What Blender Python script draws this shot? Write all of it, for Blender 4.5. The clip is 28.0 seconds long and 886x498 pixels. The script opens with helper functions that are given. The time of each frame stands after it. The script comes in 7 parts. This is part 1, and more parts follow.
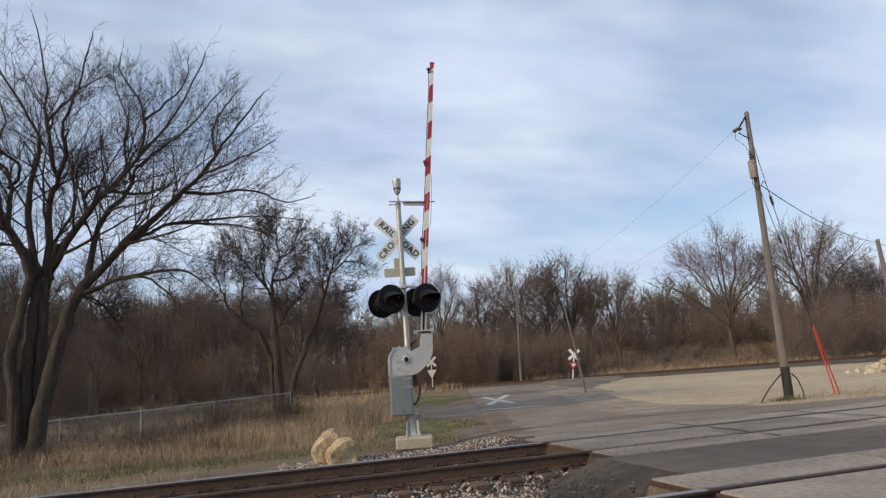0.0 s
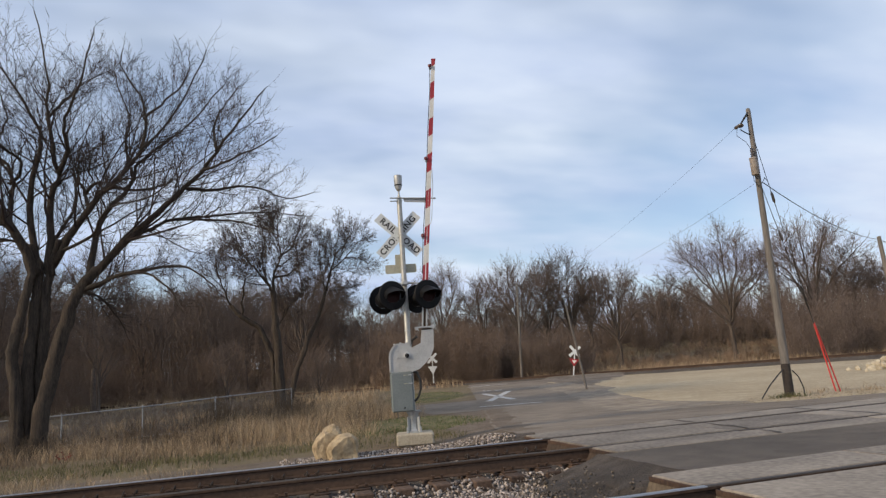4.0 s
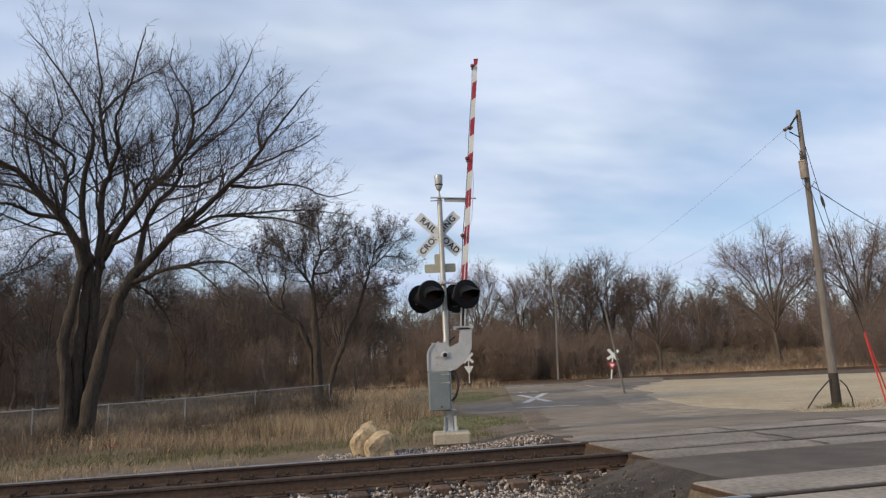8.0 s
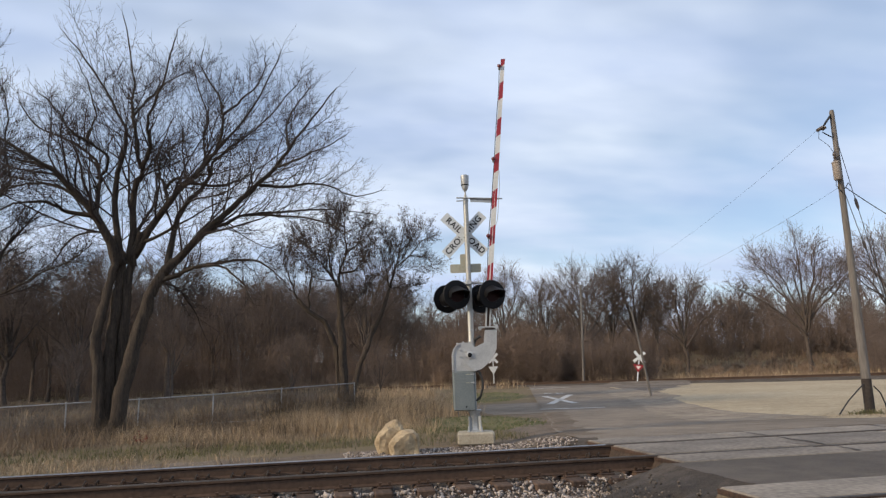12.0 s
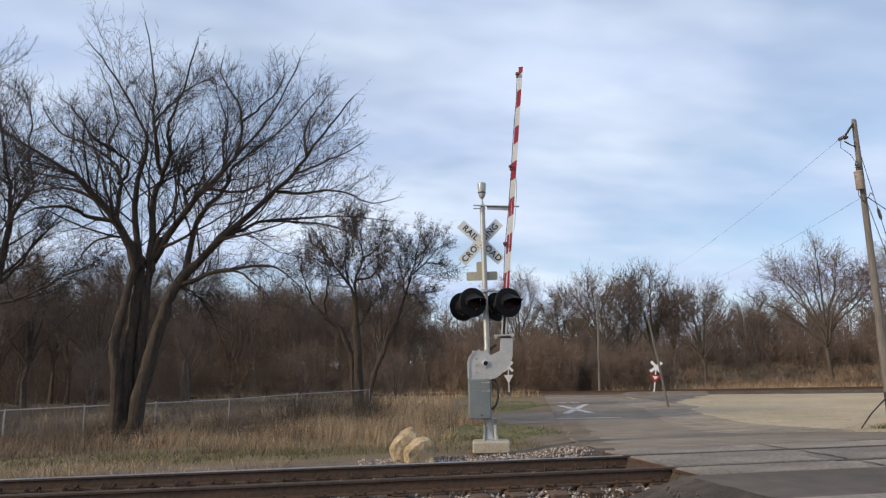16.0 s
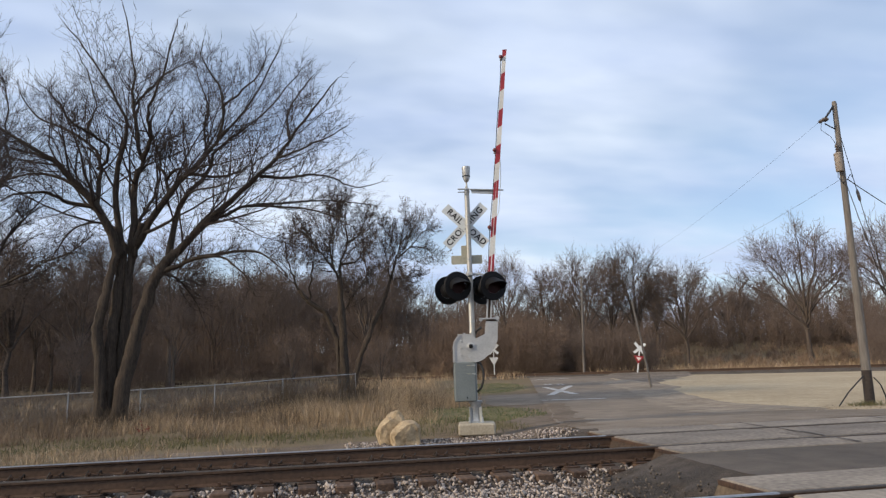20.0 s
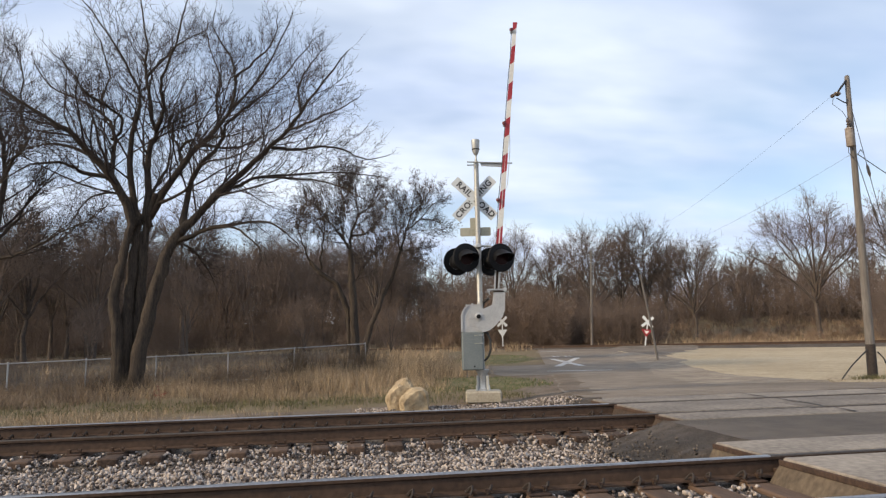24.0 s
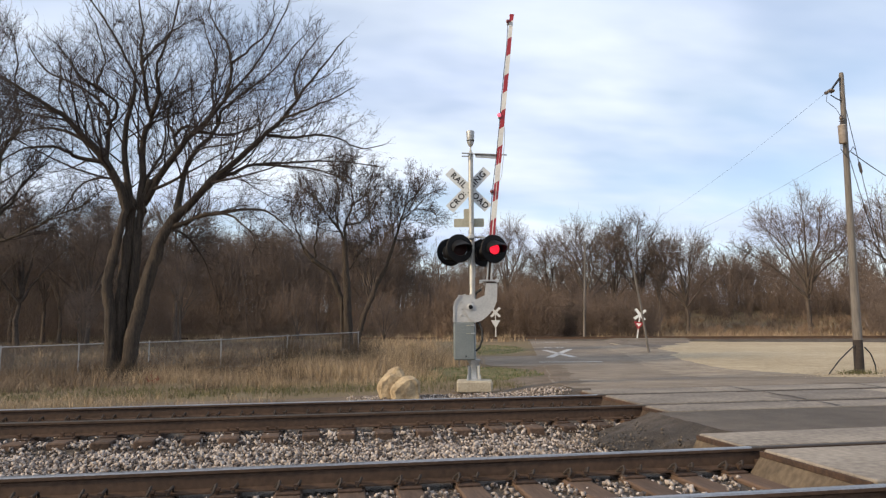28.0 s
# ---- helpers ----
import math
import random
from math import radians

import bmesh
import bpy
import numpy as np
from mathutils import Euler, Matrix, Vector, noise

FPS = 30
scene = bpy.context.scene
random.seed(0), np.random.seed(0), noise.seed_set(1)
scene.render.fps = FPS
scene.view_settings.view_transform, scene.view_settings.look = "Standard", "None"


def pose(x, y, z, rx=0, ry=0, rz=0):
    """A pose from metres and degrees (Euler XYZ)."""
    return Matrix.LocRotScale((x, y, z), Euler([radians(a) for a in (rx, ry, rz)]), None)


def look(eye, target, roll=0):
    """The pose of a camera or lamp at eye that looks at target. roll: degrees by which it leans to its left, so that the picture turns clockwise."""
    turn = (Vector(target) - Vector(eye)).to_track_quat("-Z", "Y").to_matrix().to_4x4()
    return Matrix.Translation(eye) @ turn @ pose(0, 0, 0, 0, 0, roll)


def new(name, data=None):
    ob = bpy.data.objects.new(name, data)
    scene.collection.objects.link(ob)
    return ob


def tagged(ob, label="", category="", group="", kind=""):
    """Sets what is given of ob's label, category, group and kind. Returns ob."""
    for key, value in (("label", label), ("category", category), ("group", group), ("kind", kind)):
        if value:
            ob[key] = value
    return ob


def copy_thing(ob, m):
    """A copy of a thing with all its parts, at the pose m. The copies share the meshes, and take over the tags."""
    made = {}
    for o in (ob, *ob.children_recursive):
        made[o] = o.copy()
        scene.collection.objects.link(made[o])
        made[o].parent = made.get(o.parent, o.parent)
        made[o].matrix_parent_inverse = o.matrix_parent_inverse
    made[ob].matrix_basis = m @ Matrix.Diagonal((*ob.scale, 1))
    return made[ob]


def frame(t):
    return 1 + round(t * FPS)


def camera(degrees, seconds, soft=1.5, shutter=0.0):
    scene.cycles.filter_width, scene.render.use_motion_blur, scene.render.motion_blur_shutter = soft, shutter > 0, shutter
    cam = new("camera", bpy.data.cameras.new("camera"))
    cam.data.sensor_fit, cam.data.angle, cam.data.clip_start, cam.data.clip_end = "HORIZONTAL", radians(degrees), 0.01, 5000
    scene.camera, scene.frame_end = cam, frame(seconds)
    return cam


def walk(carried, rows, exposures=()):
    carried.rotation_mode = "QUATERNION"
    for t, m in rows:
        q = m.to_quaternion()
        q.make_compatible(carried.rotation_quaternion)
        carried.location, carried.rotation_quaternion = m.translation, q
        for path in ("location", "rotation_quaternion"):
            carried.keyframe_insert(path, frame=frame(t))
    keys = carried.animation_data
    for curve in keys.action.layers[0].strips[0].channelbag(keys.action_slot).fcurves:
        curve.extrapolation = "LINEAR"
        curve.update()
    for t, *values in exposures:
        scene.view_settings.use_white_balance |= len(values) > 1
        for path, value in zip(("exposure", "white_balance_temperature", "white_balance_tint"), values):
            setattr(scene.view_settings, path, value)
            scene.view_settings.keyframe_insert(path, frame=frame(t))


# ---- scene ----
cam = camera(66.4, 28.0, soft=1.3)
# seconds, place in metres, turn in degrees
PATH = [
    (0.0, 0.059, 0.100, 1.169, 100.747, 4.297, -15.059),
    (0.5, 0.061, 0.098, 1.171, 100.733, 4.378, -14.947),
    (1.0, 0.061, 0.099, 1.168, 100.738, 4.430, -15.125),
    (1.5, 0.059, 0.101, 1.166, 100.738, 4.543, -15.210),
    (2.0, 0.055, 0.102, 1.170, 100.701, 4.330, -15.362),
    (2.5, 0.052, 0.102, 1.167, 100.598, 4.274, -15.386),
    (3.0, 0.048, 0.099, 1.170, 100.463, 4.279, -15.336),
    (3.5, 0.059, 0.096, 1.169, 100.437, 4.233, -15.144),
    (5.5, 0.046, 0.078, 1.169, 100.661, 3.827, -14.435),
    (6.0, 0.037, 0.090, 1.168, 100.808, 3.491, -13.999),
    (6.5, 0.032, 0.080, 1.170, 100.896, 3.345, -13.398),
    (7.0, 0.022, 0.090, 1.173, 100.913, 3.115, -12.856),
    (7.5, 0.016, 0.086, 1.171, 100.834, 2.868, -12.294),
    (8.0, 0.015, 0.081, 1.173, 100.602, 2.689, -12.019),
    (8.5, 0.011, 0.082, 1.173, 100.465, 2.540, -11.764),
    (9.0, 0.012, 0.087, 1.168, 100.334, 2.422, -11.549),
    (9.5, 0.005, 0.090, 1.173, 100.158, 2.270, -11.408),
    (10.0, 0.010, 0.088, 1.169, 100.092, 2.059, -11.247),
    (10.5, 0.009, 0.070, 1.172, 100.128, 1.942, -11.006),
    (11.0, 0.004, 0.076, 1.171, 100.257, 2.023, -10.526),
    (11.5, 0.005, 0.079, 1.177, 100.427, 1.951, -10.223),
    (12.0, -0.000, 0.055, 1.173, 100.667, 1.886, -9.997),
    (12.5, -0.007, 0.052, 1.172, 100.971, 1.878, -9.780),
    (13.0, -0.001, 0.051, 1.174, 101.267, 1.681, -9.543),
    (13.5, -0.008, 0.042, 1.176, 101.535, 1.782, -9.170),
    (15.5, -0.015, 0.058, 1.178, 101.595, 1.333, -8.750),
    (16.0, -0.013, 0.068, 1.177, 101.324, 1.178, -8.775),
    (16.5, -0.017, 0.069, 1.175, 101.161, 1.184, -8.744),
    (17.0, -0.015, 0.073, 1.173, 101.019, 1.178, -8.768),
    (17.5, -0.014, 0.070, 1.174, 100.872, 1.104, -8.730),
    (18.0, -0.016, 0.049, 1.177, 100.815, 1.192, -8.615),
    (18.5, -0.025, 0.068, 1.172, 100.887, 1.172, -8.108),
    (19.0, -0.015, 0.051, 1.178, 100.804, 1.397, -8.005),
    (19.5, -0.006, 0.057, 1.175, 100.441, 1.743, -8.522),
    (20.0, -0.009, 0.058, 1.178, 99.920, 1.809, -9.951),
    (20.5, -0.010, 0.069, 1.173, 99.405, 1.463, -10.800),
    (21.0, -0.011, 0.066, 1.178, 99.230, 1.394, -10.960),
    (21.5, -0.020, 0.066, 1.172, 99.257, 1.261, -10.760),
    (23.5, -0.021, -0.110, 1.129, 98.008, 0.724, -7.937),
    (24.0, -0.031, -0.182, 1.123, 97.624, 1.243, -9.183),
    (24.5, 0.003, -0.247, 1.120, 97.565, 0.783, -8.956),
    (25.0, 0.032, -0.248, 1.126, 97.723, -0.126, -6.853),
    (25.5, -0.011, -0.275, 1.131, 98.071, -0.379, -5.951),
    (26.0, -0.019, -0.275, 1.130, 98.206, -0.631, -5.547),
    (26.5, -0.020, -0.263, 1.134, 98.130, -1.007, -6.000),
    (27.0, -0.027, -0.303, 1.126, 97.714, -0.363, -7.801),
    (27.5, -0.020, -0.287, 1.127, 97.137, 0.190, -9.187),
    (28.0, -0.013, -0.272, 1.124, 96.761, 0.445, -9.725),
]
walk(cam, [(t, pose(x, y, z, a, b, c)) for t, x, y, z, a, b, c in PATH],
     exposures=[(0.0, -0.05, 6500, 10), (8.0, -0.03, 6500, 10), (12.0, 0.03, 6450, 10), (21.5, 0.06, 6400, 10), (23.5, 0.24, 6650, 10), (28.0, 0.29, 6800, 10)])

# ---- sky and sun: thin high cloud, low soft sun from the left ----
SUN_ELEV, SUN_AZ = 27.0, 255.0     # degrees; azimuth clockwise from +y


def make_world():
    world = bpy.data.worlds.new("sky")
    scene.world = world
    world.use_nodes = True
    nt = world.node_tree
    nt.nodes.clear()
    N, K = nt.nodes.new, nt.links.new
    out = N("ShaderNodeOutputWorld")
    sky = N("ShaderNodeTexSky")
    sky.sky_type = "NISHITA"
    sky.sun_disc = False
    sky.sun_elevation = radians(SUN_ELEV)
    sky.sun_rotation = radians(SUN_AZ)
    sky.air_density, sky.dust_density, sky.ozone_density = 1.0, 1.0, 1.6
    blue = N("ShaderNodeBackground")
    blue.inputs["Strength"].default_value = 0.15
    K(sky.outputs[0], blue.inputs["Color"])
    # cloud sheet: the direction thrown onto a flat layer overhead, so that it crowds towards the horizon
    tc = N("ShaderNodeTexCoord")
    sep = N("ShaderNodeSeparateXYZ")
    K(tc.outputs["Generated"], sep.inputs[0])
    zc = N("ShaderNodeMath"); zc.operation = "MAXIMUM"; zc.inputs[1].default_value = 0.0
    K(sep.outputs["Z"], zc.inputs[0])
    za = N("ShaderNodeMath"); za.operation = "ADD"; za.inputs[1].default_value = 0.22
    K(zc.outputs[0], za.inputs[0])
    dv = N("ShaderNodeVectorMath"); dv.operation = "DIVIDE"
    cz = N("ShaderNodeCombineXYZ")
    for k in range(3):
        K(za.outputs[0], cz.inputs[k])
    K(tc.outputs["Generated"], dv.inputs[0]); K(cz.outputs[0], dv.inputs[1])
    mp = N("ShaderNodeMapping")
    mp.inputs["Rotation"].default_value = (0, 0, radians(14))
    mp.inputs["Scale"].default_value = (0.62, 1.15, 0.0)
    mp.inputs["Location"].default_value = (0.35, 0.8, 0.0)
    K(dv.outputs[0], mp.inputs[0])
    big = N("ShaderNodeTexNoise")
    big.inputs["Scale"].default_value, big.inputs["Detail"].default_value = 1.2, 4.0
    big.inputs["Roughness"].default_value = 0.52
    K(mp.outputs[0], big.inputs[0])
    ramp = N("ShaderNodeValToRGB")
    ramp.color_ramp.interpolation = "EASE"
    ramp.color_ramp.elements[0].position, ramp.color_ramp.elements[0].color = 0.34, (0.32, 0.32, 0.32, 1)
    ramp.color_ramp.elements[1].position, ramp.color_ramp.elements[1].color = 0.60, (1, 1, 1, 1)
    K(big.outputs[0], ramp.inputs[0])
    tone = N("ShaderNodeTexNoise")
    tone.inputs["Scale"].default_value, tone.inputs["Detail"].default_value = 2.1, 5.0
    K(mp.outputs[0], tone.inputs[0])
    col = N("ShaderNodeValToRGB")
    col.color_ramp.elements[0].position, col.color_ramp.elements[0].color = 0.32, (0.49, 0.59, 0.80, 1)
    col.color_ramp.elements[1].position, col.color_ramp.elements[1].color = 0.68, (0.74, 0.82, 0.94, 1)
    K(tone.outputs[0], col.inputs[0])
    cloud = N("ShaderNodeBackground")
    cloud.inputs["Strength"].default_value = 1.1
    K(col.outputs[0], cloud.inputs["Color"])
    mix = N("ShaderNodeMixShader")
    K(ramp.outputs[0], mix.inputs[0]); K(blue.outputs[0], mix.inputs[1]); K(cloud.outputs[0], mix.inputs[2])
    K(mix.outputs[0], out.inputs["Surface"])


make_world()
sun_data = bpy.data.lights.new("sun", "SUN")
sun_data.energy, sun_data.angle, sun_data.color = 3.0, radians(7), (1.0, 0.80, 0.55)
sun = new("sun", sun_data)
_a, _e = radians(SUN_AZ), radians(SUN_ELEV)
_from = Vector((math.sin(_a) * math.cos(_e), math.cos(_a) * math.cos(_e), math.sin(_e)))
sun.matrix_world = look(_from * 50, (0, 0, 0))

# ---- materials ----
MATS = {}


def mat(name, dark, light, rough=0.7, metal=0.0, fine=40.0, coarse=3.0, bump=0.3, island=0.0, objrand=0.0, spec=0.4, stretch=(1, 1, 1), emit=None):
    """Two scales of noise between a dark and a light base colour, with fine relief; island and objrand vary pieces."""
    if name in MATS:
        return MATS[name]
    m = bpy.data.materials.new(name)
    m.use_nodes = True
    nt = m.node_tree
    N, K = nt.nodes.new, nt.links.new
    b = nt.nodes["Principled BSDF"]
    tc = N("ShaderNodeTexCoord")
    mp = N("ShaderNodeMapping"); mp.inputs["Scale"].default_value = stretch
    K(tc.outputs["Object"], mp.inputs[0])
    n1 = N("ShaderNodeTexNoise"); n1.inputs["Scale"].default_value = coarse; n1.inputs["Detail"].default_value = 4
    n2 = N("ShaderNodeTexNoise"); n2.inputs["Scale"].default_value = fine; n2.inputs["Detail"].default_value = 3
    K(mp.outputs[0], n1.inputs[0]); K(mp.outputs[0], n2.inputs[0])
    add = N("ShaderNodeMath"); add.operation = "ADD"
    K(n1.outputs[0], add.inputs[0]); K(n2.outputs[0], add.inputs[1])
    last = add.outputs[0]
    if island:
        g = N("ShaderNodeNewGeometry")
        ma = N("ShaderNodeMath"); ma.operation = "MULTIPLY_ADD"; ma.inputs[1].default_value = island; ma.inputs[2].default_value = -island / 2
        K(g.outputs["Random Per Island"], ma.inputs[0])
        s = N("ShaderNodeMath"); s.operation = "ADD"; K(last, s.inputs[0]); K(ma.outputs[0], s.inputs[1]); last = s.outputs[0]
    if objrand:
        o = N("ShaderNodeObjectInfo")
        ma = N("ShaderNodeMath"); ma.operation = "MULTIPLY_ADD"; ma.inputs[1].default_value = objrand; ma.inputs[2].default_value = -objrand / 2
        K(o.outputs["Random"], ma.inputs[0])
        s = N("ShaderNodeMath"); s.operation = "ADD"; K(last, s.inputs[0]); K(ma.outputs[0], s.inputs[1]); last = s.outputs[0]
    r = N("ShaderNodeMapRange"); r.inputs["From Min"].default_value, r.inputs["From Max"].default_value = 0.62, 1.38
    K(last, r.inputs[0])
    mx = N("ShaderNodeMix"); mx.data_type = "RGBA"
    mx.inputs["A"].default_value, mx.inputs["B"].default_value = (*dark, 1), (*light, 1)
    K(r.outputs[0], mx.inputs["Factor"])
    K(mx.outputs["Result"], b.inputs["Base Color"])
    b.inputs["Roughness"].default_value, b.inputs["Metallic"].default_value = rough, metal
    b.inputs["Specular IOR Level"].default_value = spec
    if rough > 0.2:
        rr = N("ShaderNodeMapRange"); rr.inputs["To Min"].default_value, rr.inputs["To Max"].default_value = rough - 0.12, min(1.0, rough + 0.12)
        K(n1.outputs[0], rr.inputs[0]); K(rr.outputs[0], b.inputs["Roughness"])
    if bump:
        bp = N("ShaderNodeBump"); bp.inputs["Strength"].default_value = bump; bp.inputs["Distance"].default_value = 0.02
        K(n2.outputs[0], bp.inputs["Height"]); K(bp.outputs[0], b.inputs["Normal"])
    if emit:
        b.inputs["Emission Color"].default_value = (*emit[:3], 1); b.inputs["Emission Strength"].default_value = emit[3]
    MATS[name] = m
    return m


def blend(name, stops, rough, scales, bump=0.5, spec=0.3, bscale=30.0):
    """A ground surface: a ramp of colours over noise at three scales (metres)."""
    m = bpy.data.materials.new(name)
    m.use_nodes = True
    nt = m.node_tree
    N, K = nt.nodes.new, nt.links.new
    b = nt.nodes["Principled BSDF"]
    g = N("ShaderNodeNewGeometry")
    total = None
    for sc, w in scales:
        n = N("ShaderNodeTexNoise"); n.inputs["Scale"].default_value = sc; n.inputs["Detail"].default_value = 5
        K(g.outputs["Position"], n.inputs[0])
        ma = N("ShaderNodeMath"); ma.operation = "MULTIPLY_ADD"; ma.inputs[1].default_value = w; ma.inputs[2].default_value = -0.5 * w
        K(n.outputs[0], ma.inputs[0])
        if total is None:
            total = ma.outputs[0]
        else:
            s = N("ShaderNodeMath"); s.operation = "ADD"; K(total, s.inputs[0]); K(ma.outputs[0], s.inputs[1]); total = s.outputs[0]
    s = N("ShaderNodeMath"); s.operation = "ADD"; s.inputs[1].default_value = 0.5; K(total, s.inputs[0])
    r = N("ShaderNodeValToRGB")
    while len(r.color_ramp.elements) < len(stops):
        r.color_ramp.elements.new(0.5)
    for e, (p, c) in zip(r.color_ramp.elements, stops):
        e.position, e.color = p, (*c, 1)
    K(s.outputs[0], r.inputs[0]); K(r.outputs[0], b.inputs["Base Color"])
    b.inputs["Roughness"].default_value = rough
    b.inputs["Specular IOR Level"].default_value = spec
    n = N("ShaderNodeTexNoise"); n.inputs["Scale"].default_value = bscale; n.inputs["Detail"].default_value = 4
    K(g.outputs["Position"], n.inputs[0])
    bp = N("ShaderNodeBump"); bp.inputs["Strength"].default_value = bump; bp.inputs["Distance"].default_value = 0.04
    K(n.outputs[0], bp.inputs["Height"]); K(bp.outputs[0], b.inputs["Normal"])
    MATS[name] = m
    return m


GROUND = blend("dry_ground", [(0.25, (0.085, 0.060, 0.036)), (0.45, (0.17, 0.122, 0.072)), (0.6, (0.13, 0.105, 0.055)), (0.78, (0.27, 0.20, 0.115))],
               0.95, [(0.25, 0.7), (2.0, 0.7), (14.0, 0.6)])
VERGE = blend("short_grass", [(0.25, (0.065, 0.066, 0.026)), (0.5, (0.125, 0.112, 0.047)), (0.75, (0.225, 0.178, 0.095))], 0.95, [(0.5, 0.7), (4.0, 0.8), (20.0, 0.6)])
ASPHALT = blend("worn_asphalt", [(0.2, (0.112, 0.089, 0.066)), (0.5, (0.185, 0.149, 0.112)), (0.8, (0.27, 0.220, 0.167))], 0.85, [(0.22, 0.9), (1.6, 0.6), (45.0, 0.5)], bump=0.35, bscale=70.0)
ASPHALT_NEW = blend("dark_asphalt", [(0.2, (0.058, 0.047, 0.037)), (0.5, (0.10, 0.081, 0.064)), (0.8, (0.155, 0.127, 0.10))], 0.8, [(0.4, 0.8), (2.5, 0.6), (60.0, 0.5)], bump=0.4, bscale=80.0)
ASPHALT_BLACK = blend("crumbled_asphalt", [(0.2, (0.030, 0.025, 0.021)), (0.5, (0.060, 0.049, 0.040)), (0.8, (0.115, 0.094, 0.076))], 0.9, [(0.9, 0.7), (6.0, 0.7), (40.0, 0.7)], bump=0.9, bscale=40.0)
LOT = blend("crushed_limestone", [(0.15, (0.19, 0.148, 0.095)), (0.5, (0.375, 0.302, 0.196)), (0.8, (0.52, 0.435, 0.31))], 0.95, [(0.15, 0.45), (1.1, 0.35), (7.0, 0.7), (22.0, 0.8)], bump=0.8, bscale=14.0)
BED = blend("ballast_fines", [(0.25, (0.04, 0.031, 0.025)), (0.5, (0.08, 0.065, 0.052)), (0.8, (0.16, 0.135, 0.11))], 0.95, [(0.8, 0.5), (9.0, 0.6), (40.0, 0.8)], bump=0.9, bscale=35.0)
CONCRETE = mat("panel_concrete", (0.098, 0.081, 0.065), (0.315, 0.270, 0.218), 0.85, fine=14, coarse=1.1, bump=0.3, objrand=0.35)
FOUND = mat("foundation_concrete", (0.26, 0.225, 0.165), (0.46, 0.41, 0.32), 0.9, fine=25, coarse=4, bump=0.4)
STEEL_TOP = mat("polished_railhead", (0.20, 0.196, 0.195), (0.40, 0.39, 0.39), 0.34, metal=0.85, fine=30, coarse=1.5, bump=0.05)
RUST = mat("rusty_rail", (0.040, 0.024, 0.016), (0.105, 0.064, 0.042), 0.8, metal=0.1, fine=18, coarse=1.1, bump=0.3)
RUST_PART = mat("rusty_fastening", (0.03, 0.02, 0.016), (0.10, 0.06, 0.04), 0.85, metal=0.2, fine=30, coarse=6, bump=0.3, objrand=0.3)
TIE = mat("creosoted_tie", (0.042, 0.026, 0.018), (0.125, 0.080, 0.055), 0.92, fine=26, coarse=2, bump=0.7, objrand=0.4, stretch=(1, 0.15, 1))
STONE = mat("ballast_stone", (0.070, 0.053, 0.045), (0.50, 0.432, 0.378), 0.9, fine=40, coarse=12, bump=0.4, island=1.0)
STONE_ONE = mat("ballast_piece", (0.070, 0.053, 0.045), (0.50, 0.432, 0.378), 0.9, fine=40, coarse=12, bump=0.4, objrand=1.0)
TIMBER = mat("stained_timber", (0.055, 0.040, 0.027), (0.155, 0.118, 0.078), 0.9, fine=20, coarse=2.5, bump=0.6, stretch=(0.2, 1, 1))
TIMBER_DARK = mat("rusty_stained_timber", (0.030, 0.020, 0.014), (0.080, 0.054, 0.037), 0.9, fine=20, coarse=2.5, bump=0.6, stretch=(0.2, 1, 1))
CRUMB = mat("asphalt_crumb", (0.045, 0.037, 0.030), (0.15, 0.125, 0.102), 0.9, fine=30, coarse=8, bump=0.4, island=0.8)
SILVER = mat("aluminium_paint", (0.30, 0.295, 0.27), (0.47, 0.46, 0.43), 0.45, metal=0.5, fine=30, coarse=2.5, bump=0.06)
CASTING = mat("silver_casting", (0.33, 0.33, 0.325), (0.50, 0.50, 0.49), 0.5, metal=0.4, fine=45, coarse=4, bump=0.15)
BOXGREY = mat("grey_green_enamel", (0.115, 0.135, 0.138), (0.175, 0.198, 0.20), 0.5, fine=30, coarse=3, bump=0.08)
GALV = mat("galvanised_steel", (0.30, 0.31, 0.31), (0.50, 0.51, 0.51), 0.5, metal=0.6, fine=35, coarse=5, bump=0.1)
BLACK = mat("black_enamel", (0.004, 0.004, 0.005), (0.010, 0.010, 0.011), 0.6, fine=30, coarse=5, bump=0.08, spec=0.2)
SIGNWHITE = mat("weathered_white_sheeting", (0.50, 0.53, 0.54), (0.66, 0.69, 0.70), 0.5, fine=25, coarse=3, bump=0.04)
LETTER = mat("black_lettering", (0.010, 0.010, 0.012), (0.03, 0.03, 0.03), 0.6, bump=0)
SIGNBACK = mat("dull_sign_back", (0.30, 0.29, 0.22), (0.44, 0.42, 0.33), 0.55, metal=0.3, fine=25, coarse=3, bump=0.05)
RED = mat("red_sheeting", (0.24, 0.018, 0.028), (0.36, 0.032, 0.042), 0.45, fine=25, coarse=3, bump=0.04)
WHITE = mat("white_sheeting", (0.50, 0.49, 0.46), (0.72, 0.71, 0.67), 0.45, fine=25, coarse=3, bump=0.04)
LENS_OFF = mat("dark_red_lens", (0.010, 0.002, 0.002), (0.020, 0.003, 0.004), 0.45, bump=0, spec=0.2)
LENS_ON = mat("lit_red_lens", (0.5, 0.01, 0.02), (0.6, 0.02, 0.03), 0.3, bump=0, emit=(1.0, 0.018, 0.05, 0.95))
ARM_LENS = mat("dusty_red_lens", (0.10, 0.025, 0.03), (0.17, 0.045, 0.05), 0.4, bump=0)
ARM_LIT = mat("lit_arm_lens", (0.5, 0.05, 0.08), (0.6, 0.08, 0.1), 0.3, bump=0, emit=(1.0, 0.16, 0.26, 0.9))
CABLE = mat("black_cable", (0.012, 0.012, 0.012), (0.035, 0.034, 0.033), 0.6, bump=0.1)
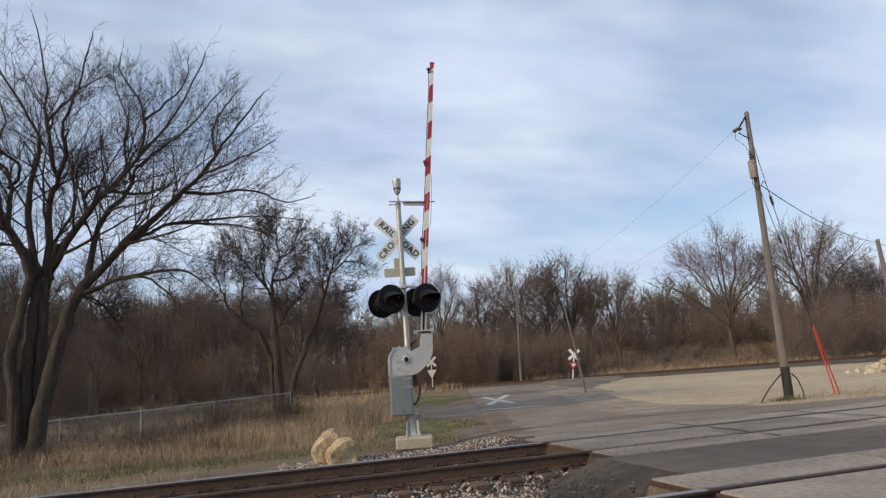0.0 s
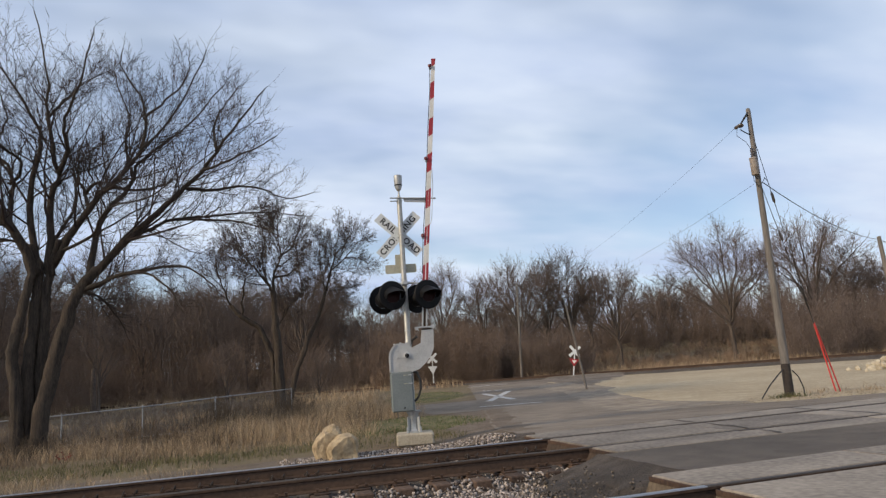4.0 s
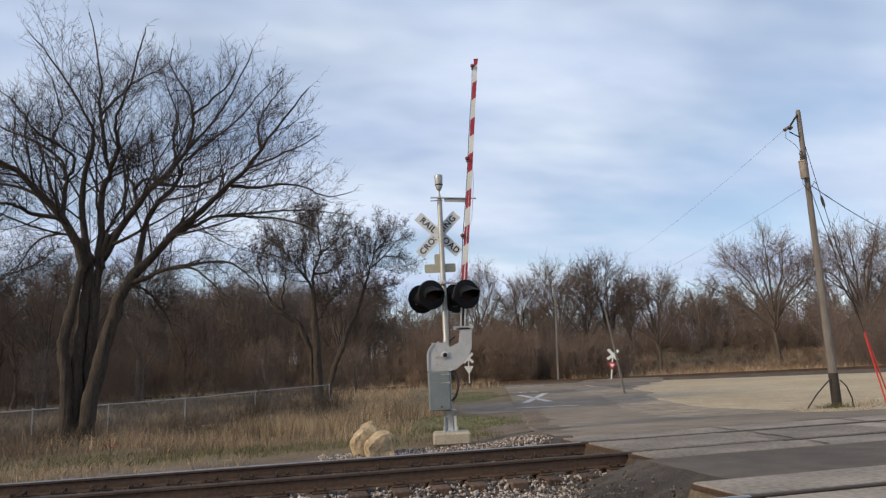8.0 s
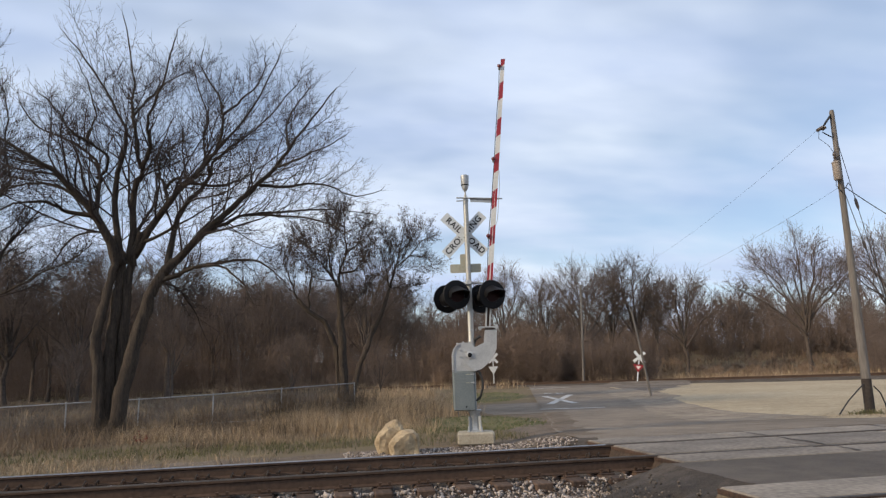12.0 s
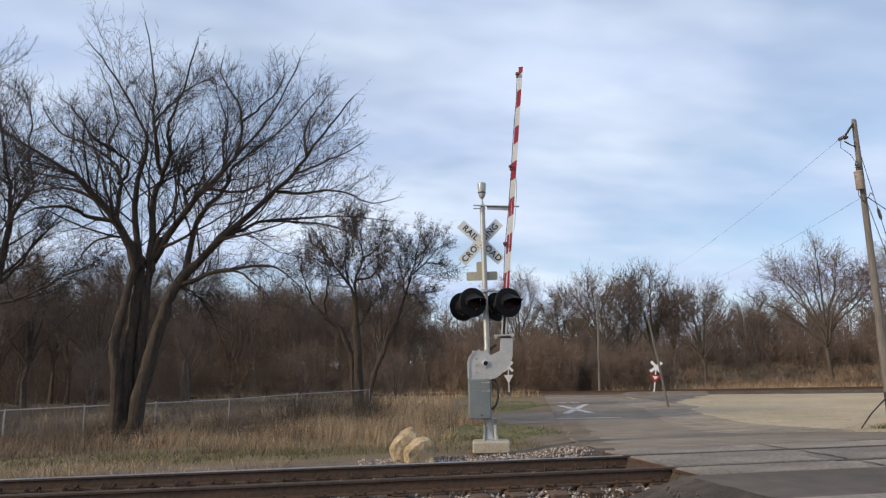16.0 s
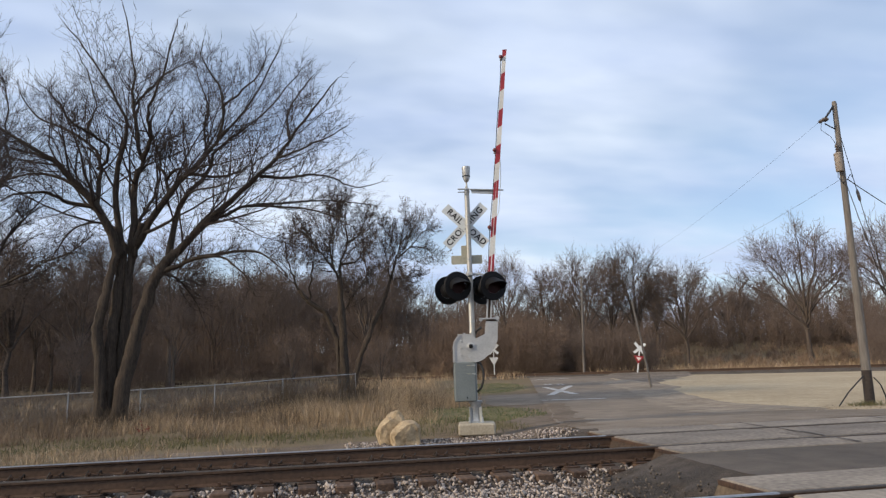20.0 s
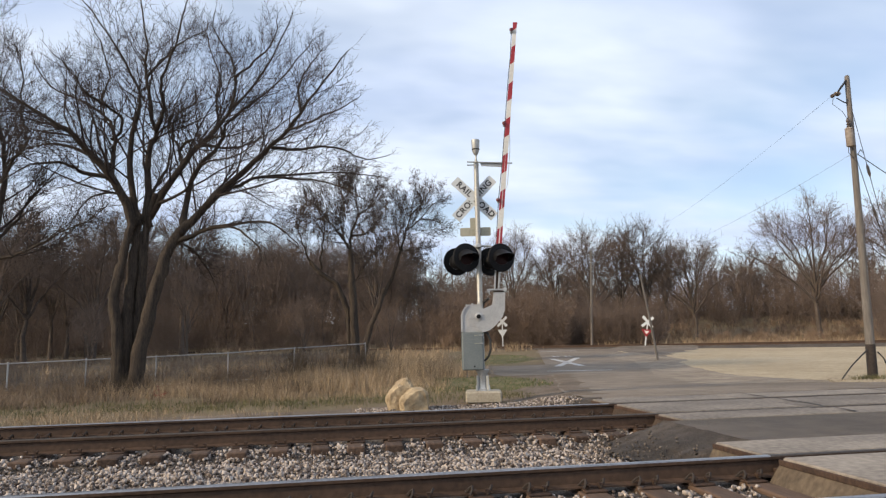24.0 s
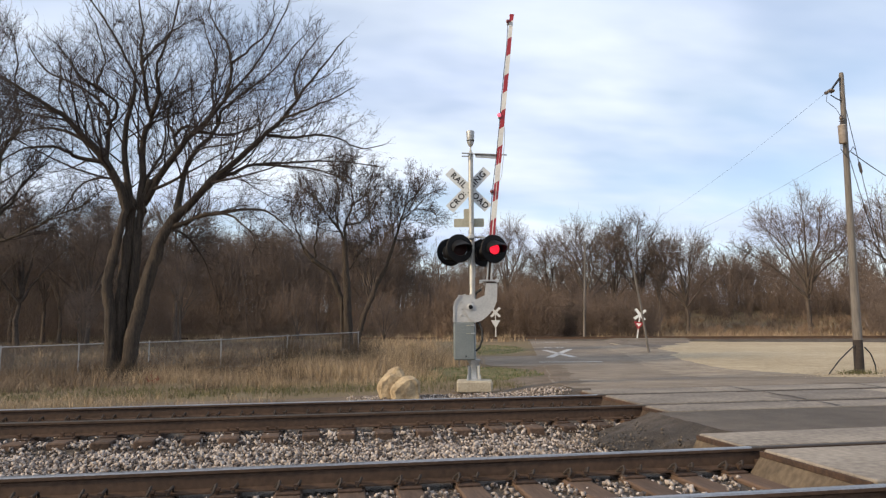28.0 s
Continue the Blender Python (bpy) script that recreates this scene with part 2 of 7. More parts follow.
ROCK = mat("limestone_boulder", (0.19, 0.136, 0.075), (0.50, 0.395, 0.255), 0.92, fine=16, coarse=4.5, bump=1.0)
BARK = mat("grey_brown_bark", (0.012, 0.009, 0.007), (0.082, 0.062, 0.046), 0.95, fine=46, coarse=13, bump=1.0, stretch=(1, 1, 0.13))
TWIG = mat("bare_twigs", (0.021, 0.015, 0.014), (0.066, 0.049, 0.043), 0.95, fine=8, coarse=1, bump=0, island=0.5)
# paler than the near bark and twigs: distance haze put into the colour
HAZED_BARK = mat("far_bark", (0.045, 0.035, 0.029), (0.125, 0.098, 0.080), 0.95, fine=8, coarse=1, bump=0.3, objrand=0.4)
HAZED_TWIG = mat("far_twigs", (0.072, 0.054, 0.045), (0.185, 0.140, 0.115), 0.95, fine=6, coarse=0.6, bump=0, island=0.4, objrand=0.4)
BRUSH = mat("leafless_brush", (0.080, 0.058, 0.045), (0.185, 0.136, 0.106), 0.95, fine=5, coarse=0.25, bump=0, island=0.3)
BRUSH_LOW = mat("dry_low_brush", (0.125, 0.086, 0.060), (0.32, 0.225, 0.158), 0.95, fine=5, coarse=0.3, bump=0, island=0.4)
STRAW = mat("dry_straw", (0.185, 0.132, 0.080), (0.44, 0.332, 0.212), 0.9, fine=3, coarse=0.45, bump=0, island=0.8)
GREENGRASS = mat("fading_green_grass", (0.050, 0.056, 0.020), (0.165, 0.143, 0.064), 0.9, fine=3, coarse=0.7, bump=0, island=0.8)
LUSH = mat("green_turf", (0.040, 0.062, 0.018), (0.115, 0.135, 0.045), 0.9, fine=3, coarse=0.7, bump=0, island=0.7)
POLEWOOD = mat("weathered_pole", (0.095, 0.084, 0.074), (0.215, 0.193, 0.172), 0.92, fine=24, coarse=2, bump=0.5, stretch=(1, 1, 0.12))
TAR = mat("tarred_butt", (0.02, 0.016, 0.014), (0.055, 0.043, 0.036), 0.85, fine=20, coarse=3, bump=0.3)
TANK = mat("rusted_tank", (0.16, 0.12, 0.095), (0.34, 0.30, 0.26), 0.65, fine=14, coarse=5, bump=0.1)
ORANGE = mat("orange_guard", (0.50, 0.035, 0.03), (0.62, 0.06, 0.045), 0.5, bump=0)
MESHWIRE = mat("dull_wire", (0.16, 0.165, 0.165), (0.27, 0.275, 0.275), 0.55, metal=0.4, bump=0)
PAINT = mat("worn_road_paint", (0.30, 0.29, 0.275), (0.55, 0.54, 0.52), 0.8, fine=9, coarse=1.5, bump=0.1)
GLAZE = mat("brown_porcelain", (0.05, 0.04, 0.035), (0.12, 0.10, 0.09), 0.3, bump=0)
SIGNGREY = mat("faded_sheeting", (0.45, 0.45, 0.43), (0.62, 0.62, 0.60), 0.55, bump=0.03)
DEADLEAF = mat("shrivelled_leaf", (0.06, 0.042, 0.030), (0.17, 0.125, 0.085), 0.9, fine=3, coarse=0.5, bump=0, island=0.8)
REDLEAF = mat("dull_red_leaf", (0.13, 0.030, 0.022), (0.26, 0.060, 0.040), 0.8, fine=8, coarse=2, bump=0, island=0.8)
WEED = mat("dark_weed_stalk", (0.05, 0.036, 0.024), (0.15, 0.108, 0.068), 0.95, fine=4, coarse=0.6, bump=0, island=0.8)
FIELDWEED = mat("grey_weed_stalk", (0.07, 0.053, 0.040), (0.19, 0.145, 0.108), 0.95, fine=4, coarse=0.6, bump=0, island=0.8)
FENCE = mat("dull_fence_pipe", (0.27, 0.272, 0.27), (0.46, 0.46, 0.45), 0.6, metal=0.3, fine=30, coarse=5, bump=0.1)
DIRT = blend("gritty_dirt", [(0.2, (0.085, 0.064, 0.045)), (0.5, (0.15, 0.115, 0.083)), (0.8, (0.23, 0.185, 0.14))], 0.95, [(0.6, 0.7), (3.0, 0.6), (25.0, 0.7)], bump=0.7, bscale=30.0)
PALEROCK = mat("broken_limestone", (0.30, 0.25, 0.17), (0.58, 0.50, 0.37), 0.92, fine=16, coarse=4.5, bump=0.6, objrand=0.4)
LOTSTONE = mat("limestone_chip", (0.22, 0.18, 0.125), (0.44, 0.37, 0.28), 0.95, fine=20, coarse=6, bump=0.3, island=0.9)
STEEL_DULL = mat("grimy_railhead", (0.030, 0.024, 0.020), (0.075, 0.060, 0.048), 0.65, metal=0.1, fine=30, coarse=1.5, bump=0.1)
BROWNGRASS = mat("brown_dead_grass", (0.095, 0.066, 0.043), (0.28, 0.203, 0.132), 0.92, fine=3, coarse=0.4, bump=0, island=0.8)
GRIT = blend("tan_road_grit", [(0.2, (0.14, 0.113, 0.084)), (0.5, (0.235, 0.193, 0.147)), (0.8, (0.35, 0.293, 0.225))], 0.95, [(0.5, 0.7), (2.5, 0.7), (25.0, 0.7)], bump=0.6, bscale=30.0)
CINDER = blend("dark_cinders", [(0.2, (0.08, 0.065, 0.051)), (0.5, (0.15, 0.123, 0.097)), (0.8, (0.26, 0.216, 0.170))], 0.95, [(0.5, 0.7), (2.5, 0.7), (25.0, 0.7)], bump=0.7, bscale=30.0)
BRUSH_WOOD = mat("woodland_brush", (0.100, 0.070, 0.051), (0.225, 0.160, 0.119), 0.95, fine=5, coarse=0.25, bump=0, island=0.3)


# ---- mesh tools ----
class Shape:
    """Gathers vertices and faces for one mesh."""

    def __init__(self):
        self.v, self.f = [], []

    def add(self, verts, faces):
        o = len(self.v)
        self.v += [tuple(p) for p in verts]
        self.f += [tuple(i + o for i in q) for q in faces]
        return self

    def box(self, c, s, m=None, bev=0.0):
        """A box of size s about c; bev cuts its upright and lying edges."""
        hx, hy, hz = s[0] / 2, s[1] / 2, s[2] / 2
        if bev <= 0:
            vs = [(x, y, z) for z in (-hz, hz) for x, y in ((-hx, -hy), (hx, -hy), (hx, hy), (-hx, hy))]
            fs = [(3, 2, 1, 0), (4, 5, 6, 7), (0, 1, 5, 4), (1, 2, 6, 5), (2, 3, 7, 6), (3, 0, 4, 7)]
        else:
            b = min(bev, hx * .9, hy * .9, hz * .9)
            ring = lambda ax, ay, z: [(ax - b, -ay, z), (ax, -ay + b, z), (ax, ay - b, z), (ax - b, ay, z), (-ax + b, ay, z), (-ax, ay - b, z), (-ax, -ay + b, z), (-ax + b, -ay, z)]
            vs = ring(hx - b, hy - b, -hz) + ring(hx, hy, -hz + b) + ring(hx, hy, hz - b) + ring(hx - b, hy - b, hz)
            fs = [tuple(range(7, -1, -1)), tuple(range(24, 32))]
            for k in range(3):
                fs += [(k * 8 + i, k * 8 + (i + 1) % 8, k * 8 + 8 + (i + 1) % 8, k * 8 + 8 + i) for i in range(8)]
        out = []
        for p in vs:
            q = Vector(p)
            if m is not None:
                q = m @ q
            out.append((q[0] + c[0], q[1] + c[1], q[2] + c[2]))
        return self.add(out, fs)

    def tube(self, pts, radii, n=8, caps=True):
        """A tube through pts with a radius at each."""
        o = len(self.v)
        pts = [Vector(p) for p in pts]
        u = None
        for i, p in enumerate(pts):
            d = (pts[min(i + 1, len(pts) - 1)] - pts[max(i - 1, 0)])
            d = d.normalized() if d.length > 1e-9 else Vector((0, 0, 1))
            if u is None:
                u = d.orthogonal().normalized()
            else:
                u = u - d * u.dot(d)
                u = u.normalized() if u.length > 1e-6 else d.orthogonal().normalized()
            w = d.cross(u)
            r = radii[i] if hasattr(radii, "__len__") else radii
            for k in range(n):
                a = 2 * math.pi * k / n
                q = p + (u * math.cos(a) + w * math.sin(a)) * r
                self.v.append((q[0], q[1], q[2]))
        for i in range(len(pts) - 1):
            for k in range(n):
                a, b = o + i * n + k, o + i * n + (k + 1) % n
                self.f.append((a, b, b + n, a + n))
        if caps:
            self.f.append(tuple(o + k for k in range(n - 1, -1, -1)))
            e = o + (len(pts) - 1) * n
            self.f.append(tuple(e + k for k in range(n)))
        return self

    def lathe(self, prof, n=24, m=None, closed=True):
        """Turns (radius, height) pairs about z, then moves them by m."""
        o = len(self.v)
        for r, h in prof:
            for k in range(n):
                a = 2 * math.pi * k / n
                q = Vector((r * math.cos(a), r * math.sin(a), h))
                if m is not None:
                    q = m @ q
                self.v.append((q[0], q[1], q[2]))
        for i in range(len(prof) - 1):
            for k in range(n):
                a, b = o + i * n + k, o + i * n + (k + 1) % n
                self.f.append((a, b, b + n, a + n))
        if closed:
            self.f.append(tuple(o + k for k in range(n - 1, -1, -1)))
            e = o + (len(prof) - 1) * n
            self.f.append(tuple(e + k for k in range(n)))
        return self

    def prism(self, poly, y0, y1, m=None):
        """A flat outline in x and z given a thickness along y."""
        n = len(poly)
        vs = [Vector((x, y0, z)) for x, z in poly] + [Vector((x, y1, z)) for x, z in poly]
        if m is not None:
            vs = [m @ v for v in vs]
        fs = [tuple(range(n)), tuple(range(2 * n - 1, n - 1, -1))]
        fs += [(i, i + n, (i + 1) % n + n, (i + 1) % n) for i in range(n)]
        return self.add(vs, fs)


def obj(name, shape, material, smooth=True, angle=38):
    me = bpy.data.meshes.new(name)
    me.from_pydata(shape.v, [], shape.f)
    me.materials.append(material)
    if smooth:
        me.shade_smooth()
        if angle:
            me.set_sharp_from_angle(angle=radians(angle))
    me.update()
    return new(name, me)


def part(name, shape, material, parent, label="", smooth=True, angle=38):
    """One mesh under a thing or under a part."""
    ob = obj(name, shape, material, smooth, angle)
    ob.parent = parent
    if label:
        tagged(ob, label)
    return ob


def thing(name, m, label, category, group="", kind=""):
    e = new(name)
    e.empty_display_size = 0.2
    e.matrix_world = m
    return tagged(e, label, category, group, kind)


def step(a, b, x):
    t = min(1.0, max(0.0, (x - a) / (b - a)))
    return t * t * (3 - 2 * t)


def curve_at(knots, x):
    """Straight pieces between (x, value) knots."""
    if x <= knots[0][0]:
        return knots[0][1]
    for (a, u), (b, w) in zip(knots, knots[1:]):
        if x <= b:
            return u + (w - u) * (x - a) / (b - a)
    return knots[-1][1]


# ---- the lie of the land ----
TRACK_Y = (10.055, 4.92)                 # centre lines of the two main tracks, along x
RAILS = (10.87, 9.24, 5.72, 4.12)
ROAD_Z = [(-40, -0.5), (-6, -0.3), (2.6, 0.0), (12.2, 0.0), (18, -0.22), (26, -0.24), (45, -0.06), (57, 0.06), (64, 0.06), (90, 0.0)]
ROAD_L = [(-40, -1), (3, 3.6), (12, 4.6), (14, 4.9), (16.5, 5.6), (20, 6.7), (27.5, 8.9), (39, 12.2), (52, 16), (58, 17.8), (75, 23), (120, 36)]
ROAD_R = [(-40, 9), (3, 14), (12, 16.5), (12.9, 17), (13.7, 12.6), (14.6, 11.85), (16.1, 11.75), (19.1, 12.2), (22.4, 13.3), (32.1, 17.0), (38.6, 18.6), (52, 22.2), (58, 24), (75, 29), (120, 43)]
LAND = [(-60, -0.5), (2.0, -0.48), (3.1, -0.27), (12.0, -0.27), (13.0, -0.24), (15, -0.26), (17, -0.36), (24, -0.45), (34, -0.4), (50, -0.12), (58, 0.0), (75, 0.05)]
LAND_R = [(-60, -0.5), (2.0, -0.48), (3.1, -0.27), (12.0, -0.2), (14, -0.22), (17, -0.28), (34, -0.24), (50, -0.1), (58, 0.0), (75, 0.05)]


def beyond_branch(x, y):
    """Metres past the branch line's centre, which runs askew behind the place."""
    return (y - 67.7 + 0.603 * (x - 6.3)) / 1.168


def land(x, y):
    k = step(-1, 5, x)
    z = curve_at(LAND, y) * (1 - k) + curve_at(LAND_R, y) * k
    xl, xr = curve_at(ROAD_L, y), curve_at(ROAD_R, y)
    m = step(xl - 1.2, xl - 0.1, x) * (1 - step(xr + 0.1, xr + 1.5, x))
    m = max(m, step(4.8, 6.2, x) * step(23.4, 24.4, y) * (1 - step(32.9, 33.9, y)) * (x < xl))
    z = z * (1 - m) + (curve_at(ROAD_Z, y) - 0.05) * m
    if 2.5 < y < 12.5 and x < 40:
        z = -0.42
    s = beyond_branch(x, y)
    b = step(-3.5, -1.2, s) * (1 - step(1.2, 4, s)) * (1 - m)
    z += 0.16 * b
    z += 5.5 * step(14, 85, s) + 2.5 * step(80, 260, s)
    if m < 0.01:
        z += 0.05 * (noise.noise((x * 0.25, y * 0.25, 0)) + 0.5 * noise.noise((x, y, 3))) * step(13, 17, abs(y - 4) + 3)
    return z


def road_z(x, y):
    return curve_at(ROAD_Z, y)


def sheet(name, us, vs, place, material, label, category, kind="structure"):
    """A grid surface: place(u, v) gives each corner."""
    s = Shape()
    nu, nv = len(us), len(vs)
    s.v = [place(u, v) for v in vs for u in us]
    s.f = [(j * nu + i, j * nu + i + 1, (j + 1) * nu + i + 1, (j + 1) * nu + i) for j in range(nv - 1) for i in range(nu - 1)]
    return tagged(obj(name, s, material, True, None), label, category, kind=kind)


def span(a, b, d):
    n = max(1, int(round((b - a) / d)))
    return [a + (b - a) * i / n for i in range(n + 1)]


gx = [-3000, -1200, -500, -250, -150] + span(-110, -30, 4) + span(-29, 34, 0.75) + span(36, 130, 4) + [160, 260, 500, 1200, 3000]
gy = [-3000, -1000, -400, -150, -70] + span(-40, 0, 4) + span(0.6, 36, 0.6) + span(37, 110, 2.0) + [120, 135, 150, 170, 200, 260, 350, 600, 1200, 3000]
sheet("ground", gx, gy, lambda x, y: (x, y, land(x, y)), GROUND, "dry autumn ground with dead grass and bare soil", "ground")

# road: worn asphalt away from the rails, and the darker patch between the two tracks
sheet("road", span(0, 1, 0.05), span(11.84, 63, 0.75), lambda u, y: (curve_at(ROAD_L, y) + (curve_at(ROAD_R, y) - curve_at(ROAD_L, y)) * u + 0.12 * noise.noise((y * 0.7, u * 9, 5)) * (u < 0.02 or u > 0.98), y, road_z(0, y) + 0.0 - 0.008 * abs(u - 0.5)),
      ASPHALT, "worn grey asphalt road running over the crossing", "road")
sheet("road_approach", span(0, 1, 0.1), span(-40, 3.35, 1.0), lambda u, y: (curve_at(ROAD_L, y) + (curve_at(ROAD_R, y) - curve_at(ROAD_L, y)) * u, y, road_z(0, y) - 0.004), ASPHALT, "worn asphalt approach before the crossing", "road")
sheet("road_between_tracks", span(4.35, 18, 0.5), span(6.6, 8.44, 0.16), lambda x, y: (x, y, -0.012 + 0.006 * noise.noise((x, y, 1))), ASPHALT_NEW, "dark asphalt infill between the two tracks", "road")
# asphalt spilling down off the end of the infill onto the ballast
sheet("asphalt_wedge", span(0, 1, 0.07), span(6.45, 8.55, 0.07), lambda u, y: (4.36 - 1.12 * u * (1 - 0.25 * abs(y - 7.6)) + 0.38 * u * noise.noise((y * 3.1, u * 2, 2)), y, -0.012 - 0.27 * u ** 0.8 + 0.012 * noise.noise((u * 5, y * 4, 9))), ASPHALT_BLACK, "crumbling asphalt edge sloping to the ballast", "road")
sheet("side_drive", span(6.25, 10.5, 0.5), span(24.8, 32.5, 0.7), lambda x, y: (min(x, curve_at(ROAD_L, y) + 0.15), y, curve_at(ROAD_Z, y) - 0.038), ASPHALT, "asphalt side drive leaving the road", "road")


def lot_place(u, y):
    x0 = curve_at(ROAD_R, y) - 0.25 + 0.3 * noise.noise((y * 0.6, 3, 1))
    x1 = min(90, 6.3 + (67.7 - y) / 0.603 - 7.5)
    x = x0 + (max(x1, x0 + 0.5) - x0) * u ** 1.6
    return (x, y, curve_at(LAND_R, y) + 0.03 + 0.065 * step(0, 0.03, u) - 0.22 * (1 - step(13.3, 14.3, y)))


sheet("gravel_lot", span(0, 1, 0.02), span(13.3, 50, 0.4), lot_place, LOT, "pale crushed-limestone lot beside the road", "gravel lot")
# grass islands between road and side drive
def island(cx, cy, rx, ry, slant, seed):
    def at(u, a):
        r = u * (1 + 0.16 * noise.noise((math.cos(a) * 1.3, math.sin(a) * 1.3, seed)) + 0.12 * noise.noise((math.cos(a) * 5, math.sin(a) * 5, seed)))
        y = cy + ry * r * math.sin(a)
        x = cx + rx * r * math.cos(a) + slant * (y - cy)
        z = land(x, y)
        if x > curve_at(ROAD_L, y) - 0.3:
            z = max(z, curve_at(ROAD_Z, y) + 0.008)
        return (x, y, z + 0.04 * (1 - u ** 4) - 0.03 * (u > 0.98))
    return sheet("verge_island", span(0, 1, 0.1), span(0, 2 * math.pi, math.pi / 40), at, VERGE, "patchy green grass island edged by asphalt", "grass")


ISLANDS = ((4.2, 21.0, 2.5, 2.9, 0.1), (10.0, 41.5, 2.7, 7.4, 0.27))
for k, isl in enumerate(ISLANDS):
    island(*isl, k)

# dirt and grit creeping over the road's left edge, and over the flare to the lot
def edge_strip(name, side, y0, y1, out, inn, material, label):
    def at(u, y):
        e = curve_at(ROAD_L if side < 0 else ROAD_R, y)
        n = noise.noise((y * 0.9, side * 4.0, 0)) + 0.5 * noise.noise((y * 2.7, side * 4.0, 5))
        lo, hi = e - side * (inn + 0.6 * n) , e + side * out * (1 + 0.3 * n)
        x = hi + (lo - hi) * u if side < 0 else lo + (hi - lo) * u
        top = max(land(x, y), curve_at(ROAD_Z, y) - 0.004 if (x - e) * side < 0 else -9)
        if side > 0 and x > e - 0.6:
            top = max(top, land(x, y) + 0.085)
        top -= 0.2 * (1 - step(y0, y0 + 0.7, y))
        return (x, y, top + 0.012 * math.sin(math.pi * min(1, max(0, u))) + 0.002)
    return sheet(name, span(0, 1, 0.1), span(y0, y1, 0.3), at, material, label, "ground")


edge_strip("dirt_shoulder", -1, 12.3, 24.6, 1.3, 0.7, DIRT, "gritty dirt shoulder along the road's edge")

edge_strip("gravel_shoulder", 1, 15.0, 44, 0.8, 2.2, GRIT, "tan gritty shoulder between road and lot")

def dirt_at(u, x):
    y0 = 12.5
    y1 = 12.7 + 1.4 * step(-5.4, -2.5, x) + 0.9 * noise.noise((x * 0.5, 0, 3)) + 0.4 * noise.noise((x * 1.9, 0, 8))
    y1 = max(y1, 12.7)
    y = y0 + (y1 - y0) * u
    return (x, y, land(x, y) + 0.012 - 0.04 * (u > 0.98))


sheet("track_shoulder", span(0, 1, 0.1), span(-5.5, 4.3, 0.4), dirt_at, DIRT, "bare gritty dirt strip beside the track", "ground")


def cinder_at(u, y):
    x0 = curve_at(ROAD_R, y) - 0.5 + 0.35 * noise.noise((y * 0.5, 0, 6))
    w = 0.4 + 7.5 * step(33, 52, y) + 0.9 * noise.noise((y * 0.45, 2, 6)) + 0.4 * noise.noise((y * 1.3, 2, 9))
    x = x0 + max(0.3, w) * u
    k = step(0.0, 0.9, x - curve_at(ROAD_R, y))
    return (x, y, (curve_at(ROAD_Z, y) + 0.005) * (1 - k) + (land(x, y) + 0.11) * k - 0.05 * (u > 0.98))


sheet("cinder_apron", span(0, 1, 0.08), span(31, 57, 0.4), cinder_at, CINDER, "dark cinders between the lot and the branch line", "ground")

# road paint: X, stop line and far line
def paint(name, x0, y0, x1, y1, w, label):
    a, b = Vector((x0, y0)), Vector((x1, y1))
    d = (b - a).normalized(); nrm = Vector((-d.y, d.x)) * w / 2
    n = max(2, int((b - a).length / 0.5))
    s = Shape()
    for i in range(n + 1):
        c = a + (b - a) * i / n
        for q in (c + nrm, c - nrm):
            s.v.append((q.x, q.y, road_z(q.x, q.y) + 0.006))
    s.f = [(2 * i, 2 * i + 1, 2 * i + 3, 2 * i + 2) for i in range(n)]
    return tagged(obj(name, s, PAINT, False), label, "road marking", kind="structure")


paint("painted_cross", 12.48, 37.9, 11.26, 29.8, 0.35, "worn white painted cross on the asphalt")
paint("painted_cross", 10.1, 29.9, 14.38, 38.8, 0.35, "worn white painted cross on the asphalt")
paint("stop_line", 8.54, 26.55, 11.1, 26.1, 0.3, "faded white stop line across the lane")
paint("far_line", 15.74, 51.3, 19.3, 52.2, 0.5, "faded white line before the far crossing")
for k, (px_, py_) in enumerate(((13.75, 41.2), (14.0, 41.1), (14.4, 40.8), (14.65, 40.7))):
    paint("worn_road_letter", px_, py_, px_ + 0.2, py_ + 1.1, 0.16, "worn white painted bar on the asphalt")


# ---- the two main tracks ----
def rail_shape(x0, x1, y):
    prof = [(-0.075, -0.186), (0.075, -0.186), (0.075, -0.174), (0.012, -0.155), (0.009, -0.05), (0.034, -0.036), (0.036, -0.011), (0.024, 0.0), (-0.024, 0.0), (-0.036, -0.011), (-0.034, -0.036), (-0.009, -0.05), (-0.012, -0.155), (-0.075, -0.174)]
    n = len(prof)
    s = Shape()
    xs = span(x0, x1, 6.0)
    for x in xs:
        s.v += [(x, y + a, b) for a, b in prof]
    for i in range(len(xs) - 1):
        s.f += [(i * n + k, i * n + (k + 1) % n, (i + 1) * n + (k + 1) % n, (i + 1) * n + k) for k in range(n)]
    s.f += [tuple(range(n)), tuple(range((len(xs) - 1) * n + n - 1, (len(xs) - 1) * n - 1, -1))]
    return s, n


def add_rail(y, parent, x_cross, shiny):
    """A rail in two lengths: open track, with its head polished by wheels, and the grimy length through the crossing."""
    for x0, x1, bright in ((-120.0, x_cross, shiny), (x_cross, 120.0, False)):
        s, n = rail_shape(x0, x1, y)
        ob = part("rail", s, RUST, parent, "rust-brown steel rail with a polished head" if bright else "dull rust-brown steel rail", True, 30)
        ob.data.materials.append(STEEL_TOP if bright else STEEL_DULL)
        for p in ob.data.polygons:
            if p.normal.z > 0.4 and p.center.z > -0.01:
                p.material_index = 1


def tie_shape():
    return Shape().box((0, 0, -0.295), (0.23, 2.6, 0.18), bev=0.015)


def plate_shape():
    s = Shape().box((0, 0, -0.195), (0.20, 0.37, 0.02), bev=0.005)
    return s


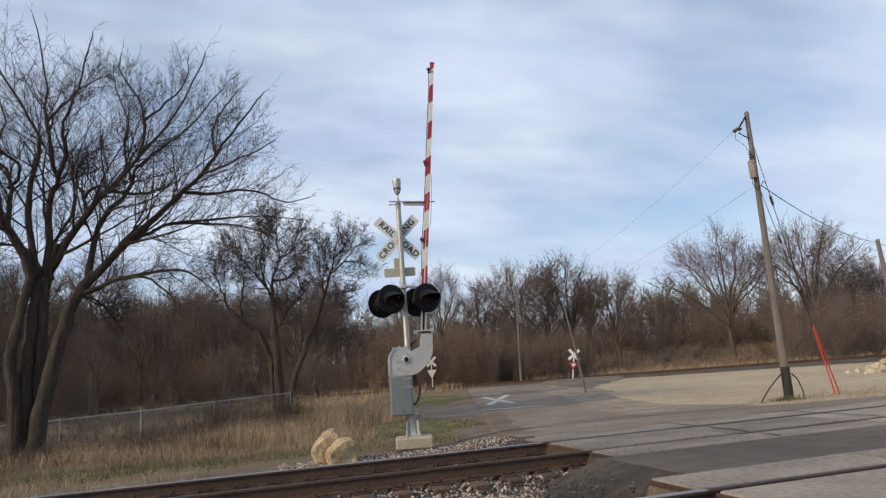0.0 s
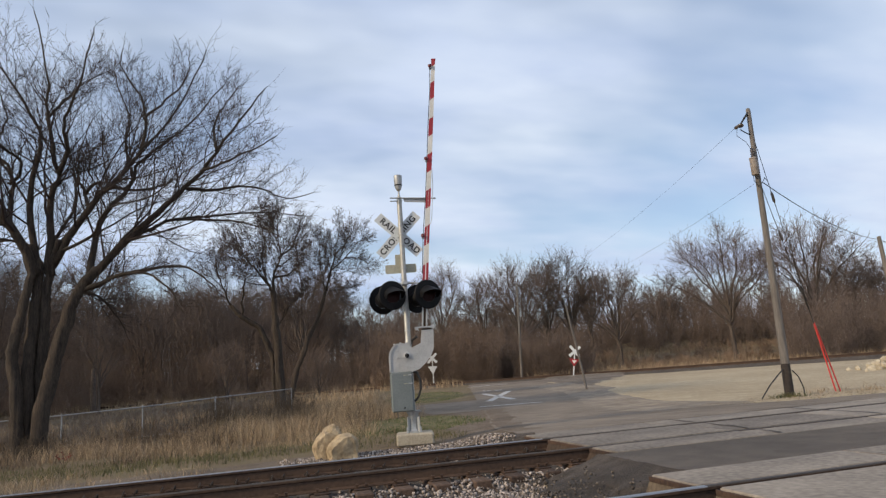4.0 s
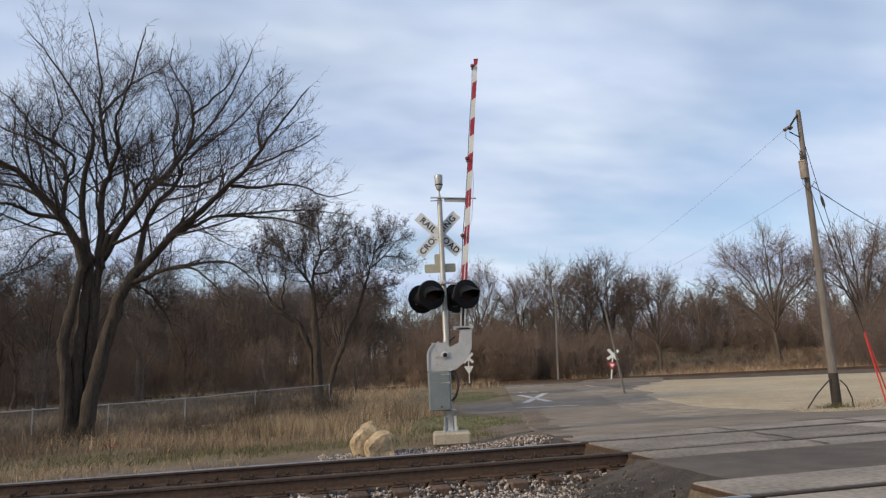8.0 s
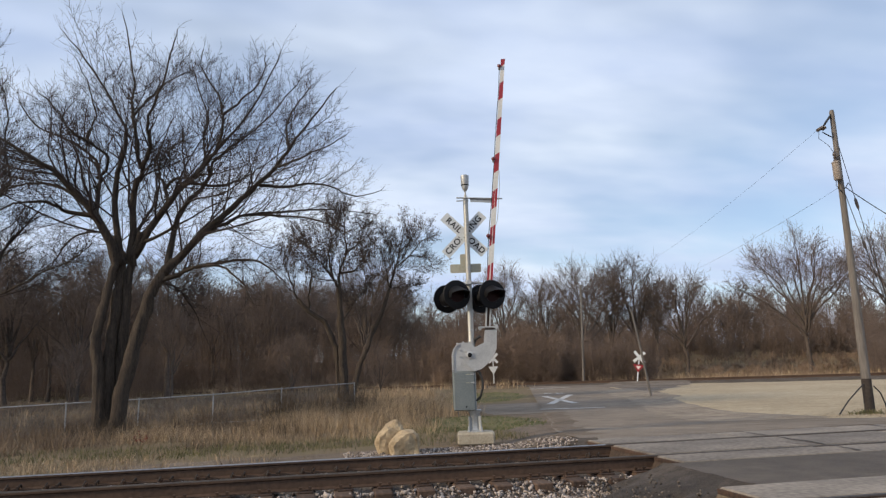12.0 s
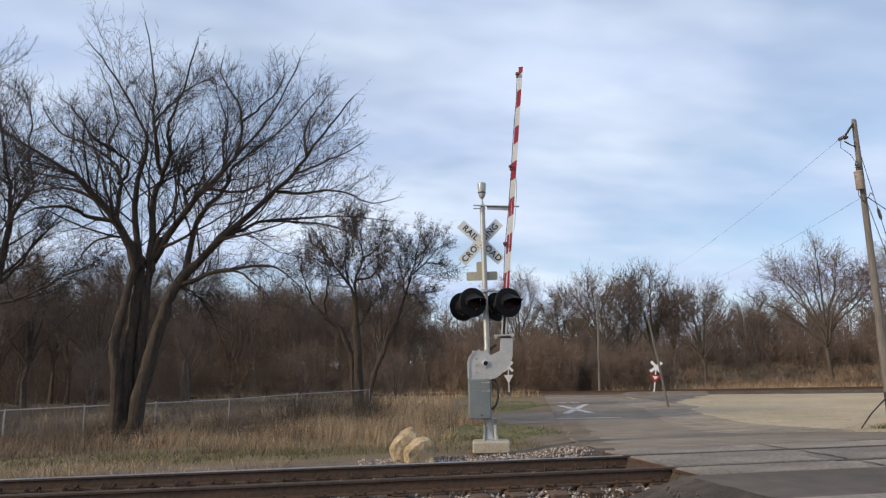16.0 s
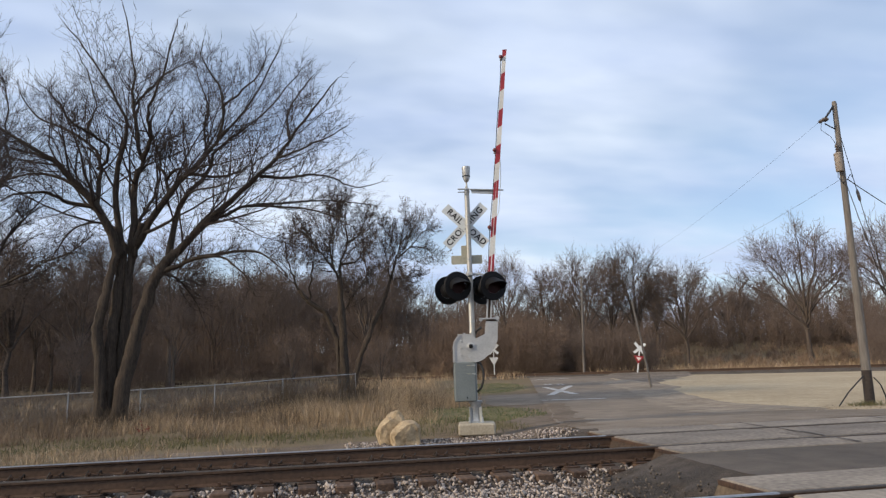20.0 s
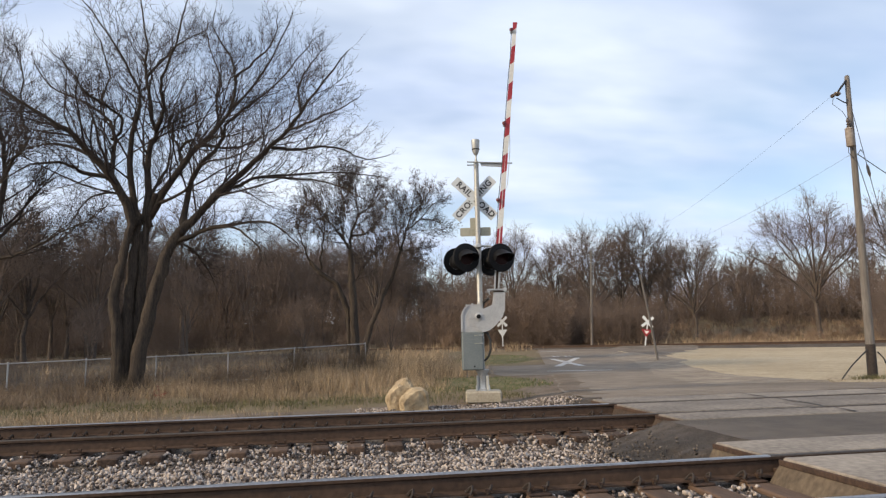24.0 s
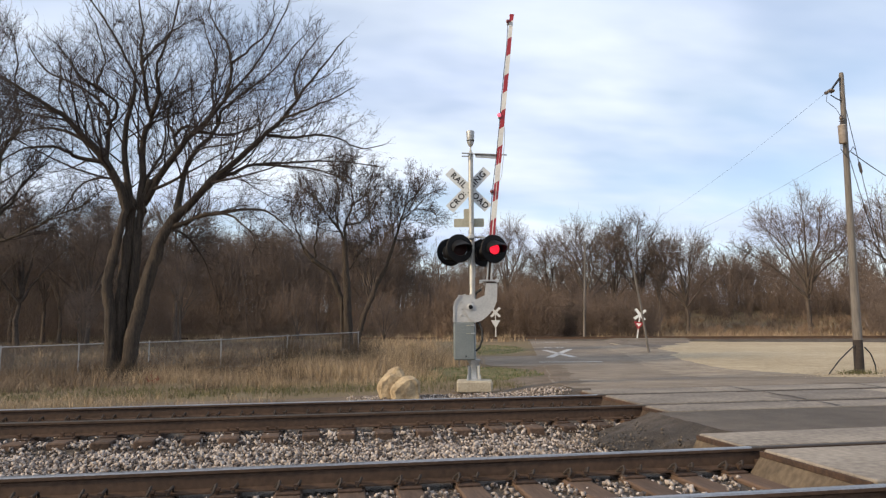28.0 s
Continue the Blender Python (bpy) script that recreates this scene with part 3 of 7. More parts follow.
def clip_shape():
    """Two spikes and the lips that hold the rail's foot."""
    s = Shape()
    for sx in (-0.06, 0.06):
        s.box((sx, 0, -0.165), (0.026, 0.026, 0.055))
        s.box((sx, -0.012, -0.142), (0.040, 0.050, 0.020))
    return s


def make_track(cy, ra, rb, x_end, rng):
    t = thing("railway_track", pose(0, 0, 0), "main-line track of rusty steel rails on creosoted timber ties", "railway track", "main tracks", "structure")
    add_rail(ra, t, x_end, True)
    add_rail(rb, t, x_end, cy < 8)
    tie = part("tie", tie_shape(), TIE, t, smooth=False)
    plate = part("tie_plate", plate_shape(), RUST_PART, t, smooth=False)
    clip = part("rail_spikes", clip_shape(), RUST_PART, t, smooth=False)
    firsts = [True, True, True]

    def put(src, k, x, y, rz=0.0):
        if firsts[k]:
            o, firsts[k] = src, False
        else:
            o = bpy.data.objects.new(src.name, src.data)
            scene.collection.objects.link(o)
            o.parent = t
        o.matrix_local = pose(x, y, 0, 0, 0, rz)

    x = x_end - 0.25
    while x > -30:
        put(tie, 0, x + rng.uniform(-0.02, 0.02), cy + rng.uniform(-0.04, 0.04), rng.uniform(-1.2, 1.2))
        for ry in (ra, rb):
            put(plate, 1, x, ry)
            put(clip, 2, x, ry - 0.10)
            if x > -14:
                put(clip, 2, x, ry + 0.10, 180)
        x -= 0.5
    return t


rng = random.Random(11)
far_track = make_track(TRACK_Y[0], RAILS[0], RAILS[1], 4.55, rng)
near_track = make_track(TRACK_Y[1], RAILS[2], RAILS[3], 3.95, rng)


# curled anchors gripping the rails on both sides of each tie
anchor = Shape().tube([(-0.02, -0.035, -0.168), (0, -0.075, -0.125), (0.012, -0.105, -0.108), (0.0, -0.13, -0.13), (-0.02, -0.13, -0.172)], 0.013, 5)


def put_piece(src_mesh, name, m, parent):
    o = bpy.data.objects.new(name, src_mesh)
    scene.collection.objects.link(o)
    o.parent = parent
    o.matrix_local = m
    return o


for trk, ry, xe, n in ((far_track, RAILS[0], 4.30, 50), (near_track, RAILS[2], 3.70, 34)):
    first = None
    for i in range(n):
        for dx in (-0.105, 0.105):
            m = pose(xe - 0.5 * i + dx, ry, 0, 0, 0, -12 if dx > 0 else 12)
            if first is None:
                first = part("rail_anchor", anchor, TAR, trk)
                first.matrix_local = m
            else:
                put_piece(first.data, "rail_anchor", m, trk)


# ---- crossing surface: concrete panels with flangeways ----
def panel_row(parent, x0, x1, y0, y1, length, rng, z=-0.004):
    x = x0
    while x < x1 - 0.2:
        w = min(length, x1 - x)
        s = Shape().box((0, 0, -0.11), (w - 0.016, y1 - y0, 0.22), bev=0.012)
        p = part("panel", s, CONCRETE, parent, smooth=False)
        p.matrix_local = pose(x + w / 2, (y0 + y1) / 2, z + rng.uniform(-0.004, 0.004), rng.uniform(-0.12, 0.12), rng.uniform(-0.1, 0.1), 0)
        x += w


def make_crossing(ra, rb, x0, rng, far_w):
    c = thing("crossing_surface", pose(0, 0, 0), "worn concrete crossing panels laid beside the rails", "crossing surface", "crossing surfaces", "structure")
    panel_row(c, x0 - 0.05, 18, ra + 0.085, ra + far_w, 2.44, rng)
    panel_row(c, x0, 18, rb + 0.145, ra - 0.145, 2.44, rng)
    panel_row(c, x0 - 0.05, 18, rb - 0.80, rb - 0.085, 2.44, rng)
    # fill under the flangeways
    part("filler", Shape().box(((x0 + 18) / 2, (ra + rb) / 2, -0.2), (18 - x0, 3.0, 0.17)), RUST_PART, c, "dark grime under the flangeways", smooth=False)
    # sloped end shields where the panels stop, under a dark steel edge
    w = ra - rb - 0.29
    face = TIMBER if ra < 8 else TIMBER_DARK
    for y0, ww, dx, run in ((rb + 0.145, w, 0.0, 0.13 if ra < 8 else 0.08), (ra + 0.07, far_w - 0.09, 0.05, 0.10), (rb - 0.80, 0.72, 0.05, 0.10)):
        sh = Shape().prism([(0, -0.070), (-0.02, -0.070), (-run, -0.215), (0, -0.215)], 0, ww)
        e = part("end_shield", sh, face, c, "stained sloping end shield", smooth=False)
        e.matrix_local = pose(x0 - 0.012 - dx, y0, 0)
        ed = part("edge_angle", Shape().box((-0.012, ww / 2, -0.042), (0.022, ww, 0.052), bev=0.004), RUST_PART, c, "rusty steel edge angle", smooth=False)
        ed.matrix_local = pose(x0 - 0.012 - dx, y0, 0)
    return c


make_crossing(RAILS[0], RAILS[1], 4.62, rng, 0.95)
make_crossing(RAILS[2], RAILS[3], 3.98, rng, 0.88)


# tarred seams across the panels and the asphalt
def tar_seam(x0, y0, x1, y1, w, z):
    a, b = Vector((x0, y0)), Vector((x1, y1))
    d = (b - a).normalized(); nrm = Vector((-d.y, d.x))
    n = max(4, int((b - a).length / 0.12))
    s = Shape()
    for i in range(n + 1):
        c = a + (b - a) * i / n + nrm * 0.05 * noise.noise((i * 0.35, x0, y0))
        h = w * (0.5 + 0.35 * noise.noise((i * 0.6, x0, 4)))
        for q in (c + nrm * h, c - nrm * h):
            s.v.append((q.x, q.y, z))
    s.f = [(2 * i + 1, 2 * i + 3, 2 * i + 2, 2 * i) for i in range(n)]
    tagged(obj("tar_seam", s, TAR, False), "black tar seam sealing a joint", "tar seam", kind="structure")


for q in ((7.56, 11.80, 7.50, 10.95), (7.50, 10.74, 7.36, 9.36), (7.32, 9.14, 7.22, 8.46), (10.24, 11.8, 10.14, 10.95), (10.1, 10.74, 10.0, 9.36)):
    tar_seam(*q, 0.045, 0.006)


# ---- ballast ----
def bed_z(x, y):
    z = -0.245
    z -= 0.25 * step(3.2, 2.4, y) if y < 3.2 else 0
    z -= 0.06 * step(11.6, 12.6, y)
    z -= 0.105 * step(6.35, 6.75, y) * (1 - step(8.55, 8.95, y))
    z += 0.27 * step(3.3, 4.7, x) * step(11.2, 11.7, y)
    z -= 0.075 * step(8.98, 9.12, y) * (1 - step(9.3, 9.5, y))
    z += 0.02 * noise.noise((x * 2, y * 2, 0))
    return z


def edge_x(y):
    return curve_at(ROAD_L, y) + 0.2


sheet("ballast_bed", span(-70, -12, 2) + span(-11.6, 0, 0.4) + span(0.3, 4.9, 0.3), span(2.4, 12.7, 0.2), lambda x, y: (min(x, edge_x(y)), y, bed_z(x, y)), BED, "grimy ballast bed beneath the tracks", "ballast")


def arrays_mesh(name, V, F, material, smooth=False):
    """A mesh from arrays of corners and of triangles or quads."""
    me = bpy.data.meshes.new(name)
    V = np.asarray(V, dtype=np.float32); F = np.asarray(F, dtype=np.int32)
    me.vertices.add(len(V)); me.vertices.foreach_set("co", V.ravel())
    k = F.shape[1]
    me.loops.add(F.size); me.loops.foreach_set("vertex_index", F.ravel())
    me.polygons.add(len(F)); me.polygons.foreach_set("loop_start", np.arange(0, F.size, k, dtype=np.int32))
    me.materials.append(material)
    me.update(calc_edges=True)
    if smooth:
        me.shade_smooth()
    return new(name, me)


def ico():
    bm = bmesh.new()
    bmesh.ops.create_icosphere(bm, subdivisions=1, radius=1.0)
    v = np.array([x.co[:] for x in bm.verts]); bm.verts.ensure_lookup_table()
    f = np.array([[x.index for x in q.verts] for q in bm.faces])
    bm.free()
    return v, f


ICO_V, ICO_F = ico()
CUBE_V = np.array([(x, y, z) for z in (-1, 1) for x, y in ((-1, -1), (1, -1), (1, 1), (-1, 1))], float) * 0.68
CUBE_F = np.array([(0, 2, 1), (0, 3, 2), (4, 5, 6), (4, 6, 7), (0, 1, 5), (0, 5, 4), (1, 2, 6), (1, 6, 5), (2, 3, 7), (2, 7, 6), (3, 0, 4), (3, 4, 7)])


def stone_field(name, places, sizes, rs, material, label):
    n = len(places)
    base = CUBE_V[None, :, :] * (1 + rs.uniform(-0.42, 0.30, (n, len(CUBE_V), 1))) + rs.uniform(-0.16, 0.16, (n, len(CUBE_V), 3))
    base = base * rs.uniform(0.6, 1.15, (n, 1, 3)) * np.asarray(sizes)[:, None, None]
    a = rs.uniform(0, 2 * np.pi, n); ca, sa = np.cos(a)[:, None], np.sin(a)[:, None]
    b = rs.uniform(-0.9, 0.9, n); cb, sb = np.cos(b)[:, None], np.sin(b)[:, None]
    X, Y, Z = base[..., 0], base[..., 1], base[..., 2]
    Y, Z = Y * cb - Z * sb, Y * sb + Z * cb
    X, Y = X * ca - Y * sa, X * sa + Y * ca
    V = np.stack([X, Y, Z], -1) + np.asarray(places)[:, None, :]
    F = CUBE_F[None] + (np.arange(n) * len(CUBE_V))[:, None, None]
    return tagged(arrays_mesh(name, V.reshape(-1, 3), F.reshape(-1, 3), material), label, "ballast", kind="stuff")


rs = np.random.RandomState(5)


def stone_places(n, x0, x1, y0, y1, lift=0.0):
    out = []
    for x, y in zip(rs.uniform(x0, x1, n), rs.uniform(y0, y1, n)):
        if x > edge_x(y) - 0.35 or (6.6 < y < 8.5 and x > 3.45 + 0.3 * abs(y - 7.5) + 0.35 * noise.noise((y * 3, x * 2, 1))):
            continue
        if any(abs(y - r) < 0.10 for r in RAILS):
            continue
        on_tie = False
        for cy, xe in ((TRACK_Y[0], 4.55), (TRACK_Y[1], 3.95)):
            if abs(y - cy) < 1.25:
                k = (xe - 0.25 - x) / 0.5
                on_tie = abs(k - round(k)) * 0.5 < 0.115
        if on_tie and rs.rand() > 0.025:
            continue
        out.append((x, y, (bed_z(x, y) if y < 12.5 else land(x, y)) + lift + rs.uniform(-0.012, 0.032) - (0.0 if not on_tie else -0.03)))
    return out


def ballast():
    P = stone_places(17000, -5, 4.6, 6.0, 9.25, 0.005) + stone_places(6000, -5, 4.6, 6.2, 8.35, 0.025) + stone_places(9000, -14, -5, 6.0, 9.25, 0.012) + stone_places(2600, -30, -14, 5.5, 9.3, 0.01)
    P += stone_places(3400, -4.5, 3.8, 4.4, 5.8) + stone_places(1500, -2, 3.8, 3.0, 4.3) + stone_places(1800, -9, 4.6, 9.4, 10.75)
    P += stone_places(1500, 0.3, 5.0, 11.0, 12.5, 0.02) + stone_places(1500, 0.4, 4.6, 12.5, 13.7, 0.0) + stone_places(900, -8, 0.3, 10.9, 12.2)
    stone_field("ballast_stones", P, rs.uniform(0.014, 0.031, len(P)), rs, STONE, "grey and buff crushed-stone ballast")


ballast()
r_ = np.random.RandomState(14)
crumbs = [(3.42 + r_.normal(0, 0.30), yy, 0) for yy in r_.uniform(6.35, 8.7, 260)]
crumbs = [(x, y, -0.012 - 0.22 * min(1, max(0, (4.3 - x) / 1.0)) ** 0.8 + 0.006 - (0.02 if x < 3.3 else 0)) for x, y, z in crumbs if 2.7 < x < 4.25]
stone_field("asphalt_crumbs", crumbs, r_.uniform(0.006, 0.022, len(crumbs)), r_, CRUMB, "dark asphalt crumbs spilling onto the ballast")


def loose_stones():
    """The stones nearest the viewer, each one a piece of its own."""
    bed = bpy.data.objects["ballast_bed"]
    r = np.random.RandomState(31)
    kinds = []
    for k in range(8):
        v = (CUBE_V * (1 + r.uniform(-0.42, 0.30, (len(CUBE_V), 1))) + r.uniform(-0.16, 0.16, (len(CUBE_V), 3))) * r.uniform(0.65, 1.15, (1, 3))
        me = bpy.data.meshes.new("stone")
        me.from_pydata([tuple(p) for p in v], [], [tuple(int(i) for i in f) for f in CUBE_F])
        me.materials.append(STONE_ONE)
        kinds.append(me)
    n = 0
    for x, y, z in stone_places(520, -3.0, 3.4, 6.05, 8.6, 0.03):
        if n >= 290:
            break
        n += 1
        o = put_piece(kinds[n % 8], "stone", Matrix.Translation((x, y, z)) @ pose(0, 0, 0, r.uniform(0, 90), r.uniform(0, 90), r.uniform(0, 360)) @ Matrix.Scale(r.uniform(0.022, 0.040), 4), bed)


loose_stones()


# ---- the crossing signal with its gate ----
AIM = radians(24)          # the lamps look down the road


def text_shape(word, size):
    c = bpy.data.curves.new("lettering", "FONT")
    c.body, c.size, c.align_x, c.align_y, c.extrude, c.offset = word, size, "CENTER", "CENTER", 0.002, 0.0045
    c.space_character = 1.12
    tmp = bpy.data.objects.new("lettering", c)
    scene.collection.objects.link(tmp)
    me = bpy.data.meshes.new_from_object(tmp.evaluated_get(bpy.context.evaluated_depsgraph_get()))
    s = Shape()
    s.v = [tuple(v.co) for v in me.vertices]
    s.f = [tuple(p.vertices) for p in me.polygons]
    bpy.data.objects.remove(tmp)
    bpy.data.curves.remove(c)
    bpy.data.meshes.remove(me)
    return s


def plate_outline(w, h, r=0.03, n=4):
    """A rounded rectangle in x and z."""
    out = []
    for cx, cz, a0 in ((w / 2 - r, h / 2 - r, 0), (-w / 2 + r, h / 2 - r, 90), (-w / 2 + r, -h / 2 + r, 180), (w / 2 - r, -h / 2 + r, 270)):
        out += [(cx + r * math.cos(radians(a0 + 90 * k / n)), cz + r * math.sin(radians(a0 + 90 * k / n))) for k in range(n + 1)]
    return out


def bolt(s, c, r, h, axis="y"):
    m = Matrix.Translation(c) @ (pose(0, 0, 0, 90, 0, 0) if axis == "y" else pose(0, 0, 0))
    s.lathe([(r, 0), (r, h * 0.8), (r * 0.8, h)], 6, m)


LAMPS = []
ARM_LAMPS = []


def light_head(parent, c, turn):
    """A round black backboard with a hooded lamp; turn is its yaw, its face along local -y."""
    h = part("light_head", Shape().lathe([(0.05, 0.24), (0.10, 0.235), (0.16, 0.17), (0.170, 0.0), (0.160, 0.0), (0.150, 0.16), (0.09, 0.22)], 28, pose(0, 0, 0, -90, 0, 0)), BLACK, parent, "black lamp housing")
    h.matrix_local = Matrix.Translation(c) @ pose(0, 0, 0, 0, 0, math.degrees(turn))
    part("backboard", Shape().lathe([(0.171, 0.0), (0.29, 0.006), (0.305, 0.022), (0.310, 0.020), (0.297, -0.006), (0.285, -0.008), (0.171, -0.010)], 40, pose(0, 0, 0, -90, 0, 0), closed=False), BLACK, h, "round black backboard")
    v = Shape()
    n = 24
    for k in range(n + 1):
        a = radians(-22 + 224 * k / n)
        up = max(0.0, 0.5 + 0.5 * math.sin(a))
        ln = 0.04 + 0.38 * up ** 1.3
        for rr, y in ((0.190, 0.0), (0.196, -ln), (0.190, -ln), (0.184, 0.0)):
            v.v.append((rr * math.cos(a), y, rr * math.sin(a) - (0.15 * max(0.0, math.sin(a)) if y < 0 else 0)))
    for k in range(n):
        for j in range(4):
            v.f.append((4 * k + j, 4 * k + (j + 1) % 4, 4 * k + 4 + (j + 1) % 4, 4 * k + 4 + j))
    v.f += [(3, 2, 1, 0), (4 * n, 4 * n + 1, 4 * n + 2, 4 * n + 3)]
    part("visor", v, BLACK, h, "black hood over the lamp")
    # the lamp: one face dark glass, the other lit, turned about its upright axle
    l = Shape().lathe([(0.0, 0.026), (0.06, 0.021), (0.118, 0.010), (0.158, 0.004), (0.158, -0.004), (0.118, -0.010), (0.06, -0.021), (0.0, -0.026)], 28, pose(0, 0, 0, -90, 0, 0), closed=False)
    lamp = part("lamp", l, LENS_OFF, h, "red glass lamp")
    lamp.data.materials.append(LENS_ON)
    for p in lamp.data.polygons:
        if p.center.y > 0.0005 and math.hypot(p.center.x, p.center.z) < 0.112:
            p.material_index = 1
    lamp.matrix_local = pose(0, 0, 0)
    return lamp


def crossbuck(parent, c, length, width, words, font, y_text=-1, mats=(SIGNWHITE, LETTER)):
    for ang, pair in ((-44.5, words[0]), (46, words[1])):
        b = part("crossbuck_blade", Shape().prism(plate_outline(length, width, 0.012, 2), -0.003, 0.003), mats[0], parent, "weathered white crossbuck blade", smooth=False)
        b.matrix_local = pose(c[0], c[1] + (0.0 if ang < 0 else 0.007), c[2], 0, -ang, 0)
        for k, w in enumerate(pair):
            if w:
                tx = part("lettering", text_shape(w, font), mats[1], b, "black capital letters", smooth=False)
                tx.matrix_local = pose((-0.25 if k == 0 else 0.25) * length, y_text * 0.0055, 0, 90, 0, 0)


def make_signal():
    g = thing("crossing_signal", pose(3.093, 14.10, 0, 0, 0, -12), "silver crossing signal mast with black lamps and raised striped gate", "crossing signal")
    f = Shape().box((0.03, 0, -0.08), (0.75, 0.72, 0.24), bev=0.03)
    part("foundation", f, FOUND, g, "pale weathered concrete foundation block", smooth=False)
    # flanged stand
    s = Shape().lathe([(0.175, 0.035), (0.175, 0.06), (0.13, 0.075), (0.115, 0.12), (0.115, 0.40), (0.15, 0.45), (0.15, 0.48)], 8, pose(0.02, 0, 0, 0, 0, 22.5))
    for k in range(4):
        a = radians(45 + 90 * k)
        s.box((0.02 + 0.13 * math.cos(a), 0.13 * math.sin(a), 0.2), (0.10, 0.025, 0.30), pose(0, 0, 0, 0, 0, math.degrees(a)), bev=0.008)
    part("stand", s, GALV, g, "ribbed galvanised steel stand")
    for k in range(4):
        a = radians(45 + 90 * k)
        b = Shape(); bolt(b, (0.02 + 0.18 * math.cos(a), 0.18 * math.sin(a), 0.04), 0.024, 0.10, "z")
        part("anchor_bolt", b, GALV, g)
    # gate machine box with door and latches
    box = part("machine_box", Shape().box((-0.17, 0.02, 0.87), (0.46, 0.40, 0.80), bev=0.02), BOXGREY, g, "grey-green steel gate machine box", smooth=False)
    part("door", Shape().box((-0.17, -0.19, 0.865), (0.42, 0.022, 0.765), bev=0.008), BOXGREY, box, smooth=False)
    for z in (1.20, 1.03):
        lt = Shape().box((0.0, -0.207, z), (0.07, 0.018, 0.018), bev=0.004)
        bolt(lt, (0.03, -0.20, z), 0.022, 0.03)
        part("latch", lt, GALV, box, "small bright latch")
        part("nameplate", Shape().box((-0.09, -0.2025, z), (0.09, 0.003, 0.012)), SIGNBACK, box, smooth=False)
    sc = Shape(); bolt(sc, (-0.14, -0.20, 0.55), 0.018, 0.012)
    part("screw", sc, BLACK, box)
    part("side_panel", Shape().box((-0.405, 0.03, 0.88), (0.012, 0.34, 0.72), bev=0.004), BOXGREY, box, smooth=False)
    # cast upper housing, with its rounded shoulder
    up = [(-0.41, 1.27), (0.055, 1.27), (0.06, 1.77), (0.0, 1.83), (-0.06, 1.85), (-0.24, 1.85), (-0.32, 1.80), (-0.385, 1.70), (-0.41, 1.60)]
    hs = part("crank_housing", Shape().prism(up, -0.16, 0.17), CASTING, g, "silver-painted cast crank housing", smooth=False)
    part("cover_rib", Shape().prism([(-0.395, 1.29), (-0.37, 1.29), (-0.37, 1.60), (-0.345, 1.70), (-0.29, 1.78), (-0.23, 1.82), (-0.24, 1.84), (-0.31, 1.795), (-0.37, 1.705), (-0.395, 1.60)], -0.185, -0.158), CASTING, hs, smooth=False)
    for z in (1.42, 1.56, 1.70):
        b = Shape(); bolt(b, (-0.23, -0.158, z), 0.02, 0.025)
        part("cap_bolt", b, CASTING, hs)
    for x, z in ((-0.28, 1.84), (-0.16, 1.86), (-0.03, 1.855)):
        b = Shape().box((x, -0.13, z), (0.045, 0.05, 0.03), bev=0.006)
        part("lug", b, CASTING, hs, smooth=False)
    # gate arm bracket: a curved arm out to the side and up
    br = [(-0.16, 1.60), (-0.14, 1.47), (-0.06, 1.34), (0.05, 1.255), (0.20, 1.30), (0.34, 1.41), (0.46, 1.55), (0.525, 1.70), (0.535, 1.90), (0.54, 2.075), (0.31, 2.085), (0.305, 1.90), (0.26, 1.83), (0.17, 1.79), (0.08, 1.75), (-0.02, 1.73), (-0.11, 1.69)]
    ab = part("arm_bracket", Shape().prism(br, -0.235, -0.19), CASTING, g, "silver curved gate arm bracket", smooth=False)
    hub = Shape().lathe([(0.085, 0), (0.085, 0.010), (0.055, 0.018), (0.05, 0.02)], 20, Matrix.Translation((-0.03, -0.235, 1.59)) @ pose(0, 0, 0, 90, 0, 0))
    part("hub", hub, CASTING, ab, "bolted hub")
    part("axle", Shape().lathe([(0.046, 0), (0.046, 0.02), (0.03, 0.035)], 14, Matrix.Translation((-0.03, -0.254, 1.59)) @ pose(0, 0, 0, 90, 0, 0)), BLACK, ab, "dark axle end")
    for k in range(6):
        a = radians(60 * k + 20)
        b = Shape(); bolt(b, (-0.03 + 0.105 * math.cos(a), -0.235, 1.59 + 0.105 * math.sin(a)), 0.014, 0.018)
        part("hub_bolt", b, CASTING, ab)
    part("bracket_flange", Shape().prism([(0.27, 1.86), (0.53, 1.72), (0.55, 2.07), (0.545, 2.10), (0.30, 2.10)], -0.19, -0.05), CASTING, ab, smooth=False)
    part("clamp_plate", Shape().box((0.42, -0.14, 2.115), (0.23, 0.19, 0.03), bev=0.008), TAR, g, "dark clamp plate", smooth=False)
    cl = Shape().tube([(0.16, -0.22, 2.15), (0.56, -0.22, 2.15)], 0.020, 10)
    cl.lathe([(0.0, 0), (0.045, 0.004), (0.045, 0.05), (0.0, 0.054)], 14, Matrix.Translation((0.54, -0.19, 2.15)) @ pose(0, 0, 0, 90, 0, 0))
    cl.lathe([(0.0, 0), (0.035, 0.004), (0.035, 0.05), (0.0, 0.054)], 14, Matrix.Translation((0.20, -0.19, 2.13)) @ pose(0, 0, 0, 90, 0, 0))
    part("clamp", cl, GALV, g, "bolted arm clamp")
    up2 = Shape()
    for x in (0.345, 0.425):
        up2.box((x, -0.14, 2.36), (0.032, 0.11, 0.50), pose(0, 0, 0, 0, 5, 0), bev=0.005)
    for z in (2.22, 2.34, 2.46, 2.58):
        up2.tube([(0.33 + (z - 2.36) * 0.09, -0.14, z), (0.46 + (z - 2.36) * 0.09, -0.14, z)], 0.016, 8)
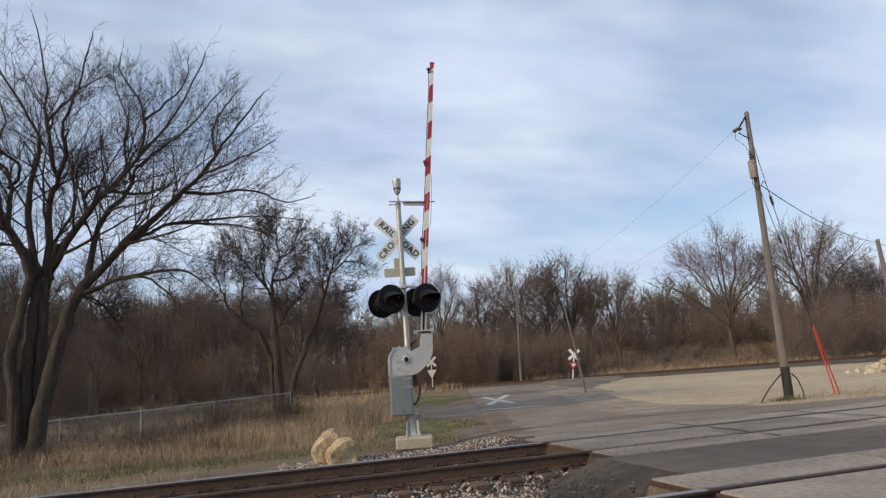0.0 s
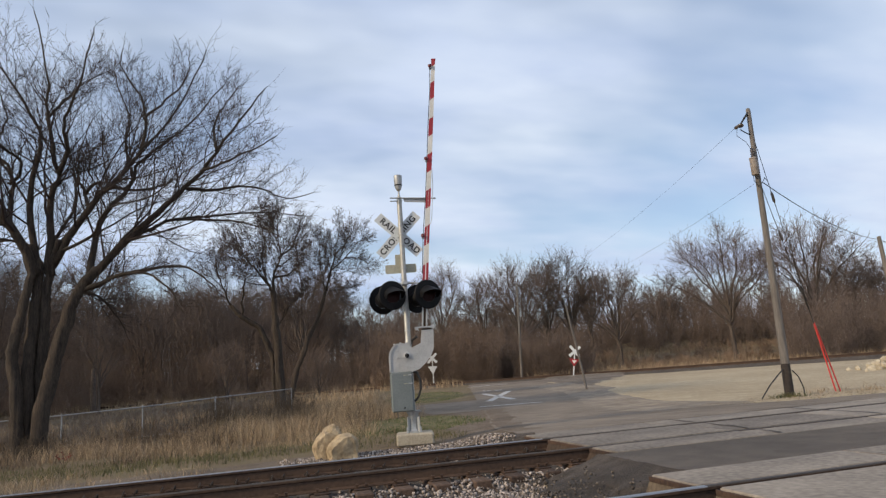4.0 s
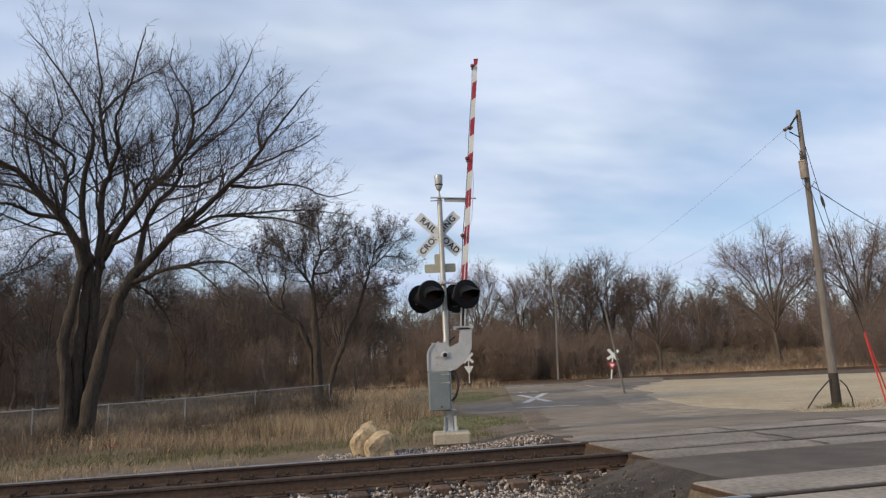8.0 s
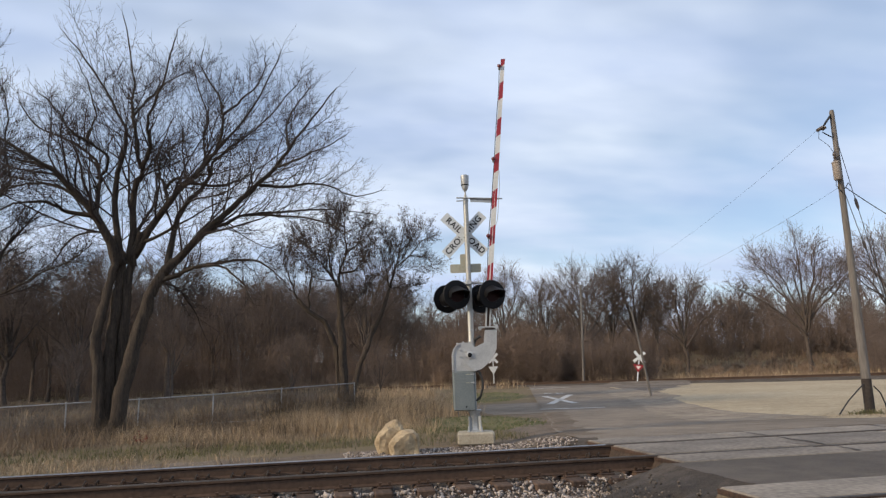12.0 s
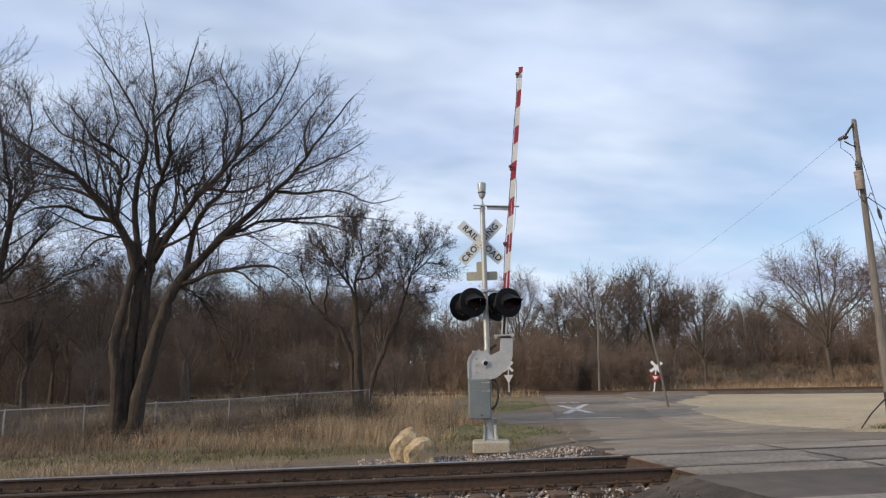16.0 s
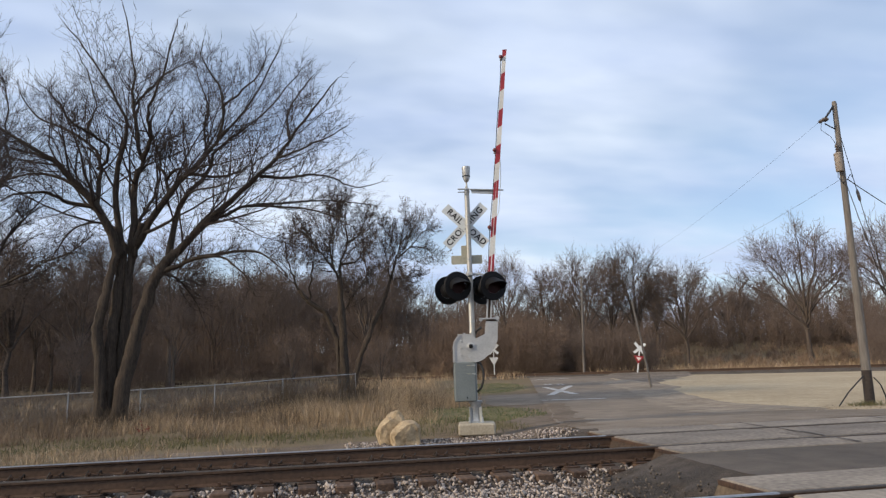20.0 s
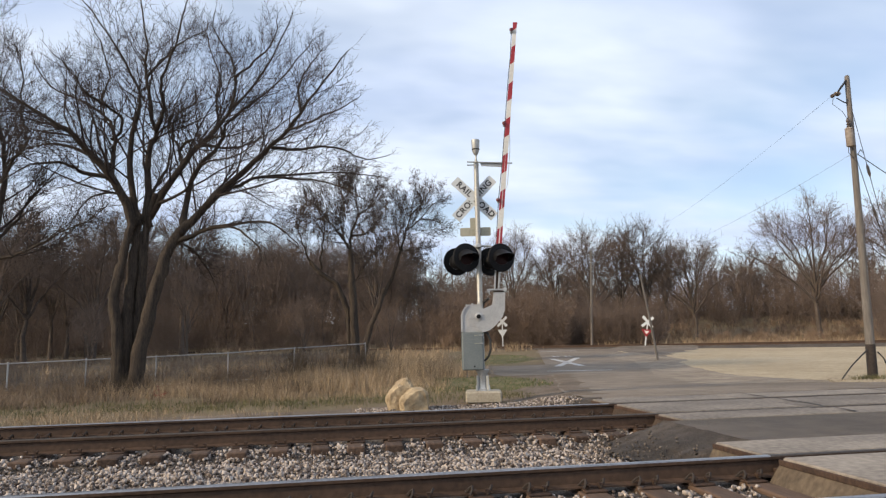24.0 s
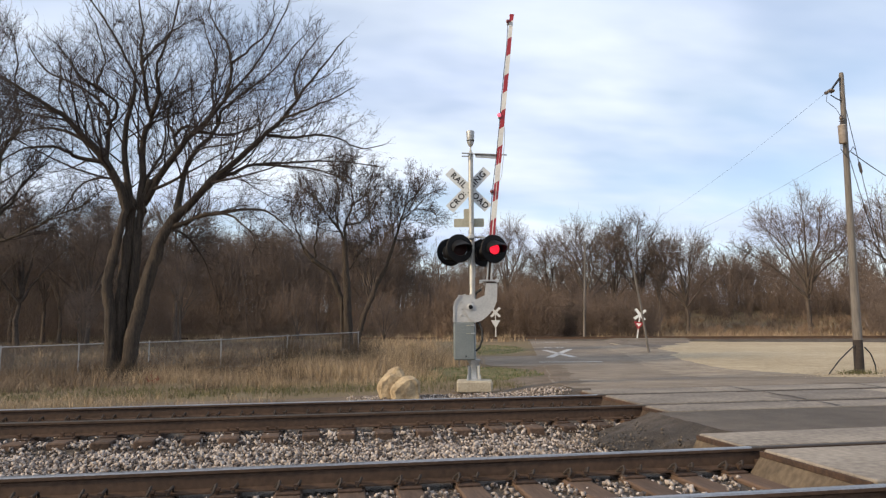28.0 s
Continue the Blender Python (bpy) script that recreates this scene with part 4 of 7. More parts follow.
    part("spacer", Shape().box((0.385, -0.13, 2.36), (0.085, 0.085, 0.47), pose(0, 0, 0, 0, 5, 0)), RUST_PART, g, "dark spacer between the adapter plates", smooth=False)
    part("arm_adapter", up2, GALV, g, "bolted galvanised arm adapter")
    cw = Shape().box((-0.10, 0.30, 1.56), (0.42, 0.10, 0.36), bev=0.02)
    part("counterweight", cw, CASTING, g, smooth=False)
    # mast
    part("mast", Shape().lathe([(0.066, 0.42), (0.066, 1.9), (0.060, 1.92), (0.056, 3.3), (0.054, 5.03)], 20, pose(0.01, 0.06, 0)), SILVER, g, "silver-painted tubular steel mast")
    for z in (2.12, 3.12, 3.46, 3.98, 4.21, 4.42, 4.95):
        part("band", Shape().lathe([(0.058, -0.014), (0.066, -0.012), (0.066, 0.012), (0.058, 0.014)], 18, pose(0.01, 0.06, z)), GALV, g)
    # bell
    bl = Shape().lathe([(0.022, 5.02), (0.03, 5.06), (0.018, 5.10), (0.018, 5.16), (0.05, 5.20)], 16, pose(0.01, 0.06, 0))
    bell = part("bell_bracket", bl, SILVER, g)
    part("bell", Shape().lathe([(0.05, 5.20), (0.072, 5.25), (0.078, 5.30), (0.082, 5.31), (0.092, 5.50), (0.090, 5.52), (0.06, 5.535)], 20, pose(0.01, 0.06, 0)), GALV, bell, "grey electronic bell")
    part("bell_rim", Shape().lathe([(0.080, 5.29), (0.086, 5.295), (0.087, 5.312), (0.081, 5.314)], 20, pose(0.01, 0.06, 0)), BLACK, bell)
    # arm rest bracket near the top
    rb = Shape().box((0.31, -0.02, 4.975), (1.0, 0.035, 0.025), pose(0, 0, 0, 0, 3.5, 0), bev=0.005)
    rb.box((-0.10, -0.03, 4.93), (0.18, 0.03, 0.02), bev=0.004)
    rb.prism([(0.10, 4.985), (0.62, 4.955), (0.60, 4.87), (0.30, 4.895), (0.12, 4.91)], 0.0, 0.02)
    part("arm_rest", rb, GALV, g, "galvanised arm rest bracket")
    # lamps on their cross arm
    part("cross_arm", Shape().tube([(-0.40, 0.02, 2.98), (-0.36, 0.0, 3.08), (-0.2, 0.0, 3.12), (0.2, 0.0, 3.12), (0.36, 0.0, 3.09), (0.42, 0.02, 2.96)], 0.024, 10), GALV, g, "bent conduit cross arm")
    part("junction_box", Shape().box((0.01, -0.03, 3.12), (0.13, 0.14, 0.10), bev=0.02), GALV, g)
    ax, ay = math.sin(AIM), -math.cos(AIM)
    for cx, cz in ((-0.365, 2.85), (0.375, 2.83)):
        LAMPS.append(light_head(g, (cx + ax * 0.28, ay * 0.28, cz), AIM))
        light_head(g, (cx - ax * 0.30, -ay * 0.30, cz - 0.03), AIM + math.pi)
        part("head_bracket", Shape().tube([(cx + ax * 0.10, ay * 0.10, cz + 0.02), (cx, 0, cz + 0.02), (cx - ax * 0.10, -ay * 0.10, cz)], 0.03, 10).tube([(cx, 0, cz + 0.02), (cx, 0, cz + 0.26)], 0.022, 10), GALV, g)
    # crossbuck behind the mast, and the back of the track-count sign
    crossbuck(g, (-0.05, 0.135, 4.21), 1.22, 0.228, (("RAIL", "ROAD"), ("CROS", "SING")), 0.185)
    part("count_sign", Shape().prism(plate_outline(0.67, 0.19, 0.03), -0.003, 0.003, pose(-0.045, 0.135, 3.46)), SIGNBACK, g, "blank dull back of a sign", smooth=False)
    part("count_sign", Shape().prism(plate_outline(0.17, 0.24, 0.03), -0.003, 0.003, pose(-0.075, 0.143, 3.655)), SIGNBACK, g, "blank dull back of a sign", smooth=False)
    # flexible conduit down the side of the box
    part("conduit", Shape().tube([(0.06, -0.10, 1.27), (0.15, -0.14, 1.24), (0.205, -0.15, 1.08), (0.205, -0.15, 0.90), (0.15, -0.13, 0.74), (0.07, -0.1, 0.66)], 0.024, 10), CABLE, g, "black flexible conduit")
    part("conduit", Shape().tube([(0.20, 0.0, 1.98), (0.10, 0.05, 1.92), (0.05, 0.1, 1.80)], 0.03, 10), CABLE, g, "black flexible conduit")
    # gate arm: striped segments
    p0, p1 = Vector((0.44, -0.14, 3.02)), Vector((0.975, -0.14, 8.13))
    d = (p1 - p0)
    tilt = math.degrees(math.atan2(d.x, d.z))
    arm = part("gate_arm", Shape().tube([p0 - d * 0.08, p0 + d * 0.5, p1 - d * 0.01], [0.032, 0.026, 0.02], 8), WHITE, g, "white gate arm core")
    zs = [3.02, 3.49, 3.90, 4.31, 4.71, 5.11, 5.52, 5.93, 6.34, 6.74, 7.19, 7.59, 7.98, 8.13]
    wide = lambda z: 0.125 - 0.032 * (z - 3.0) / 5.1
    for k in range(len(zs) - 1):
        a, b = zs[k], zs[k + 1]
        wa, wb = wide(a) / 2, wide(b) / 2
        sl = 0.035
        xa = p0.x + d.x * (a - p0.z) / d.z; xb = p0.x + d.x * (b - p0.z) / d.z
        e0, e1 = (0 if k == 0 else sl), (0 if k == len(zs) - 2 else sl)
        part("stripe", Shape().prism([(xa - wa, a - e0), (xa + wa, a + e0), (xb + wb, b + e1), (xb - wb, b - e1)], -0.166, -0.114), RED if k % 2 == 0 else WHITE, arm, "red reflective stripe" if k % 2 == 0 else "white reflective stripe", smooth=False)
    for z, k in ((7.96, 0), (5.80, 1), (4.09, 1)):
        x = p0.x + d.x * (z - p0.z) / d.z - wide(z) / 2
        l = part("arm_lamp", Shape().box((x - 0.025, -0.14, z), (0.05, 0.11, 0.12), bev=0.015), GALV, arm, "small grey arm lamp", smooth=False)
        lens = part("arm_lens", Shape().lathe([(0.0, 0.028), (0.030, 0.020), (0.044, 0.003), (0.044, -0.003), (0.030, -0.020), (0.0, -0.028)], 14, pose(0, 0, 0, -90, 0, 0), closed=False), ARM_LENS, arm, "small red lens on the gate arm")
        lens.matrix_local = pose(x - 0.030, -0.205, z)
        if k == 1 and z > 5:
            lens.data.materials.append(ARM_LIT)
            for p in lens.data.polygons:
                p.material_index = 1 if p.center.y > 0 else 0
            lens.name = "lit_arm_lens"
            ARM_LAMPS.append((lens, (x - 0.030, -0.205, z)))
    wire = []
    for z in (3.3, 4.09, 4.9, 5.8, 6.3, 6.9, 7.4, 7.9):
        wire.append((p0.x + d.x * (z - p0.z) / d.z - wide(z) / 2 - 0.012 - 0.01 * math.sin(z * 5), -0.15, z))
    part("arm_wire", Shape().tube(wire, 0.008, 6), CABLE, arm)
    lo = []
    for z in (4.35, 4.45, 4.8, 5.2, 5.55):
        lo.append((p0.x + d.x * (z - p0.z) / d.z + wide(z) / 2 + (0.034 if 4.4 < z < 5.3 else 0.006), -0.14, z))
    part("arm_cord", Shape().tube(lo, 0.007, 6), WHITE, arm)
    part("tip_cap", Shape().box((0.975, -0.14, 8.135), (0.10, 0.06, 0.02), bev=0.004), RED, arm, smooth=False)
    return g


signal = make_signal()


# ---- small crossing signs at the far branch line ----
def far_sign(x, y, rz, yield_mat, label, lettered, k=1.0, lean=0.0):
    z0 = land(x, y)
    g = thing("crossing_sign", pose(x, y, z0, 0, lean, rz), label, "crossing sign", "far crossing signs")
    top = 2.55 * k
    part("post", Shape().box((0, 0.03, (top - 0.3) / 2), (0.11, 0.04, top + 0.3), bev=0.006), SIGNWHITE if lettered else SIGNGREY, g, smooth=False)
    for ang, yy in ((45, -0.004), (-45, -0.014)):
        b = part("crossbuck_blade", Shape().prism(plate_outline(1.22, 0.228, 0.012, 2), -0.004, 0.004), SIGNWHITE if lettered else SIGNGREY, g, smooth=False)
        b.matrix_local = pose(0, yy, top, 0, ang, 0)
    a, c = 1.78 * k, 1.0 * k
    tri_ = part("yield_sign", Shape().prism([(-0.45, a), (0.45, a), (0.0, c)], -0.012, -0.006), yield_mat, g, "downward-pointing triangular sign", smooth=False)
    if lettered:
        part("sign_centre", Shape().prism([(-0.22, a - 0.12), (0.22, a - 0.12), (0.0, c + 0.25)], -0.017, -0.013), WHITE, tri_, "white centre", smooth=False)
    return g


far_sign(26.25, 54.6, -25, RED, "white crossbuck with a red yield sign on a leaning post", True, 0.84, 9)
far_sign(16.06, 63.5, -14, SIGNGREY, "pale grey backs of a crossbuck and yield sign", False)


# ---- bare trees ----
def twig_fan(P, D, L, W, rs):
    """Fine twigs, one long thin blade each."""
    n = len(P)
    D = D / np.linalg.norm(D, axis=1, keepdims=True)
    U = np.cross(D, rs.normal(0, 1, (n, 3))); U /= np.linalg.norm(U, axis=1, keepdims=True)
    V = np.stack([P - U * (W / 2)[:, None], P + U * (W / 2)[:, None], P + D * L[:, None]], 1)
    return V.reshape(-1, 3), np.arange(3 * n).reshape(-1, 3)


def grow(trunk, crown, p, d, length, r, level, rng, P):
    """One limb with its branches. P: segments, children, angle, shrink and lift for each level."""
    last = P["levels"]
    nseg = P["seg"][min(level, len(P["seg"]) - 1)]
    pts, rad = [p.copy()], [r]
    q, v = p.copy(), d.normalized()
    end = r * P["taper"] if level < last else r * 0.5
    for i in range(nseg):
        w = P["wander"] * (1.0 if level else 0.5)
        v = (v + Vector((rng.gauss(0, w), rng.gauss(0, w), rng.gauss(0, w * 0.7) + P["lift"][min(level, len(P["lift"]) - 1)]))).normalized()
        q = q + v * (length / nseg)
        pts.append(q.copy())
        rad.append(r + (end - r) * (i + 1) / nseg)
    limb(trunk, crown, pts, rad, level, rng, P, length)


def limb(trunk, crown, pts, rad, level, rng, P, length):
    last = P["levels"]
    s = trunk if level <= P["wood"] else crown
    s.tube(pts, rad, 8 if level == 0 else (5 if level == 1 else (4 if level == 2 and P["fine"] else 3)), caps=level <= 1)
    if level >= last:
        return
    n = P["kids"][min(level, len(P["kids"]) - 1)]
    if P["fine"] and level == 1:
        n *= min(1.4, length / 5.5)
    n = max(1, int(round(n * rng.uniform(0.8, 1.2))))
    start = P["start"][min(level, len(P["start"]) - 1)]
    for k in range(n):
        t = start + (1 - start) * (k + rng.random() * 0.8) / n
        if k == n - 1:
            t = 1.0
        if P["fine"] and level <= 2 and 0.84 < t < 1.0 and rng.random() < 0.3:
            continue
        f = t * (len(pts) - 1)
        i = min(int(f), len(pts) - 2)
        a = pts[i].lerp(pts[i + 1], f - i)
        ax = (pts[i + 1] - pts[i]).normalized()
        ang = radians(rng.uniform(*P["angle"])) * (0.5 if k == n - 1 else 1)
        side = ax.orthogonal().normalized()
        side.rotate(Matrix.Rotation(rng.uniform(0, 6.283), 3, ax))
        dv = ax * math.cos(ang) + side * math.sin(ang)
        rr = (rad[i] + (rad[i + 1] - rad[i]) * (f - i)) * rng.uniform(*P["thin"])
        ln = length * rng.uniform(*P["shrink"][min(level, len(P["shrink"]) - 1)]) * ((1.2 - 0.8 * t) * (0.5 if k == n - 1 else 1) if P["fine"] and level == 1 else (1.15 - 0.5 * t) * (0.7 if k == n - 1 else 1))
        ln = max(ln, P["least"])
        # towards a limb's tip the shoots stay simple
        skip = 1 if P["fine"] and level == 1 and t > 0.8 else 0
        grow(trunk, crown, a, dv, ln, max(rr, P["rmin"]), level + 1 + skip, rng, P)


def tree_from(name, trunk, crown, m, label, group, bark, twig, haze=0):
    t = thing(name, m, label, "tree", group)
    part("trunk", trunk, bark, t, "furrowed grey-brown trunk and limbs", True, None)
    if haze:
        rs = np.random.RandomState(len(crown.v) % 9973)
        co = np.array(crown.v)
        co = co[np.unique(np.floor(co / 0.3).astype(np.int64) @ np.array([1, 1000, 1000000]), return_index=True)[1]]
        P = co[rs.randint(0, len(co), haze)]
        D = (P - co.mean(0)) / 5.0 + rs.normal(0, 0.6, (haze, 3)) + np.array([0, 0, 0.2])
        v, f = twig_fan(P, D, rs.uniform(0.3, 0.75, haze), 0.018 * rs.uniform(0.7, 1.3, haze), rs)
        crown.add(v, f.tolist())
    if crown.v:
        part("crown", crown, twig, t, "leafless twiggy crown", True, None)
    return t


HERO = dict(levels=4, seg=(6, 7, 6, 4, 3), kids=(0, 20, 7, 4), angle=(28, 60), shrink=((0.2, 0.3), (0.25, 0.44), (0.32, 0.52), (0.36, 0.62)), lift=(0.0, 0.05, 0.085, 0.09), start=(0.4, 0.12, 0.12, 0.15), thin=(0.26, 0.46), taper=0.25, wander=0.14, least=0.26, rmin=0.006, wood=1, fine=True)


def hero_limb(tr, cr, pts, r0, r1, rng, level=1, P=HERO):
    """A guided limb: smooth through a few places, then clothed with branches."""
    ctl = [Vector(p) for p in pts]
    out = []
    for i in range(len(ctl) - 1):
        a, b = ctl[i], ctl[i + 1]
        pa, nb = ctl[max(i - 1, 0)], ctl[min(i + 2, len(ctl) - 1)]
        for k in range(4):
            t = k / 4
            q = 0.5 * ((2 * a) + (b - pa) * t + (2 * pa - 5 * a + 4 * b - nb) * t * t + (3 * a - pa - 3 * b + nb) * t ** 3)
            out.append(q + Vector((rng.gauss(0, 0.03), rng.gauss(0, 0.03), 0)))
    out.append(ctl[-1])
    rad = [r0 + (r1 - r0) * (i / (len(out) - 1)) ** 0.62 for i in range(len(out))]
    limb(tr, cr, out, rad, level, rng, P, sum((out[i + 1] - out[i]).length for i in range(len(out) - 1)))


def bare_trunk(tr, pts, r0, r1, rng=None):
    """A knotty stem: the given places joined by short uneven lengths."""
    rng = rng or random.Random(len(pts))
    P, R = [], []
    n = len(pts) - 1
    for i in range(n):
        a, b = Vector(pts[i]), Vector(pts[i + 1])
        for k in range(9):
            t = (i + k / 9) / n
            j = 0.0 if i == 0 and k == 0 else 0.010
            P.append(a.lerp(b, k / 9) + Vector((rng.gauss(0, j), rng.gauss(0, j), 0)))
            R.append((r0 + (r1 - r0) * t) * rng.uniform(0.97, 1.04))
    P.append(Vector(pts[-1])); R.append(r1)
    tr.tube(P, R, 22)


def snapped(p, done, reach):
    """The place on the wood already grown that lies nearest to p."""
    q = min(done, key=lambda c: (c - p).length_squared)
    return q if (q - p).length < reach else p


class Guided:
    """A tree from the run of its stems and main limbs: each limb starts on the wood before it and is clothed with branches."""

    def __init__(self, base, seed, P):
        self.rng, self.P = random.Random(seed), P
        self.tr, self.cr, self.done, self.rmax = Shape(), Shape(), [], 0.0
        self.o = Vector((base[0], base[1], land(*base)))

    def note(self, pts):
        for a, b in zip(pts, pts[1:]):
            self.done += [Vector(a).lerp(Vector(b), k / 4) for k in range(5)]

    def stem(self, pts, r0, r1):
        pts = [(pts[0][0], pts[0][1], self.o.z - 0.15)] + pts[1:]
        bare_trunk(self.tr, pts, r0, r1, self.rng)
        self.rmax = self.rmax or r0
        self.note(pts)

    def limb(self, pts, r0, r1):
        pts = [snapped(Vector(pts[0]), self.done, 1.3)] + [Vector(p) for p in pts[1:]]
        hero_limb(self.tr, self.cr, pts, r0, r1, self.rng, 1, self.P)
        self.note(pts)

    def finish(self, label):
        tr, cr, o, r, rng = self.tr, self.cr, self.o, self.rmax, self.rng
        for k in range(9):
            a = 0.7 * k + rng.uniform(-0.2, 0.2)
            w = rng.uniform(0.8, 1.25) * r
            tr.tube([(o.x + 0.7 * r * math.cos(a), o.y + 0.7 * r * math.sin(a), o.z + 2.2 * r), (o.x + 1.4 * w * math.cos(a), o.y + 1.2 * w * math.sin(a), o.z + 0.7 * r), (o.x + 2.1 * w * math.cos(a), o.y + 1.8 * w * math.sin(a), o.z - 0.1)], [0.5 * r, 0.42 * r, 0.25 * r], 6)
        tr.v = [(x + 0.05 * noise.noise((x * 11, y * 11, z * 0.7)), y + 0.05 * noise.noise((x * 11, y * 11, z * 0.7 + 9)), z) if z < o.z + 6 else (x, y, z) for x, y, z in tr.v]
        for sh in (tr, cr):
            sh.v = [(x - o.x, y - o.y, z - o.z) for x, y, z in sh.v]
        return tree_from("bare_tree", tr, cr, Matrix.Translation(o), label, "near trees", BARK, TWIG)


def big_tree():
    """The large many-stemmed tree by the fence: its stems part close to the ground and again at head height."""
    t = Guided((-6.7, 23.85), 3, HERO)
    t.stem([(-6.98, 23.75, -0.4), (-7, 23.72, 1.3), (-7.2, 23.7, 2.8), (-6.95, 23.75, 4.2), (-6.75, 23.85, 5.2), (-6.95, 23.75, 6.1)], 0.19, 0.09)
    t.stem([(-6.7, 24, -0.4), (-6.8, 24, 1.1), (-6.8, 24, 2.7), (-6.7, 24, 4), (-6.6, 24.05, 5.2), (-6.9, 24.1, 6.2)], 0.22, 0.11)
    t.stem([(-6.52, 23.8, -0.4), (-6.3, 23.72, 1.1), (-6, 23.7, 2.5), (-5.6, 23.7, 4.1), (-5.3, 23.65, 4.7), (-4.85, 23.7, 5.3)], 0.25, 0.14)
    t.stem([(-6.4, 24.1, -0.4), (-6.5, 24.1, 2.1), (-6.4, 24.1, 3.9), (-6.4, 24.1, 4.8), (-6.25, 24.05, 5.5), (-6, 23.8, 6.3)], 0.18, 0.09)
    t.limb([(-6.5, 23.9, 5.2), (-7.4, 23.6, 6.8), (-8.5, 23.3, 8.1), (-9.1, 23.2, 8.5), (-10.7, 22.9, 9.5), (-12.3, 22.7, 10.4)], 0.2, 0.02)
    t.limb([(-7.5, 23.9, 6.8), (-8.2, 23.5, 6.9), (-8.7, 23.1, 7.1), (-9.2, 22.7, 7), (-9.6, 22.2, 6.7), (-10.2, 21.9, 6)], 0.1, 0.015)
    t.limb([(-8, 23.5, 7.5), (-8.8, 23.9, 7.9), (-9.6, 24.3, 8.1), (-10.6, 24.7, 8), (-11.7, 25.1, 7.8)], 0.08, 0.015)
    t.limb([(-7.5, 24.2, 6.9), (-7.6, 24.4, 7.8), (-7.8, 24.8, 8.9), (-8.6, 25, 9.7), (-10.2, 25.4, 10.6), (-10.9, 25.7, 11.7)], 0.12, 0.016)
    t.limb([(-7.5, 24.4, 8.3), (-7.3, 24.3, 9), (-8, 24.2, 9.7), (-7.8, 24.2, 10.5), (-8, 24.1, 11.5), (-8.5, 24.1, 12.6)], 0.07, 0.015)
    t.limb([(-7.8, 23.6, 9.4), (-8.1, 23, 9.5), (-8.4, 22.4, 10), (-8.8, 21.9, 10.4)], 0.07, 0.014)
    t.limb([(-6.6, 24.1, 5.3), (-7, 24.2, 7.5), (-6.8, 24.3, 9.4), (-6.9, 24.4, 10.3), (-8, 24.5, 12.3), (-9.2, 24.7, 13.9)], 0.15, 0.016)
    t.limb([(-6.4, 24.1, 5.2), (-6.3, 23.9, 7.7), (-6.1, 23.8, 8.5), (-6.4, 23.6, 10.3), (-6.4, 23.4, 11.4), (-6.8, 23.2, 13.9)], 0.16, 0.016)
    t.limb([(-6.1, 23.8, 8.5), (-5.7, 23.3, 9.2), (-5.7, 22.8, 9.8), (-5.3, 22.4, 10.7), (-4.9, 21.9, 11.7), (-4.6, 21.4, 12.5)], 0.1, 0.015)
    t.limb([(-6.4, 23.9, 10.4), (-6.2, 24.6, 11.4), (-5.7, 25.3, 12.4), (-5, 26.1, 13.3)], 0.07, 0.015)
    t.limb([(-6.2, 23.9, 5.5), (-5.1, 23.6, 7.3), (-3.9, 23.4, 8.6), (-3.5, 23.3, 9.2), (-2.4, 23.1, 10.5), (-1.4, 22.9, 12.7)], 0.16, 0.016)
    t.limb([(-5.4, 24.1, 5.2), (-5, 24.4, 6.9), (-4.1, 24.8, 8.4), (-3.7, 24.9, 9.4), (-2.1, 25.3, 11), (-0.8, 25.7, 13)], 0.14, 0.016)
    t.limb([(-5.2, 23.9, 7.3), (-5.4, 24.2, 8.1), (-5.7, 24.6, 8.7), (-5.7, 25.1, 9.5), (-5.2, 25.5, 10.1), (-4.6, 25.9, 10.6)], 0.08, 0.014)
    t.limb([(-5.3, 23.9, 8.1), (-4.8, 23.4, 8.1), (-4.5, 23, 7.7), (-4, 22.5, 7.9), (-3.3, 22.1, 7.9), (-2.5, 21.7, 8)], 0.07, 0.014)
    t.limb([(-3.5, 23.5, 9.5), (-3.4, 23.4, 10.4), (-3.6, 23.4, 11.2), (-4.1, 23.3, 12), (-4.1, 23.3, 12.8)], 0.07, 0.015)
    t.limb([(-4.1, 24.2, 8.7), (-4.2, 24.5, 9.9), (-4.1, 24.8, 10.9), (-4.7, 25.1, 12.5), (-5, 25.5, 13.2)], 0.06, 0.014)
    t.limb([(-3, 23.7, 10.2), (-2.7, 22.9, 10.8), (-2, 22.1, 11.2), (-1.8, 21.3, 11.7)], 0.06, 0.014)
    t.limb([(-5.3, 23.9, 4.8), (-4.2, 23.5, 5.9), (-2.7, 23.1, 7.3), (-1.6, 22.8, 8.3), (-0.6, 22.4, 9.6), (0.5, 22.1, 11)], 0.19, 0.018)
    t.limb([(-2.2, 23.1, 7.8), (-1.3, 23.3, 7.8), (-0.5, 23.5, 8), (0.3, 23.8, 8), (1.2, 24, 7.7), (2.1, 24.3, 8)], 0.08, 0.014)
    t.limb([(-1.3, 22.9, 9.1), (-1.2, 23.5, 10.2), (-0.8, 24.1, 11.3), (-0.3, 24.7, 12.3)], 0.07, 0.014)
    t.limb([(-1.6, 22.9, 8.3), (-0.7, 22.2, 8.5), (0.2, 21.5, 8.7), (0.8, 20.9, 8.9)], 0.06, 0.014)
    t.limb([(-3.9, 23.9, 7.4), (-3.6, 24.3, 8.1), (-2.9, 24.8, 8.5), (-2.1, 25.2, 9.2), (-0.8, 25.7, 10.5)], 0.07, 0.014)
